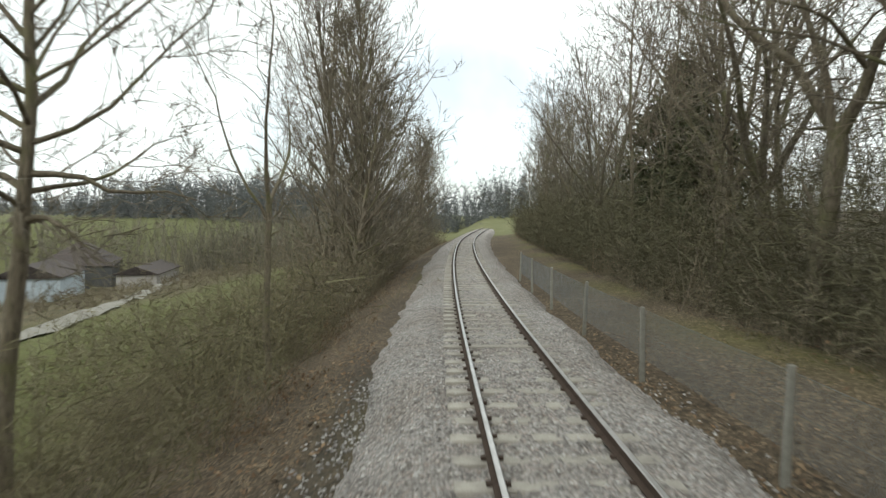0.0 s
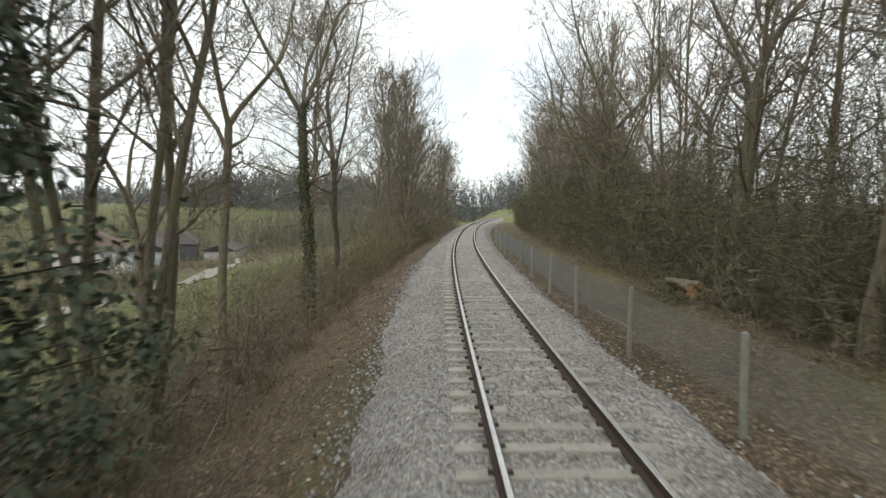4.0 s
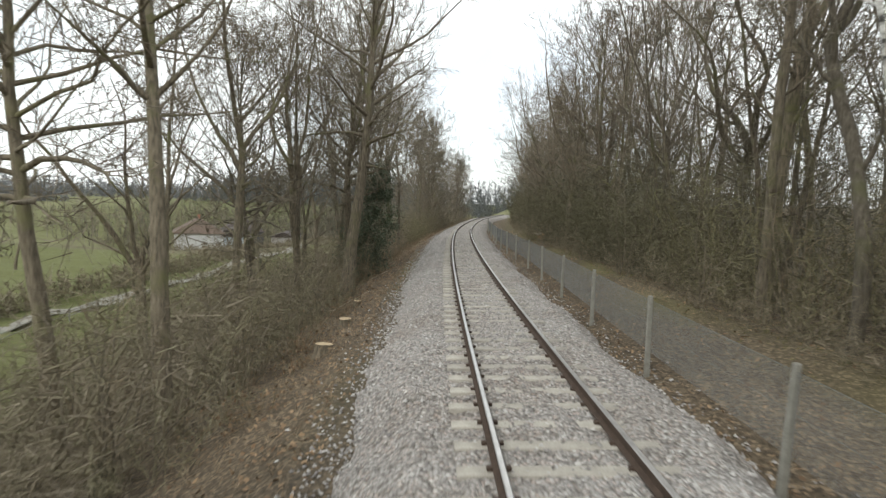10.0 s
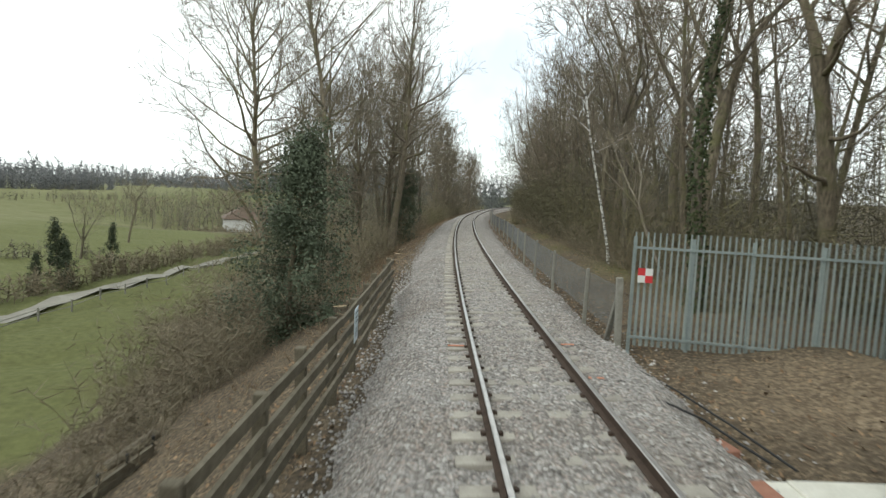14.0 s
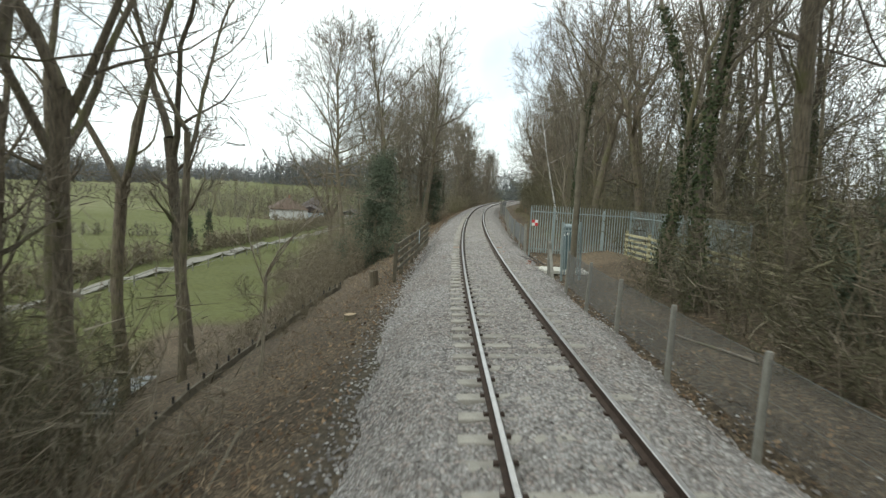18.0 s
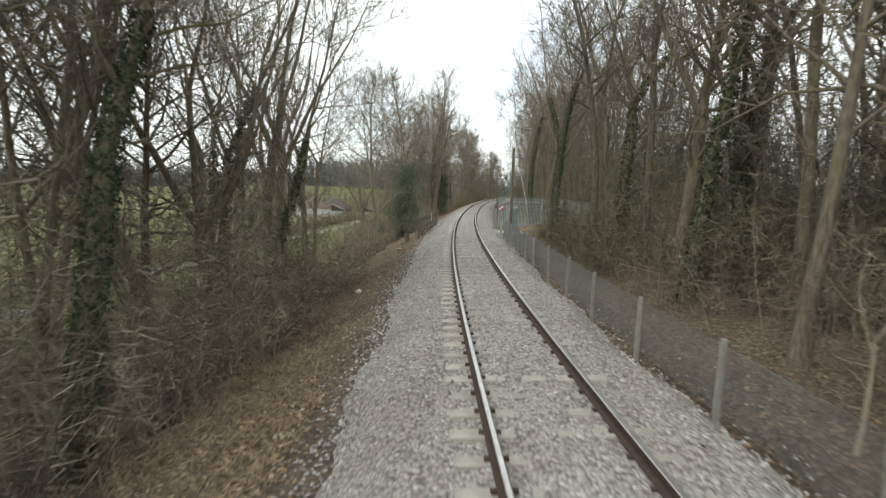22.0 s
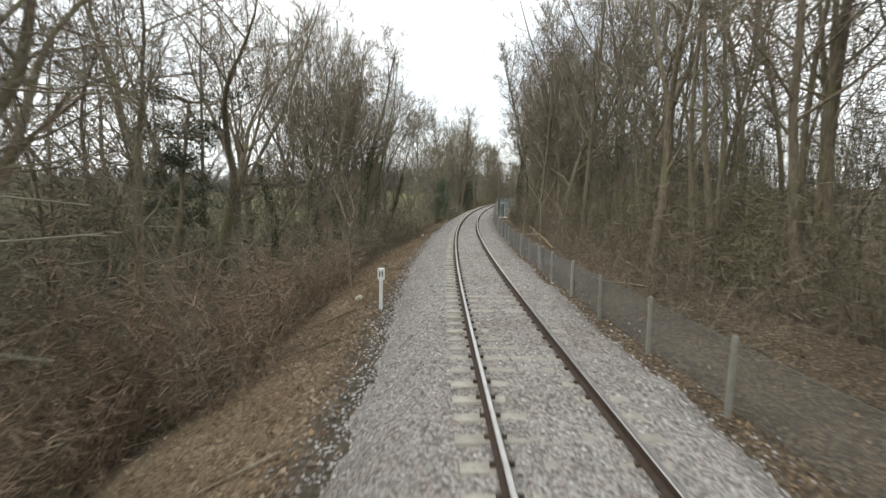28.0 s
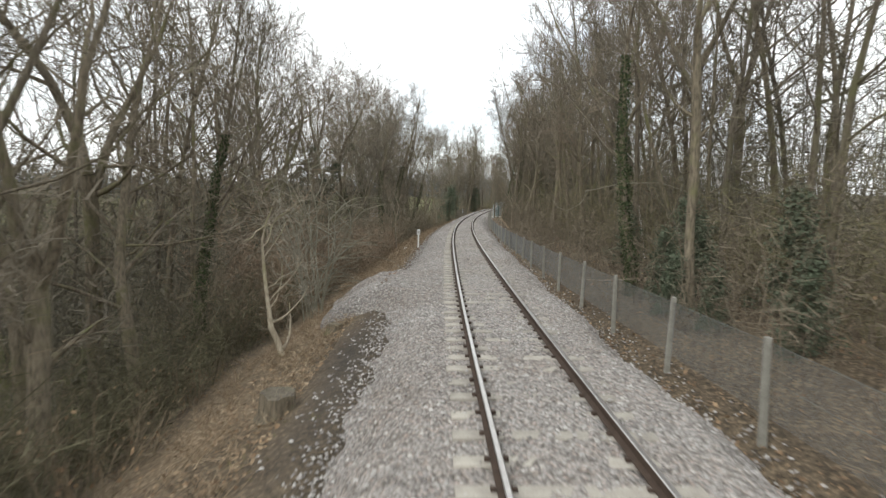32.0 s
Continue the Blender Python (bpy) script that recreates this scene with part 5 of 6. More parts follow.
sprays("dry_grass", "tufts of straw-coloured grass on the bank", "grass", SPRAY_STRAW, 132, *spread_out(141, 5200, -166, -97, -6.6, -3.3, 0.12, 0.62, lambda s, d: (np.abs(s + 153) < 6) & (d > -3.9) | (np.sin(s * 0.7 + 2 * np.sin(d * 1.3)) * np.sin(s * 0.31 + d) > 0.35)), 10, 0.36, 0.007, lean=0.6, stem=0.005)


def litter(name, label, seed, s, d, size, mat):
    """Fallen leaves and chips lying on the land."""
    r = np.random.default_rng(seed)
    n = len(s)
    a = np.interp(s, STATION, HEADING)
    x = np.interp(s, STATION, LINE[:, 0]) + d * np.cos(a)
    y = np.interp(s, STATION, LINE[:, 1]) + d * np.sin(a)
    bare = (np.abs(s + 153) < 6) & (np.abs(d + 3.25) < 0.6)
    s, d, x, y = s[~bare], d[~bare], x[~bare], y[~bare]
    n = len(s)
    z, _, _ = land(x, y)
    z = np.maximum(z, np.interp(s, STATION, LINE[:, 2]) + ballast_height(s, d) * (np.abs(d) < 3.2) - 9 * (np.abs(d) >= 3.2))
    t = r.uniform(0, 2 * np.pi, n)
    k = size * r.uniform(0.5, 1.5, n)
    u = np.stack([np.cos(t), np.sin(t), r.normal(0, 0.35, n)], 1) * k[:, None]
    v = np.stack([-np.sin(t), np.cos(t), r.normal(0, 0.35, n)], 1) * (k * r.uniform(0.35, 0.8, n))[:, None]
    c = np.stack([x, y, z + 0.02], 1)
    co = np.stack([c - u, c + v, c + u, c - v], 1).reshape(-1, 3)
    me = bpy.data.meshes.new(name)
    me.from_pydata(co.tolist(), [], np.arange(4 * n).reshape(n, 4).tolist())
    me.materials.append(mat)
    tagged(new(name, me), label, "leaves", kind="stuff")


lr = np.random.default_rng(77)
litter("fallen_leaves", "orange-brown dead leaves drifted along the ballast edge", 78, lr.uniform(-174, 16, 9000), 2.4 + np.abs(lr.normal(0, 0.42, 9000)), 0.035, DEAD_LEAF)
litter("fallen_leaves", "brown dead leaves under the wood's edge", 79, lr.uniform(-174, 16, 12000), lr.uniform(2.9, 7.5, 12000), 0.04, DEAD_LEAF)
litter("fallen_leaves", "brown dead leaves and wood chips on the bank", 80, lr.uniform(-174, 16, 15000), -2.9 - np.abs(lr.normal(0, 1.5, 15000)), 0.042, DEAD_LEAF)
litter("fallen_leaves", "tan dead leaves and straw on the bank", 81, lr.uniform(-172, -100, 8500), -3.2 - np.abs(lr.normal(0, 1.6, 8500)), 0.045, TAN_LEAF)
sprays("undergrowth", "fawn leafless scrub on the lower slope", "undergrowth", SPRAY_BROWN, 133, *spread_out(142, 1300, -48, -8, -15.5, -7.5, 1.6, 4.6), 28, 0.8, 0.011, lean=0.5, stem=0.009)
sprays("undergrowth", "dark tangled undergrowth beside the compound", "undergrowth", SPRAY_DARK, 134, *spread_out(143, 520, -90, -71.5, 4.4, 9.0, 0.7, 3.2), 28, 0.65, 0.010, lean=0.5, stem=0.009)
for s, d, k in ((-69.6, 6.7, 0.34), (-72.6, 6.4, 0.28), (-74.5, 9.5, 0.5), (-78, 9.0, 0.6)):
    stand(SMALL_HOLLY, s, d, k)
sprays("undergrowth", "olive scrub below the embankment", "undergrowth", SPRAY_OLIVE, 135, *spread_out(144, 620, 6, 60, -25, -12.5, 0.9, 2.9), 30, 0.75, 0.014, lean=0.5, stem=0.01)
sprays("undergrowth", "tangled fawn scrub on the embankment", "undergrowth", SPRAY_FAWN, 136, *spread_out(145, 420, -99, -83, -13, -5.8, 1.6, 5.0), 36, 0.65, 0.008, lean=0.5, stem=0.009)
sprays("undergrowth", "tall fawn leafless scrub down the embankment", "undergrowth", SPRAY_FAWN, 137, *spread_out(146, 600, -128, -94, -17, -8.5, 3.0, 7.0), 34, 0.95, 0.012, lean=0.45, stem=0.011)
ARCHED = coppice("hazel_shrub", "arching leafless hazel with grey-brown stems", 725, 6, 5.6, BARK, TWIG, 0.9, 0.05, fine=8, stout=0.8)
for i in range(24):
    s = -170 + i * 8.1 + random.uniform(-2.5, 2.5)
    if not compound(s, 7):
        stand(ARCHED, s, random.uniform(6.2, 8.2), random.uniform(0.7, 1.1))
sprays("undergrowth", "dark scrub low on the embankment", "undergrowth", SPRAY_DARK, 138, *spread_out(147, 260, -86, -79.5, -14, -8.2, 1.2, 3.8), 30, 0.7, 0.011, lean=0.5, stem=0.009)
for s, d, k in ((-149.6, 4.9, 0.27), (-147.6, 5.4, 0.32), (-151.8, 5.0, 0.24), (-154.2, 5.6, 0.3)):
    stand(SMALL_HOLLY, s, d, k)
sprays("undergrowth", "mossy fawn scrub on the embankment", "undergrowth", SPRAY_MOSS, 139, *spread_out(148, 700, -50, -11, -12.5, -5.3, 0.9, 4.0, round_holly), 36, 0.6, 0.007, lean=0.5, stem=0.008)
sprays("undergrowth", "scrub along the edge of the field", "undergrowth", SPRAY_MOSS, 161, *spread_out(162, 200, -84, -74, -20, -12, 0.8, 2.6), 30, 0.7, 0.013, lean=0.5, stem=0.01)
sprays("woodland", "leafless trees low on the embankment", "woodland", SPRAY_GREY, 163, *spread_out(164, 420, -124, -94, -26, -13, 4.5, 8.5), 46, 1.2, 0.018, low=0.05, stem=0.02, lean=0.3)
sprays("undergrowth", "dark undergrowth behind the compound", "undergrowth", SPRAY_DARK, 165, *spread_out(166, 420, -74, -56, 9.8, 14.5, 2.2, 6.2), 36, 0.95, 0.013, lean=0.5, stem=0.01)
sprays("undergrowth", "low brown brush at the edge of the wood", "undergrowth", SPRAY_BROWN, 171, *spread_out(172, 900, -60, 28, 5.9, 7.6, 0.5, 2.4), 26, 0.45, 0.008, lean=0.6, stem=0.006)
sprays("grass", "short yellow-green grass along the wood's edge", "grass", GRASS_BLADE, 173, *spread_out(174, 2200, -60, 14, 4.9, 6.7, 0.08, 0.26), 9, 0.16, 0.005, lean=0.6, stem=0.004)
sprays("undergrowth", "tall fawn leafless scrub down the embankment", "undergrowth", SPRAY_FAWN, 175, *spread_out(176, 520, -142, -120, -17, -9.5, 3.0, 6.5), 34, 0.9, 0.011, lean=0.45, stem=0.01)
sprays("woodland", "dense grey-brown leafless woodland behind the fence", "woodland", SPRAY_GREY, 181, *spread_out(182, 340, -112, -76, 9.5, 18, 4.5, 9), 56, 1.3, 0.018, low=0.05, stem=0.022, lean=0.28)
sprays("undergrowth", "tall fawn scrub on the embankment", "undergrowth", SPRAY_FAWN, 183, *spread_out(184, 240, -99, -86, -16, -8, 3.0, 6.0), 34, 0.85, 0.011, lean=0.45, stem=0.01)
sprays("woodland", "leafless trees low on the embankment", "woodland", SPRAY_GREY, 191, *spread_out(192, 260, -152, -126, -21, -11.5, 4.5, 8.5), 46, 1.2, 0.017, low=0.05, stem=0.02, lean=0.3)
sprays("undergrowth", "russet leafless scrub down the embankment", "undergrowth", SPRAY_RUSSET, 193, *spread_out(194, 700, -141, -112, -10.5, -5.4, 1.5, 4.6, clear_bank), 30, 0.8, 0.010, lean=0.45, stem=0.009)


sprays("undergrowth", "dark brown leafless scrub below the trees", "undergrowth", SPRAY_DARK, 201, *spread_out(202, 1200, -178, -134, -14, -7.4, 1.0, 4.0, clear_bank), 30, 0.8, 0.010, lean=0.45, stem=0.009)
sprays("undergrowth", "dense reddish-brown brush down the embankment", "undergrowth", SPRAY_WHIP, 203, *spread_out(204, 1700, -50, 7, -15.5, -5.6, 1.5, 4.4, round_holly), 30, 0.7, 0.010, lean=0.45, stem=0.009)
sprays("undergrowth", "tall fawn brush beside the line", "undergrowth", SPRAY_FAWN, 205, *spread_out(206, 230, -101, -87, -15, -8.0, 5.5, 10.5), 42, 0.95, 0.012, lean=0.35, stem=0.012)
sprays("woodland", "olive-brown leafless woodland below the embankment", "woodland", SPRAY_OLIVE, 207, *spread_out(208, 850, -182, -88, -46, -22, 8, 13), 44, 1.7, 0.03, low=0.02, stem=0.03, lean=0.25)
sprays("undergrowth", "brown leafless brush at the foot of the bank", "undergrowth", SPRAY_BROWN, 209, *spread_out(210, 380, -60, -46, -10.6, -6.8, 1.3, 3.6), 34, 0.7, 0.010, lean=0.5, stem=0.009)


sprays("undergrowth", "tall olive brush below the ash trees", "undergrowth", SPRAY_OLIVE, 241, *spread_out(242, 300, -79, -69.5, -17, -11.8, 2.5, 6.5), 36, 0.8, 0.011, lean=0.35, stem=0.013)
for s, d, kind, k in ((-141.5, 8.6, ASH_Y[0], 0.95), (-138.4, 7.6, ASHES[0], 1.05), (-135.6, 10.4, TALL, 0.85), (-133.0, 8.0, ASHES[3], 1.0), (-129.2, 7.4, LIGHT[0], 1.0), (-126.8, 9.2, ASHES[1], 1.1), (-143.8, 10.8, LIGHT[1], 1.0), (-131.5, 13.0, LIGHT[2], 1.1), (-146.2, 7.8, ASHES[2], 1.0), (-92.6, 7.8, IVIED[2], 1.0), (-90.4, 9.2, THICK_IVY, 0.85), (-95.6, 9.0, MULTI[1], 1.05), (-88.4, 10.4, OAKS[2], 1.1), (-98.2, 8.4, IVIED[0], 0.95), (-112.8, 9.6, ASHES[1], 1.0), (-108.6, 12.2, LIGHT[0], 1.0), (-115.6, 8.4, LIGHT[2], 0.95)):
    stand(kind, s, d, k)

sprays("undergrowth", "dark dense brush at the edge of the wood", "undergrowth", SPRAY_DARK, 243, *spread_out(244, 800, -30, 62, 6.6, 9.4, 2.0, 6.4), 34, 0.8, 0.016, lean=0.5, stem=0.010)
sprays("undergrowth", "fawn scrub on the valley floor", "undergrowth", SPRAY_MOSS, 245, *spread_out(246, 520, 22, 125, -27, -14, 1.6, 4.6), 32, 0.9, 0.018, lean=0.5, stem=0.012)
sprays("undergrowth", "brown scrub beyond the farm yard", "undergrowth", SPRAY_BROWN, 247, *spread_out(248, 420, 60, 148, -120, -72, 2.0, 5.5), 32, 1.3, 0.035, lean=0.4, stem=0.02)

sprays("grass", "mossy yellow-green grass beside the ballast", "grass", GRASS_BLADE, 251, *spread_out(252, 1500, -158, -106, -4.4, -3.0, 0.06, 0.24, lambda s, d: np.sin(s * 0.45 + 1) * np.sin(s * 0.17) < 0.05), 9, 0.15, 0.005, lean=0.6, stem=0.004)

# a low branch reaching out towards the fence, with its side twigs
rb = random.Random(31)
leaning = thing("low_branch", "pale low branch arching out from an ash towards the fence", "branch")
bow = [spot(*q) for q in ((-141.5, 8.6, 3.0), (-141.6, 7.4, 3.35), (-141.2, 6.0, 3.3), (-140.2, 4.75, 2.95), (-139.4, 4.83, 2.55), (-138.8, 4.8, 2.37), (-137.7, 4.5, 2.06), (-136.9, 4.2, 2.2), (-136.5, 4.02, 2.55))]
g, fine_twigs = Geo(), Geo()
g.tube(bow, taper(0.026, 0.009, 8), 6)
for k in range(2, 8):
    for _ in range(3):
        w = side_way(rb, (bow[k + 1] - bow[k]).normalized(), radians(rb.uniform(25, 65)))
        p0 = bow[k].lerp(bow[k + 1], rb.random())
        fine_twigs.blade(p0, p0 + w * 0.25, p0 + (w + Vector((0, 0, 0.3))) * rb.uniform(0.3, 0.7), 0.008)
part("stem", g.mesh("stem", HAZEL_BARK, True), leaning)
part("crown", fine_twigs.mesh("crown", PALE_TWIG), leaning, "thin side twigs")
sprays("undergrowth", "dark tangled brush at the foot of the trees", "undergrowth", SPRAY_DARK, 231, *spread_out(232, 420, -86, -76.5, -12.5, -7.8, 1.8, 5.4, lambda s, d: (s > -79.5) & (d > -9.2)), 36, 0.7, 0.010, lean=0.4, stem=0.014)
sprays("undergrowth", "tall fawn brush at the foot of the slope", "undergrowth", SPRAY_MOSS, 233, *spread_out(234, 800, -42, -8, -20, -11.5, 2.6, 6.0, lambda s, d: (s < -29) & (d < -15)), 34, 0.85, 0.012, lean=0.5, stem=0.010)
sprays("undergrowth", "tall russet-brown twigs among the trunks", "undergrowth", SPRAY_RUSSET, 235, *spread_out(236, 260, -138, -128, -14, -9.0, 4.0, 8.5), 46, 0.8, 0.011, lean=0.3, stem=0.012)
sprays("undergrowth", "dense russet brush down the embankment", "undergrowth", SPRAY_RUSSET, 237, *spread_out(238, 420, -139, -116, -10, -6.6, 1.5, 4.0, clear_bank), 34, 0.75, 0.010, lean=0.45, stem=0.009)

# ---- right-hand boundary: concrete posts with wire netting ----
POSTS = [30.1 - 4.66 * i for i in range(20)] + [float(v) for v in np.interp(range(13), (0, 2, 6, 8, 12), (-72.7, -78.4, -89.7, -96.0, -108.4))] + [float(v) for v in np.interp(range(19), (0, 2, 9, 11, 18), (-111.5, -117.9, -141.6, -148.0, -170.6))]
def fence_d(s):
    """How far the fence stands from the middle of the track."""
    return float(np.interp(s, (-157, -145, -131, -115, -107, -97, -90, -77, -58, -50, -44, -34, -26, -8, 7, 17), (2.96, 2.87, 2.9, 2.82, 2.7, 2.55, 2.55, 2.4, 2.46, 2.52, 2.7, 3.05, 3.15, 2.78, 2.88, 2.7)))


def fence_top(s):
    """How high the posts stand above the rails."""
    return float(np.interp(s, (-158, -148, -135, -115, -107, -96, -78, -58, -45, 8), (0.86, 0.76, 0.6, 0.46, 0.5, 0.62, 0.75, 0.83, 0.92, 0.86)))


post_mesh = bevelled("post", POST_CONCRETE, 0.10, 0.10, 1.75, 0.014, lambda v: Vector((v.x * (0.82 if v.z > 1 else 1), v.y * (0.82 if v.z > 1 else 1), v.z)))


def netting(s_list):
    """Woven wire between posts: two families of slanting wires and three line wires."""
    g = Geo()
    for a, b in zip(s_list[:-1], s_list[1:]):
        ln = abs(b - a)
        for i in range(-16, int(ln / 0.065) + 17):
            for e in (-1, 1):
                x0 = i * 0.065
                ends = sorted((-x0 * e, (ln - x0) * e))
                lo, hi = max(0.0, ends[0]), min(1.0, ends[1])
                if hi - lo < 0.03:
                    continue
                s0, s1 = (a + (b - a) * (x0 + e * h) / ln for h in (lo, hi))
                g.tube([spot(s0, fence_d(s0) + 0.05, fence_top(s0) - 1.1 + lo), spot(s1, fence_d(s1) + 0.05, fence_top(s1) - 1.1 + hi)], [0.0027, 0.0027], 3)
        for h in (0.0, 0.48):
            g.tube([spot(u, fence_d(u) + 0.05, fence_top(u) - 0.58 + h - 0.02 * (u not in (a, b))) for u in (a, (a + b) / 2, b)], [0.004] * 3, 3)
    return g


for run in ([p for p in POSTS if p > -61.3], [p for p in POSTS if p < -70]):
    fence = thing("wire_fence", "low wire-netting fence on grey concrete posts", "fence", group="line-side fences", kind="")
    for s in run:
        if abs(s + 117.9) < 0.15:
            continue
        part("post", post_mesh, fence, m=Matrix.Translation(spot(s, fence_d(s) + random.uniform(-0.04, 0.04), fence_top(s) - 1.75)) @ pose(0, 0, 0, random.uniform(-1.5, 1.5), random.uniform(-2, 2), heading(s)))
    part("netting", netting(run + ([-61.2] if run[0] > 0 else [])).mesh("netting", WIRE), fence, "thin grey wire netting")

# ---- compound: palisade fence, cabinet, slab ----
pale_mesh = bevelled("pale", GALV, 0.064, 0.022, 2.4, 0.004, lambda v: Vector((v.x * (0.45 if v.z > 2.3 else 1), v.y + 0.012 * (abs(v.x) < 0.01), v.z)))


def palisade(corners, base, label):
    t = thing("palisade_fence", label, "fence", group="line-side fences")
    for (s0, d0), (s1, d1) in zip(corners[:-1], corners[1:]):
        p, q = spot(s0, d0, base), spot(s1, d1, base)
        ln = (q - p).length
        yaw = math.degrees(math.atan2(q.y - p.y, q.x - p.x))
        n = round(ln / 0.122)
        for i in range(n + 1):
            m = Matrix.Translation(p.lerp(q, i / n)) @ pose(0, 0, 0, 0, 0, yaw)
            part("pale", pale_mesh, t, m=m)
        for h in (0.16, 2.05):
            g = Geo()
            g.box(Matrix.Translation(p.lerp(q, 0.5) + Vector((0, 0, h))) @ pose(0, 0, 0, 0, 0, yaw) @ pose(0, -0.034, 0), ln, 0.04, 0.05)
            part("rail", g.mesh("rail", GALV), t)
        for u in (0.0, 0.5, 1.0):
            g = Geo()
            g.box(Matrix.Translation(p.lerp(q, u) + Vector((0, 0, -0.4))) @ pose(0, 0, 0, 0, 0, yaw) @ pose(0, 0.05, 0), 0.07, 0.05, 2.7)
            part("upright", g.mesh("upright", GALV), t)
    return t


pal = palisade([(-61.3, 2.66), (-61.8, 4.9), (-62.4, 7.35), (-66.0, 8.35), (-71.0, 8.9)], -0.46, "galvanised steel palisade fence round a line-side compound")
tag_m = Matrix.Translation(spot(-61.40, 2.86, 1.04)) @ pose(0, 0, 0, 90, 0, heading(-61.4) - 8) @ pose(0, 0, 0.06)
board = thing("checker_sign", "small red and white chequered square sign on the palisade", "sign", tag_m)
for ix in (0, 1):
    for iy in (0, 1):
        g = Geo()
        g.box(pose(0.15 * (ix - 0.5), 0.15 * (iy - 0.5), 0), 0.15, 0.15, 0.006)
        part("panel", g.mesh("panel", RED_PAINT if (ix + iy) % 2 else WHITE_PAINT), board, "red square" if (ix + iy) % 2 else "white square")

# ---- line-side things ----
# timber post-and-rail fence at the top of the bank
tf = thing("timber_fence", "weathered grey-brown post-and-rail timber fence at the edge of the ballast", "fence")
TF = [(-69.4 + 1.79 * i, -3.22 + 0.08 * min(i, 3.4) + 0.02 * max(0, i - 3.4)) for i in range(9)]
tpost = bevelled("post", TIMBER, 0.14, 0.12, 1.75, 0.012)
for s, d in TF:
    part("post", tpost, tf, m=Matrix.Translation(spot(s, d - 0.1, -1.1)) @ pose(0, 0, 0, random.uniform(-2, 2), random.uniform(-2, 2), heading(s)))
for (s0, d0), (s1, d1) in zip(TF[:-1], TF[1:]):
    for h in (-0.42, -0.12, 0.18, 0.5):
        p, q = spot(s0, d0, h + random.uniform(-0.015, 0.015)), spot(s1, d1, h + random.uniform(-0.015, 0.015))
        g = Geo()
        way = (q - p).normalized()
        m = Matrix.Translation(p.lerp(q, 0.5)) @ way.to_track_quat("X", "Z").to_matrix().to_4x4()
        g.box(m, (q - p).length + 0.02, 0.05, 0.13)
        part("rail", g.mesh("rail", TIMBER), tf)
sg = thing("notice_sign", "white notice with unreadable blue lines on the timber fence", "sign", Matrix.Translation(spot(-63.3, -2.83, 0.08)) @ pose(0, 0, 0, 0, 0, heading(-63.3)))
part("plate", bevelled("plate", SIGN_BLUE, 0.012, 0.42, 0.6, 0.003), sg)
for k, (w, z) in enumerate(((0.30, 0.50), (0.32, 0.42), (0.26, 0.34), (0.32, 0.22), (0.30, 0.16), (0.2, 0.10))):
    part("bar", bevelled("bar", CABINET, 0.004, w, 0.035 if k < 3 else 0.02, 0), sg, m=pose(0.009, 0, z))

# cabinet on its slab, clay ducts, struts
slab = thing("concrete_slab", "pale stepped concrete slab beside the track", "slab", frame_at(-67.95, 3.28, -0.57))
part("base", bevelled("base", SLAB, 1.75, 1.25, 0.13, 0.015), slab)
part("step", bevelled("step", SLAB, 0.75, 0.6, 0.12, 0.015), slab, m=pose(-1.0, 0.35, -0.02))
cab = thing("equipment_cabinet", "tall grey-green steel trackside cabinet on a concrete slab", "cabinet", frame_at(-67.95, 3.42, -0.44, 4))
part("body", bevelled("body", CABINET, 0.47, 0.40, 1.66, 0.02), cab)
part("lid", bevelled("lid", CABINET_TOP, 0.51, 0.46, 0.08, 0.02, lambda v: Vector((v.x, v.y, v.z + 0.06 * (v.y > 0) * (v.z > 0.05)))), cab, "pale grey sloping lid", pose(0, 0, 1.66))
dr = part("door", bevelled("door", CABINET, 0.41, 0.02, 1.46, 0.008), cab, m=pose(0, -0.208, 0.12))
part("handle", bevelled("handle", GALV, 0.03, 0.03, 0.16, 0.005), dr, "galvanised handle", pose(0.18, -0.02, 0.75))
part("label_plate", bevelled("label_plate", WHITE_PAINT, 0.10, 0.006, 0.10, 0), dr, "small white label", pose(-0.14, -0.013, 1.26))
part("side_plate", bevelled("side_plate", WHITE_PAINT, 0.006, 0.08, 0.10, 0), cab, "small white label", pose(-0.238, -0.05, 1.32))
for s, d, ln, tw in ((-66.8, 1.95, 0.34, 12), (-67.95, 1.85, 0.6, 2)):
    du = thing("clay_duct", "broken orange clay cable duct lying on the ballast", "duct", frame_at(s, d, -0.43, tw), group="clay ducts")
    part("end_wall", bevelled("end_wall", BRICK, 0.17, 0.03, 0.13, 0.004), du, m=pose(0, -ln / 2 + 0.02, 0.012))
    part("floor", bevelled("floor", BRICK, 0.24, ln, 0.03, 0.006), du)
    for e in (-1, 1):
        part("side", bevelled("side", BRICK, 0.03, ln, 0.14, 0.006), du, m=pose(e * 0.105, 0, 0.0))
    part("cover", bevelled("cover", BRICK, 0.25, ln * 1.02, 0.03, 0.006), du, m=pose(0, 0, 0.142))
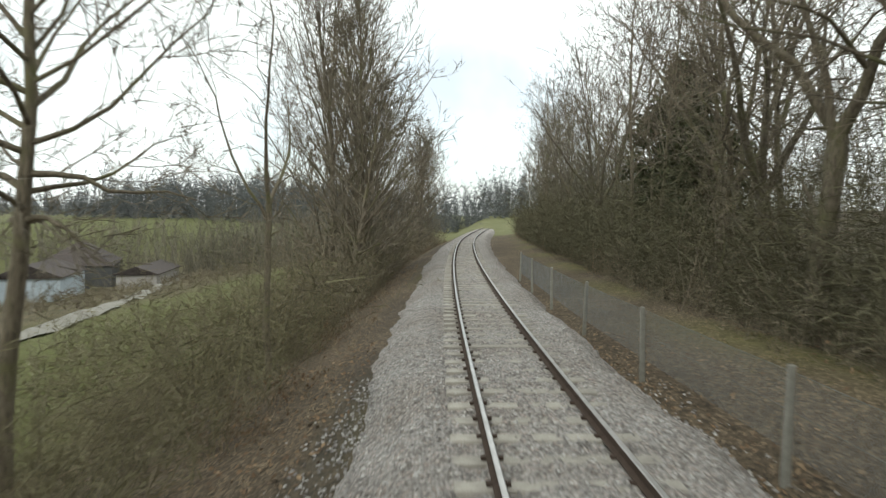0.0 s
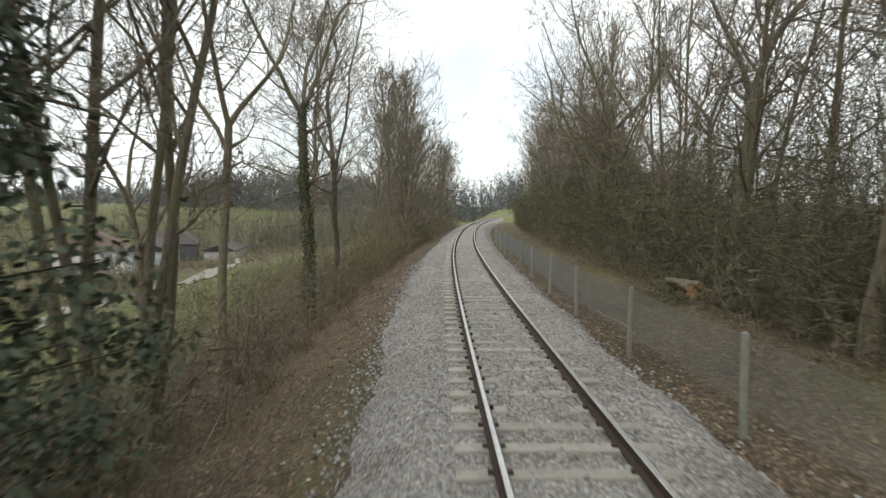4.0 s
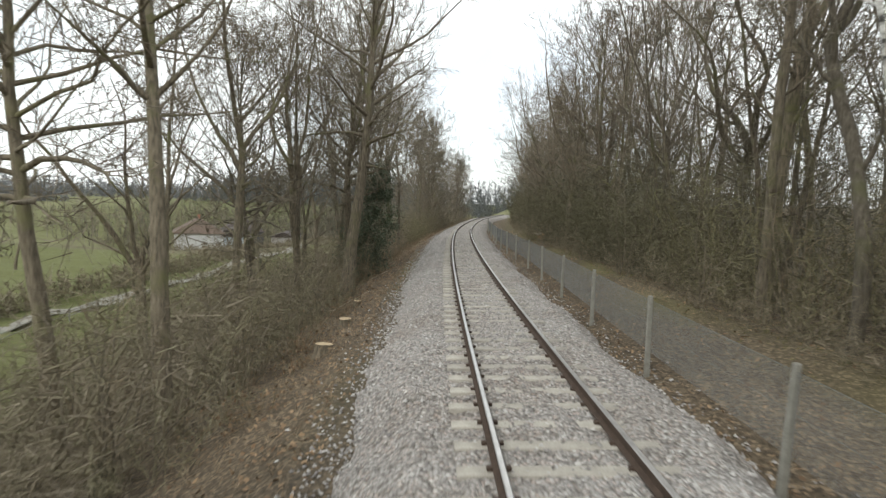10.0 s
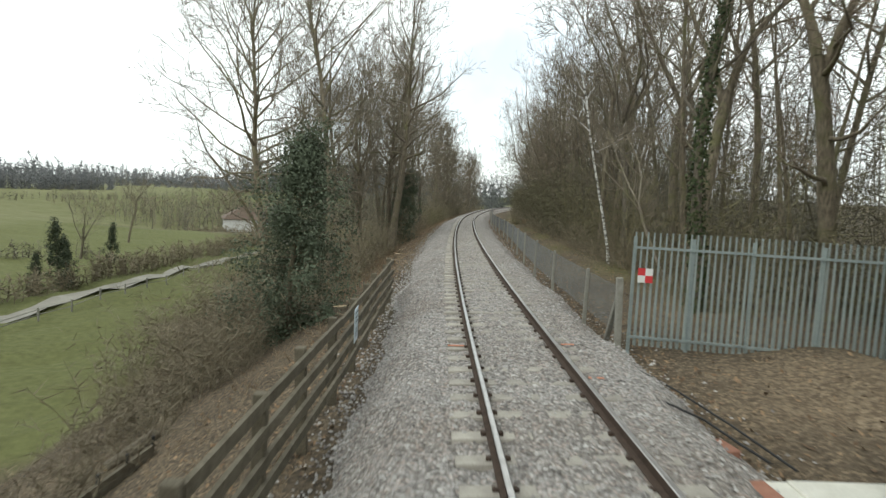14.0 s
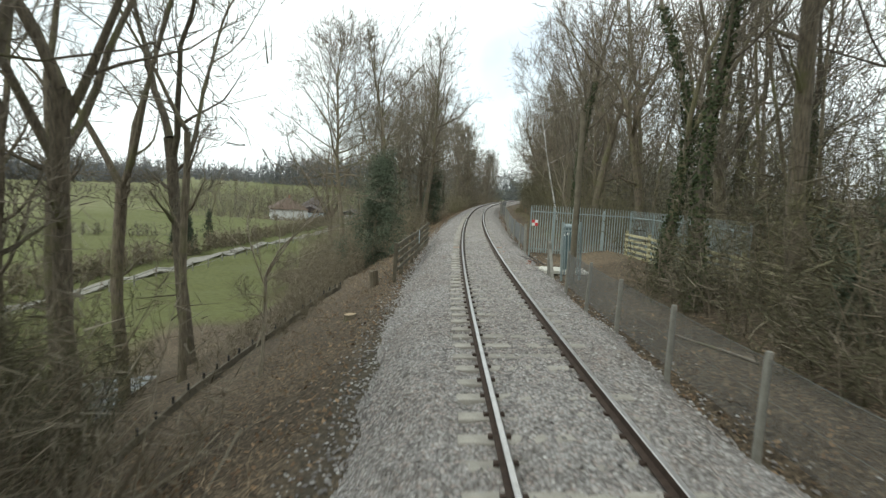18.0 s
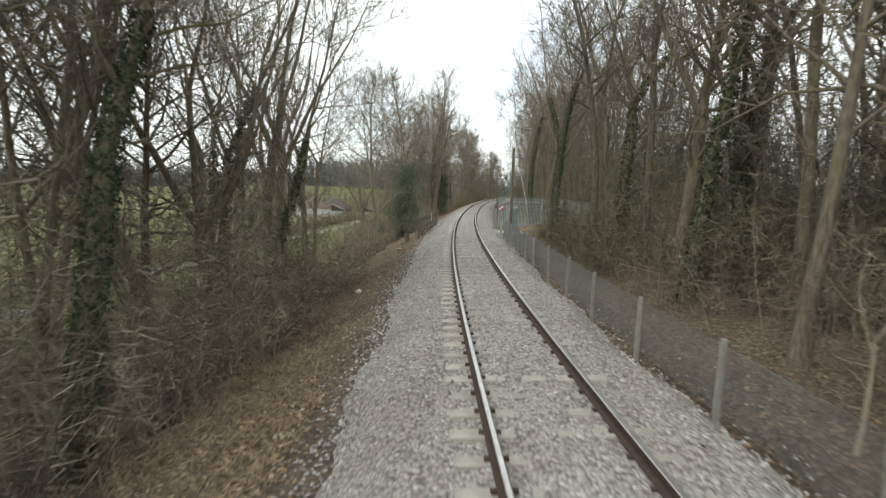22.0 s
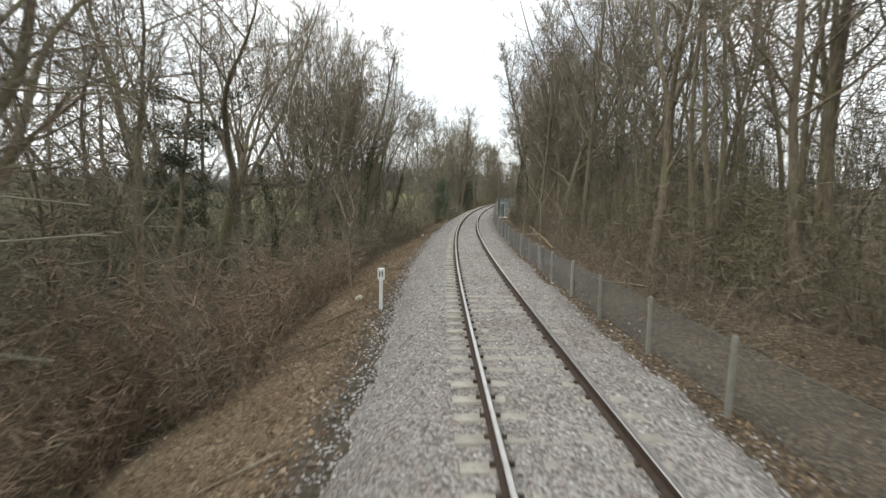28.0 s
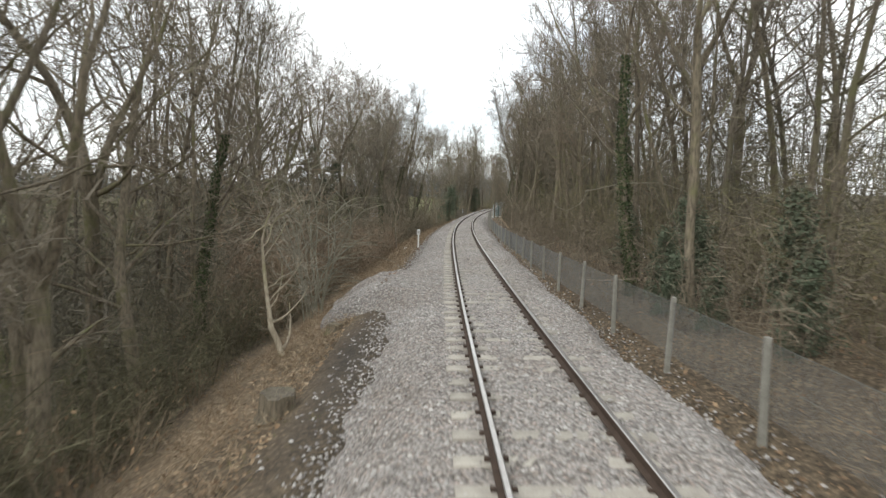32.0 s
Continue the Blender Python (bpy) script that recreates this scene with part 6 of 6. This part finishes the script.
for s, d, tilt in ((-69.35, 2.48, 0), (-61.15, 2.5, 0), (-117.8, 2.9, 0)):
    sp = thing("strut_post", "grey concrete straining post with a sloping strut", "post", frame_at(s, d, -1.0 if s > -100 else -1.14), group="straining posts")
    part("post", bevelled("post", POST_CONCRETE, 0.13, 0.13, (1.72 if s < -65 else 1.95) if s > -100 else 1.46, 0.014), sp)
    part("strut", bevelled("strut", POST_CONCRETE, 0.11, 0.10, 1.75 if s > -100 else 1.35, 0.012), sp, m=pose(0.02, -0.8 if s < -65 else 0.95, 0.3 if s > -100 else 0.12) @ pose(0, 0, 0, -34 if s < -65 else 34, 0, 0))
    if s < -100:
        part("strut", bevelled("strut", POST_CONCRETE, 0.11, 0.10, 1.6, 0.012), sp, m=pose(0.85, 0.2, 0.35) @ pose(0, 0, 0, 0, -38, 0))
        part("strut", bevelled("strut", POST_CONCRETE, 0.10, 0.10, 1.5, 0.012), sp, m=pose(0.12, 0.7, 0.3) @ pose(0, 0, 0, 36, 0, 0))
gate = thing("steel_gate", "narrow galvanised palisade gate at the compound's entrance", "gate", frame_at(-70.0, 2.8, -0.42))
gate_pale = bevelled("pale", GALV, 0.064, 0.02, 1.84, 0.004, lambda v: Vector((v.x * (0.45 if v.z > 1.7 else 1), v.y, v.z)))
for k in range(5):
    part("pale", gate_pale, gate, m=pose(0.1 + 0.115 * k, 0, 0.04))
for h in (0.2, 1.6):
    part("rail", bevelled("rail", GALV, 0.62, 0.04, 0.05, 0.005), gate, m=pose(0.33, 0.035, h))
for x in (0.0, 0.66):
    part("gatepost", bevelled("gatepost", GALV, 0.08, 0.08, 2.15, 0.008), gate, m=pose(x, 0.03, -0.2))
part("latch", bevelled("latch", GALV, 0.16, 0.04, 0.05, 0.005), gate, m=pose(0.58, -0.03, 0.95))
pole = thing("wooden_pole", "dark weathered wooden pole", "pole", frame_at(-70.8, 3.0, -0.9))
g = Geo()
g.tube([Vector((0, 0, z)) for z in (0, 2.2, 4.4, 6.2)], [0.115, 0.105, 0.098, 0.09], 12, True)
part("shaft", g.mesh("shaft", TIMBER, False), pole)
rf = thing("rail_fence", "pale yellowish new timber rail fence inside the compound", "fence")
RF = [(-63.0, 7.0), (-65.4, 7.3), (-67.8, 7.5), (-70.2, 7.7), (-72.6, 7.9), (-75.0, 8.1)]
for s, d in RF:
    part("post", bevelled("post", NEW_TIMBER, 0.11, 0.11, 1.75, 0.01), rf, m=frame_at(s, d + 0.08, -0.75))
for k in range(len(RF) - 1):
    for h in (0.0, 0.24, 0.48, 0.72, 0.96):
        p, q = spot(*RF[k], h - 0.2), spot(*RF[k + 1], h - 0.2)
        g = Geo()
        g.box(Matrix.Translation(p.lerp(q, 0.5)) @ (q - p).normalized().to_track_quat("X", "Z").to_matrix().to_4x4(), (q - p).length, 0.04, 0.11)
        part("rail", g.mesh("rail", NEW_TIMBER), rf)

# orange paint marks, cable, plank
for s, d, w in ((-62.7, -1.02, 0.34), (-62.55, 1.08, 0.24), (-64.6, 1.12, 0.34)):
    ob = tagged(new("paint_mark", bevelled("paint_mark", ORANGE_PAINT, w, 0.055, 0.012, 0.004)), "orange sprayed paint mark on a sleeper end", "paint mark", "paint marks")
    ob.matrix_world = frame_at(s, d, -0.152, random.uniform(-6, 6))
for pts in (((-64.6, 0.95), (-64.7, 1.45), (-65.3, 1.75), (-65.9, 2.15), (-66.6, 2.25), (-67.1, 2.35)), ((-62.6, 1.35), (-63.4, 1.9), (-64.6, 2.3), (-65.9, 2.5), (-67.2, 2.6))):
    g = Geo()
    g.tube([spot(s, d, -0.16 - 0.18 * max(0, d - 1.4)) for s, d in pts], [0.016] * len(pts), 6)
    tagged(new("cable", g.mesh("cable", CABLE, True)), "black signal cable lying across the ballast", "cable", "cables")
pl = new("fallen_board", bevelled("fallen_board", plain("pinkish_board", (0.34, 0.20, 0.15), (0.52, 0.34, 0.27), 6.0), 0.22, 1.5, 0.05, 0.008))
tagged(pl, "pinkish-brown board lying on the ballast shoulder", "board").matrix_world = frame_at(0.4, 2.08, -0.40, 6)

# distance marker
mk = thing("distance_marker", "white concrete marker post with a small dark-figured head", "marker", frame_at(-126.4, -3.08, -0.75))
part("shaft", bevelled("shaft", WHITE_PAINT, 0.10, 0.08, 0.9, 0.008), mk)
part("head", bevelled("head", WHITE_PAINT, 0.21, 0.07, 0.36, 0.03), mk, m=pose(0, 0, 0.86))
for x in (-0.035, 0.035):
    part("bar", bevelled("bar", BLACK_PAINT, 0.03, 0.006, 0.15, 0), mk, "dark bar", pose(x, -0.037, 0.97))


# stumps, stones, logs
def stump(s, d, rad, h, fresh=True):
    t = thing("tree_stump", "sawn tree stump with a pale fresh cut" if fresh else "old dark mossy tree stump", "stump", Matrix.Translation(on_land(s, d, 0.12)) @ pose(0, 0, 0, random.uniform(-6, 6), random.uniform(-6, 6), random.uniform(0, 360)), group="stumps")
    g = Geo()
    r = random.Random(int(s * 10))
    n = 12
    rings = [(0, 1.35), (0.12, 1.08), (h * 0.7, 1.0), (h, 0.98)]
    wob = [r.uniform(0.85, 1.15) for _ in range(n)]
    for z, k in rings:
        for i in range(n):
            a = 2 * math.pi * i / n
            g.v.append(Vector((math.cos(a), math.sin(a), 0)) * rad * k * wob[i] + Vector((0, 0, z + (0.06 * r.random() if not fresh and z == h else 0))))
    for j in range(3):
        for i in range(n):
            g.f.append((j * n + i, j * n + (i + 1) % n, (j + 1) * n + (i + 1) % n, (j + 1) * n + i))
    part("bole", g.mesh("bole", BARK, False), t)
    c = Geo()
    c.v = [v + Vector((0, 0, 0.003)) for v in g.v[3 * n:]]
    c.f = [tuple(range(n))]
    part("cut_face", c.mesh("cut_face", CUT_WOOD if fresh else BARK), t, "pale sawn face" if fresh else "weathered top")


for s, d, rad, h, fresh in ((-40.7, -4.3, 0.22, 0.38, True), (-37.4, -4.25, 0.19, 0.36, True), (-54.2, -4.6, 0.24, 0.42, True), (-33.2, -4.5, 0.15, 0.3, True), (-74.2, -4.1, 0.18, 0.25, True), (-68.2, -4.2, 0.17, 0.7, False), (-155.3, -4.1, 0.30, 0.5, False), (-148.8, -4.3, 0.22, 0.3, False), (-112, -4.4, 0.16, 0.2, False)):
    stump(s, d, rad, h, fresh)


def rough_stone(s, d, size, label):
    bm = bmesh.new()
    bmesh.ops.create_icosphere(bm, subdivisions=2, radius=size)
    for v in bm.verts:
        v.co *= 1 + 0.35 * noise.noise(v.co * 3 / size * 0.4 + Vector((s, d, 0)))
        v.co.z *= 0.75
    me = bpy.data.meshes.new("stone")
    bm.to_mesh(me)
    bm.free()
    me.materials.append(SLAB)
    ob = tagged(new("stone", me), label, "stone", "stones on the bank")
    ob.matrix_world = Matrix.Translation(on_land(s, d, -size * 0.3))


rough_stone(-88.0, -4.4, 0.14, "pale lump of stone on the leafy bank")
rough_stone(-122.2, -4.3, 0.17, "pale lump of stone on the leafy bank")


def log(points, r0, r1, mat, label, ends=True):
    t = thing("fallen_log", label, "log", group="cut and fallen wood")
    g = Geo()
    g.tube(points, taper(r0, r1, len(points) - 1), 8)
    part("bole", g.mesh("bole", mat, True), t)
    if ends:
        for p, q, rad in ((points[0], points[1], r0), (points[-1], points[-2], r1)):
            c = Geo()
            way = (p - q).normalized()
            m = Matrix.Translation(p + way * 0.004) @ way.to_track_quat("Z", "X").to_matrix().to_4x4()
            c.v = [m @ Vector((math.cos(2 * math.pi * i / 10) * rad, math.sin(2 * math.pi * i / 10) * rad, 0)) for i in range(10)]
            c.f = [tuple(range(10))]
            part("cut_face", c.mesh("cut_face", ALDER_CUT if "orange" in label else CUT_WOOD), t, "pale orange sawn end")


log([spot(-111.0, 3.3, 0.84), spot(-111.9, 3.46, 0.70), spot(-112.9, 3.30, 0.66), spot(-113.7, 3.42, 0.62), spot(-114.3, 3.42, 0.56), spot(-114.9, 3.60, 0.42), spot(-115.6, 3.60, 0.28), spot(-116.1, 3.72, 0.16)], 0.035, 0.05, TORN_WOOD, "fallen branch with torn yellow-brown wood lying on the wire fence")
log([spot(-111.6, 3.1, 0.44), spot(-112.6, 3.24, 0.52), spot(-113.2, 3.3, 0.55), spot(-113.8, 3.4, 0.62)], 0.02, 0.035, BARK_PALE, "thin fallen branch on the wire fence", False)
log([spot(-73.2, 5.0, 0.1), spot(-74.5, 5.5, 0.16), spot(-75.8, 6.4, 0.12), spot(-76.6, 7.2, -0.5)], 0.045, 0.03, BARK_PALE, "pale fallen branch caught in the undergrowth", False)
log([spot(-72.8, 5.2, -0.1), spot(-74.3, 5.4, -0.05), spot(-76.0, 5.8, -0.2), spot(-77.0, 6.0, -0.6)], 0.04, 0.025, BARK_PALE, "pale fallen branch caught in the undergrowth", False)
log([on_land(-61.2, -7.3, -0.12), on_land(-62.1, -7.9, -0.1)], 0.13, 0.12, BARK, "short cut log lying on the slope")
for k in range(7):
    s, d = -5.6 + random.uniform(-0.9, 0.9), 7.0 + random.uniform(-0.7, 0.6)
    a = random.uniform(0, 3.1)
    v = Vector((math.cos(a), math.sin(a), 0.03)) * random.uniform(0.4, 0.8)
    p = on_land(s, d, 0.0) + Vector((0, 0, 0.1 + 0.07 * k))
    log([p - v, p, p + v], random.uniform(0.10, 0.19), random.uniform(0.09, 0.17), BARK, "cut log with an orange sawn end on a brush pile")
sprays("brush_pile", "heap of cut brushwood over sawn logs", "brush", SPRAY_OLIVE, 151, *spread_out(152, 130, -7.4, -4.2, 5.2, 8.4, 0.4, 1.2), 26, 0.5, 0.010, lean=1.2, stem=0.014)
butt = [spot(-5.0, 7.72, -0.3), spot(-4.2, 8.3, -0.34), spot(-3.2, 9.1, -0.42)]
log(butt, 0.2, 0.17, BARK, "thick felled log with an orange sawn end on brush")
log([on_land(-5.4, 7.2, 0.2), spot(-5.35, 7.22, 0.3), spot(-5.4, 7.16, 0.85)], 0.03, 0.025, BARK_PALE, "thin broken stem standing in the brush pile", False)
log([spot(-8.55, 2.98, -0.2), spot(-9.1, 3.08, -0.26), spot(-9.6, 3.12, -0.23), spot(-10.2, 3.26, -0.27), spot(-10.9, 3.3, -0.36)], 0.024, 0.012, BARK_PALE, "thin pale branch lying at the foot of the fence", False)
for k in range(26):
    s = random.uniform(-165, 10)
    side = random.choice((-1, 1))
    d = random.uniform(3.6, 6.8) if side > 0 else random.uniform(-6.5, -4.2)
    if compound(s, d) or (side < 0 and -72 < s < -56):
        continue
    a, ln = random.uniform(0, 6.28), random.uniform(0.6, 1.6)
    v = Vector((math.cos(a), math.sin(a), 0)) * ln
    p = on_land(s, d, -0.06)
    pts = []
    for u in (-1, -0.3, 0.4, 1):
        q = p + v * u + Vector((random.uniform(-0.1, 0.1), random.uniform(-0.1, 0.1), 0))
        h, _, _ = land([q.x], [q.y])
        q.z = float(h[0]) + 0.05
        pts.append(q)
    log(pts, 0.03, 0.012, random.choice((BARK_PALE, BARK)), "fallen bare branch on the leaf litter", False)

# low boarding along the slope
rv = thing("slope_boarding", "low dark boarding held by short stakes on the bank", "boarding")
RV = [(-62.6, -6.7), (-65.5, -7.1), (-69.0, -7.5), (-73.0, -7.8), (-77.0, -7.6), (-80.0, -7.7)]
for a, b in zip(RV[:-1], RV[1:]):
    p, q = on_land(*a, 0.08), on_land(*b, 0.08)
    g = Geo()
    g.box(Matrix.Translation(p.lerp(q, 0.5)) @ (q - p).normalized().to_track_quat("X", "Z").to_matrix().to_4x4(), (q - p).length, 0.06, 0.3)
    part("board", g.mesh("board", TIMBER), rv)
    for u in (0.0, 0.25, 0.5, 0.75):
        part("stake", bevelled("stake", BLACK_PAINT, 0.05, 0.05, 0.62, 0.006), rv, m=Matrix.Translation(p.lerp(q, u) + Vector((0, 0, -0.15))) @ pose(0, 0, 0, 0, 0, random.uniform(0, 90)))

# stream at the foot of the bank
rr = random.Random(5)
bm = bmesh.new()
ring = []
for k in range(28):
    a = 2 * math.pi * k / 28
    p = spot(-71.4 + 3.6 * math.cos(a) * rr.uniform(0.85, 1.1), -13.6 + 2.6 * math.sin(a) * rr.uniform(0.85, 1.1), -5.72)
    ring.append(bm.verts.new(p))
bm.faces.new(ring)
me = bpy.data.meshes.new("stream")
bm.to_mesh(me)
bm.free()
me.materials.append(WATER)
tagged(new("stream", me), "still grey water at the foot of the embankment", "water", kind="structure")

# ---- the valley: lane, hedges, houses, far trees ----
V = []
lane_s = np.arange(-238, 118, 2.0)
for s in lane_s:
    dd = float(np.interp(s, (5, 22, 42, 60, 90, 118), (-28, -30, -31.5, -37, -50, -62)))
    wide = float(np.interp(s, (0, 24, 50), (0.7, 0.85, 1.3)))
    V.append([tuple(on_land(s, dd + k * wide, -0.14)) for k in (-1, -0.5, 0, 0.5, 1)])
V = np.array(V)
tagged(new("lane", sheet("lane", V, V.shape[0], 5, LANE)), "pale gravel lane across the valley floor", "lane", kind="structure")
wf = thing("white_rail_fence", "low pale rail fence along the lane", "fence")
ws = [-66 + 3.0 * i for i in range(34)]
for s in ws:
    part("post", bevelled("post", POST_CONCRETE, 0.08, 0.08, 0.85, 0), wf, m=Matrix.Translation(on_land(s, -25.9 - 0.05 * max(0, s - 5), 0)))
for h in (0.4, 0.72):
    g = Geo()
    g.tube([on_land(s, -25.9 - 0.05 * max(0, s - 5), -h) for s in ws], [0.03] * len(ws), 4)
    part("rail", g.mesh("rail", POST_CONCRETE), wf)


def hedge(name, label, s, d, n, h, seed, mat):
    r = np.random.default_rng(seed)
    u = r.random(n)
    ss = np.interp(u, np.linspace(0, 1, len(s)), s) + r.normal(0, 0.3, n)
    dd = np.interp(u, np.linspace(0, 1, len(d)), d) + r.normal(0, 0.45, n)
    return sprays(name, label, "hedge", mat, seed + 1, ss, dd, h * r.uniform(0.7, 1.15, n), 24, 0.8 * h / 2, 0.03, lean=0.2, stem=0.03)


hedge("hedge", "brown clipped hedge beside the lane", (-112, -60, -30, 0, 30), (-31.5, -31.5, -31, -31.5, -33), 950, 2.1, 51, SPRAY_BROWN)
hedge("hedge", "dark field hedge on the hillside", (-60, 20, 120), (-120, -122, -128), 420, 2.2, 53, SPRAY_GREY)
hedge("hedge", "dark field hedge on the hillside", (-140, 0, 149), (-215, -220, -230), 380, 2.6, 55, SPRAY_GREY)
hedge("hedge", "dark hedge between fields", (-12, -40, -70), (-40, -75, -118), 260, 1.8, 57, SPRAY_GREY)
# far trees use the greys with the haze painted in
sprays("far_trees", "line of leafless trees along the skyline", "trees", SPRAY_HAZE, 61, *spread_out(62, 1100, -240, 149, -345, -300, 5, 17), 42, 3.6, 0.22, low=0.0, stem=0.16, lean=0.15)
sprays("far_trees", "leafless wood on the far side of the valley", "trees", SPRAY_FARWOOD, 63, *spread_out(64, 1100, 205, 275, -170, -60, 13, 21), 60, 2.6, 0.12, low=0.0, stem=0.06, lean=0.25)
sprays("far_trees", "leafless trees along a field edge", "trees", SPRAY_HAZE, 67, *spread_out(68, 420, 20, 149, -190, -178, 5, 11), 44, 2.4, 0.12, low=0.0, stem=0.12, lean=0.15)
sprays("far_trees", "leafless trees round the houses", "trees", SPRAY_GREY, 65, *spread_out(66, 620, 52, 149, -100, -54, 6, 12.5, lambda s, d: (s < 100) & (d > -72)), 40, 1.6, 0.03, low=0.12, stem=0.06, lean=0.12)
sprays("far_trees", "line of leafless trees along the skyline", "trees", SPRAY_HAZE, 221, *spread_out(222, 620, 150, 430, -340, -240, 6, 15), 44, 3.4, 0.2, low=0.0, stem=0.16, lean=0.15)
sprays("undergrowth", "brown scrub and hedges round the farm yard", "undergrowth", SPRAY_BROWN, 223, *spread_out(224, 420, 34, 110, -58, -38, 0.8, 2.0), 34, 1.1, 0.03, lean=0.4, stem=0.02)
for s, d, k in ((-28.8, -31.8, 0.62), (-27.0, -32.6, 0.45), (-30.2, -33, 0.4), (-14, -37.2, 0.5)):
    stand(CONIFER, s, d, k)
for s, d, k in ((-15, -40, 0.5), (2, -46, 0.6), (-40, -60, 0.55), (16, -34.5, 0.45)):
    stand(OAKS[int(abs(s)) % 4], s, d, k)


def house(s, d, turn, wide, deep, eaves, ridge, wall, roof, label, windows, hipped=0.0, name="house"):
    base = on_land(s, d, 0.2)
    t = thing(name, label, name, Matrix.Translation(base) @ pose(0, 0, 0, 0, 0, heading(s) + turn))
    part("wall", bevelled("wall", wall, wide, deep, eaves + 0.2, 0.02), t)
    g = Geo()
    o, e = 0.35, wide / 2
    g.v = [Vector(v) for v in ((-e - o, -deep / 2 - o, eaves), (e + o, -deep / 2 - o, eaves), (e + o, deep / 2 + o, eaves), (-e - o, deep / 2 + o, eaves), (-e - o + hipped, 0, ridge), (e + o - hipped, 0, ridge),
                               (-e - o, -deep / 2 - o, eaves + 0.16), (e + o, -deep / 2 - o, eaves + 0.16), (e + o, deep / 2 + o, eaves + 0.16), (-e - o, deep / 2 + o, eaves + 0.16), (-e - o + hipped, 0, ridge + 0.16), (e + o - hipped, 0, ridge + 0.16))]
    g.f = [(0, 4, 5, 1), (2, 5, 4, 3), (6, 7, 11, 10), (8, 9, 10, 11), (0, 1, 7, 6), (2, 3, 9, 8), (1, 2, 8, 11, 7), (3, 0, 6, 10, 9), (0, 3, 4), (1, 5, 2)]
    rf_ = part("roof", g.mesh("roof", roof), t)
    if name == "house":
        part("chimney", bevelled("chimney", BRICK, 0.6, 0.5, 1.3, 0.03), rf_, m=pose(wide * 0.22, 0, ridge - 0.4))
    for x, z, w, h in windows:
        wn_ = part("window", bevelled("window", WHITE_PAINT, w + 0.14, 0.06, h + 0.14, 0.01), t, "white-framed window", pose(x, -deep / 2 - 0.02, z))
        n = max(1, round(w / 0.6))
        for i in range(n):
            part("pane", bevelled("pane", GLASS_DARK, w / n - 0.06, 0.02, h - 0.02, 0), wn_, m=pose((i + 0.5) * w / n - w / 2, -0.03, 0.08))
    return t


house(63, -61.5, -58, 11.5, 9.5, 4.9, 8.0, RENDER, ROOF_BROWN, "white rendered house with a brown hipped roof and glazed ground floor", ((-3.6, 0.5, 3.4, 1.9), (1.8, 0.5, 3.6, 1.9), (-3.4, 3.2, 2.4, 1.2), (2.2, 3.2, 1.8, 1.2)), 3.4)
house(80, -63.5, -66, 13, 8, 4.2, 6.0, CLAD, ROOF, "pale blue clad farm building with a dark roof", ((-3.5, 0.3, 1.0, 2.0), (1.0, 0.8, 1.6, 1.2)), 0.0, "barn")
house(97, -71, -60, 15, 11, 4.6, 8.4, plain("dark_barn_boards", (0.06, 0.06, 0.06), (0.12, 0.12, 0.115), 1.0), ROOF, "dark barn with a low-pitched roof", ((0, 0.4, 3.0, 2.4),), 4.5, "barn")
house(94, -56, -72, 15, 6, 2.6, 3.8, plain("grey_block_wall", (0.30, 0.28, 0.26), (0.42, 0.40, 0.37), 1.0), ROOF, "long grey block outbuilding with small windows", ((-4, 0.8, 1.2, 1.0), (0, 0.8, 1.2, 1.0), (4, 0.8, 1.2, 1.0)), 0.0, "barn")

# the patterns from which the standing trees and shrubs were copied
for ob in [o for o in bpy.data.objects if o.parent is None and o.matrix_basis.translation.z < -390]:
    for o in (*ob.children_recursive, ob):
        bpy.data.objects.remove(o)
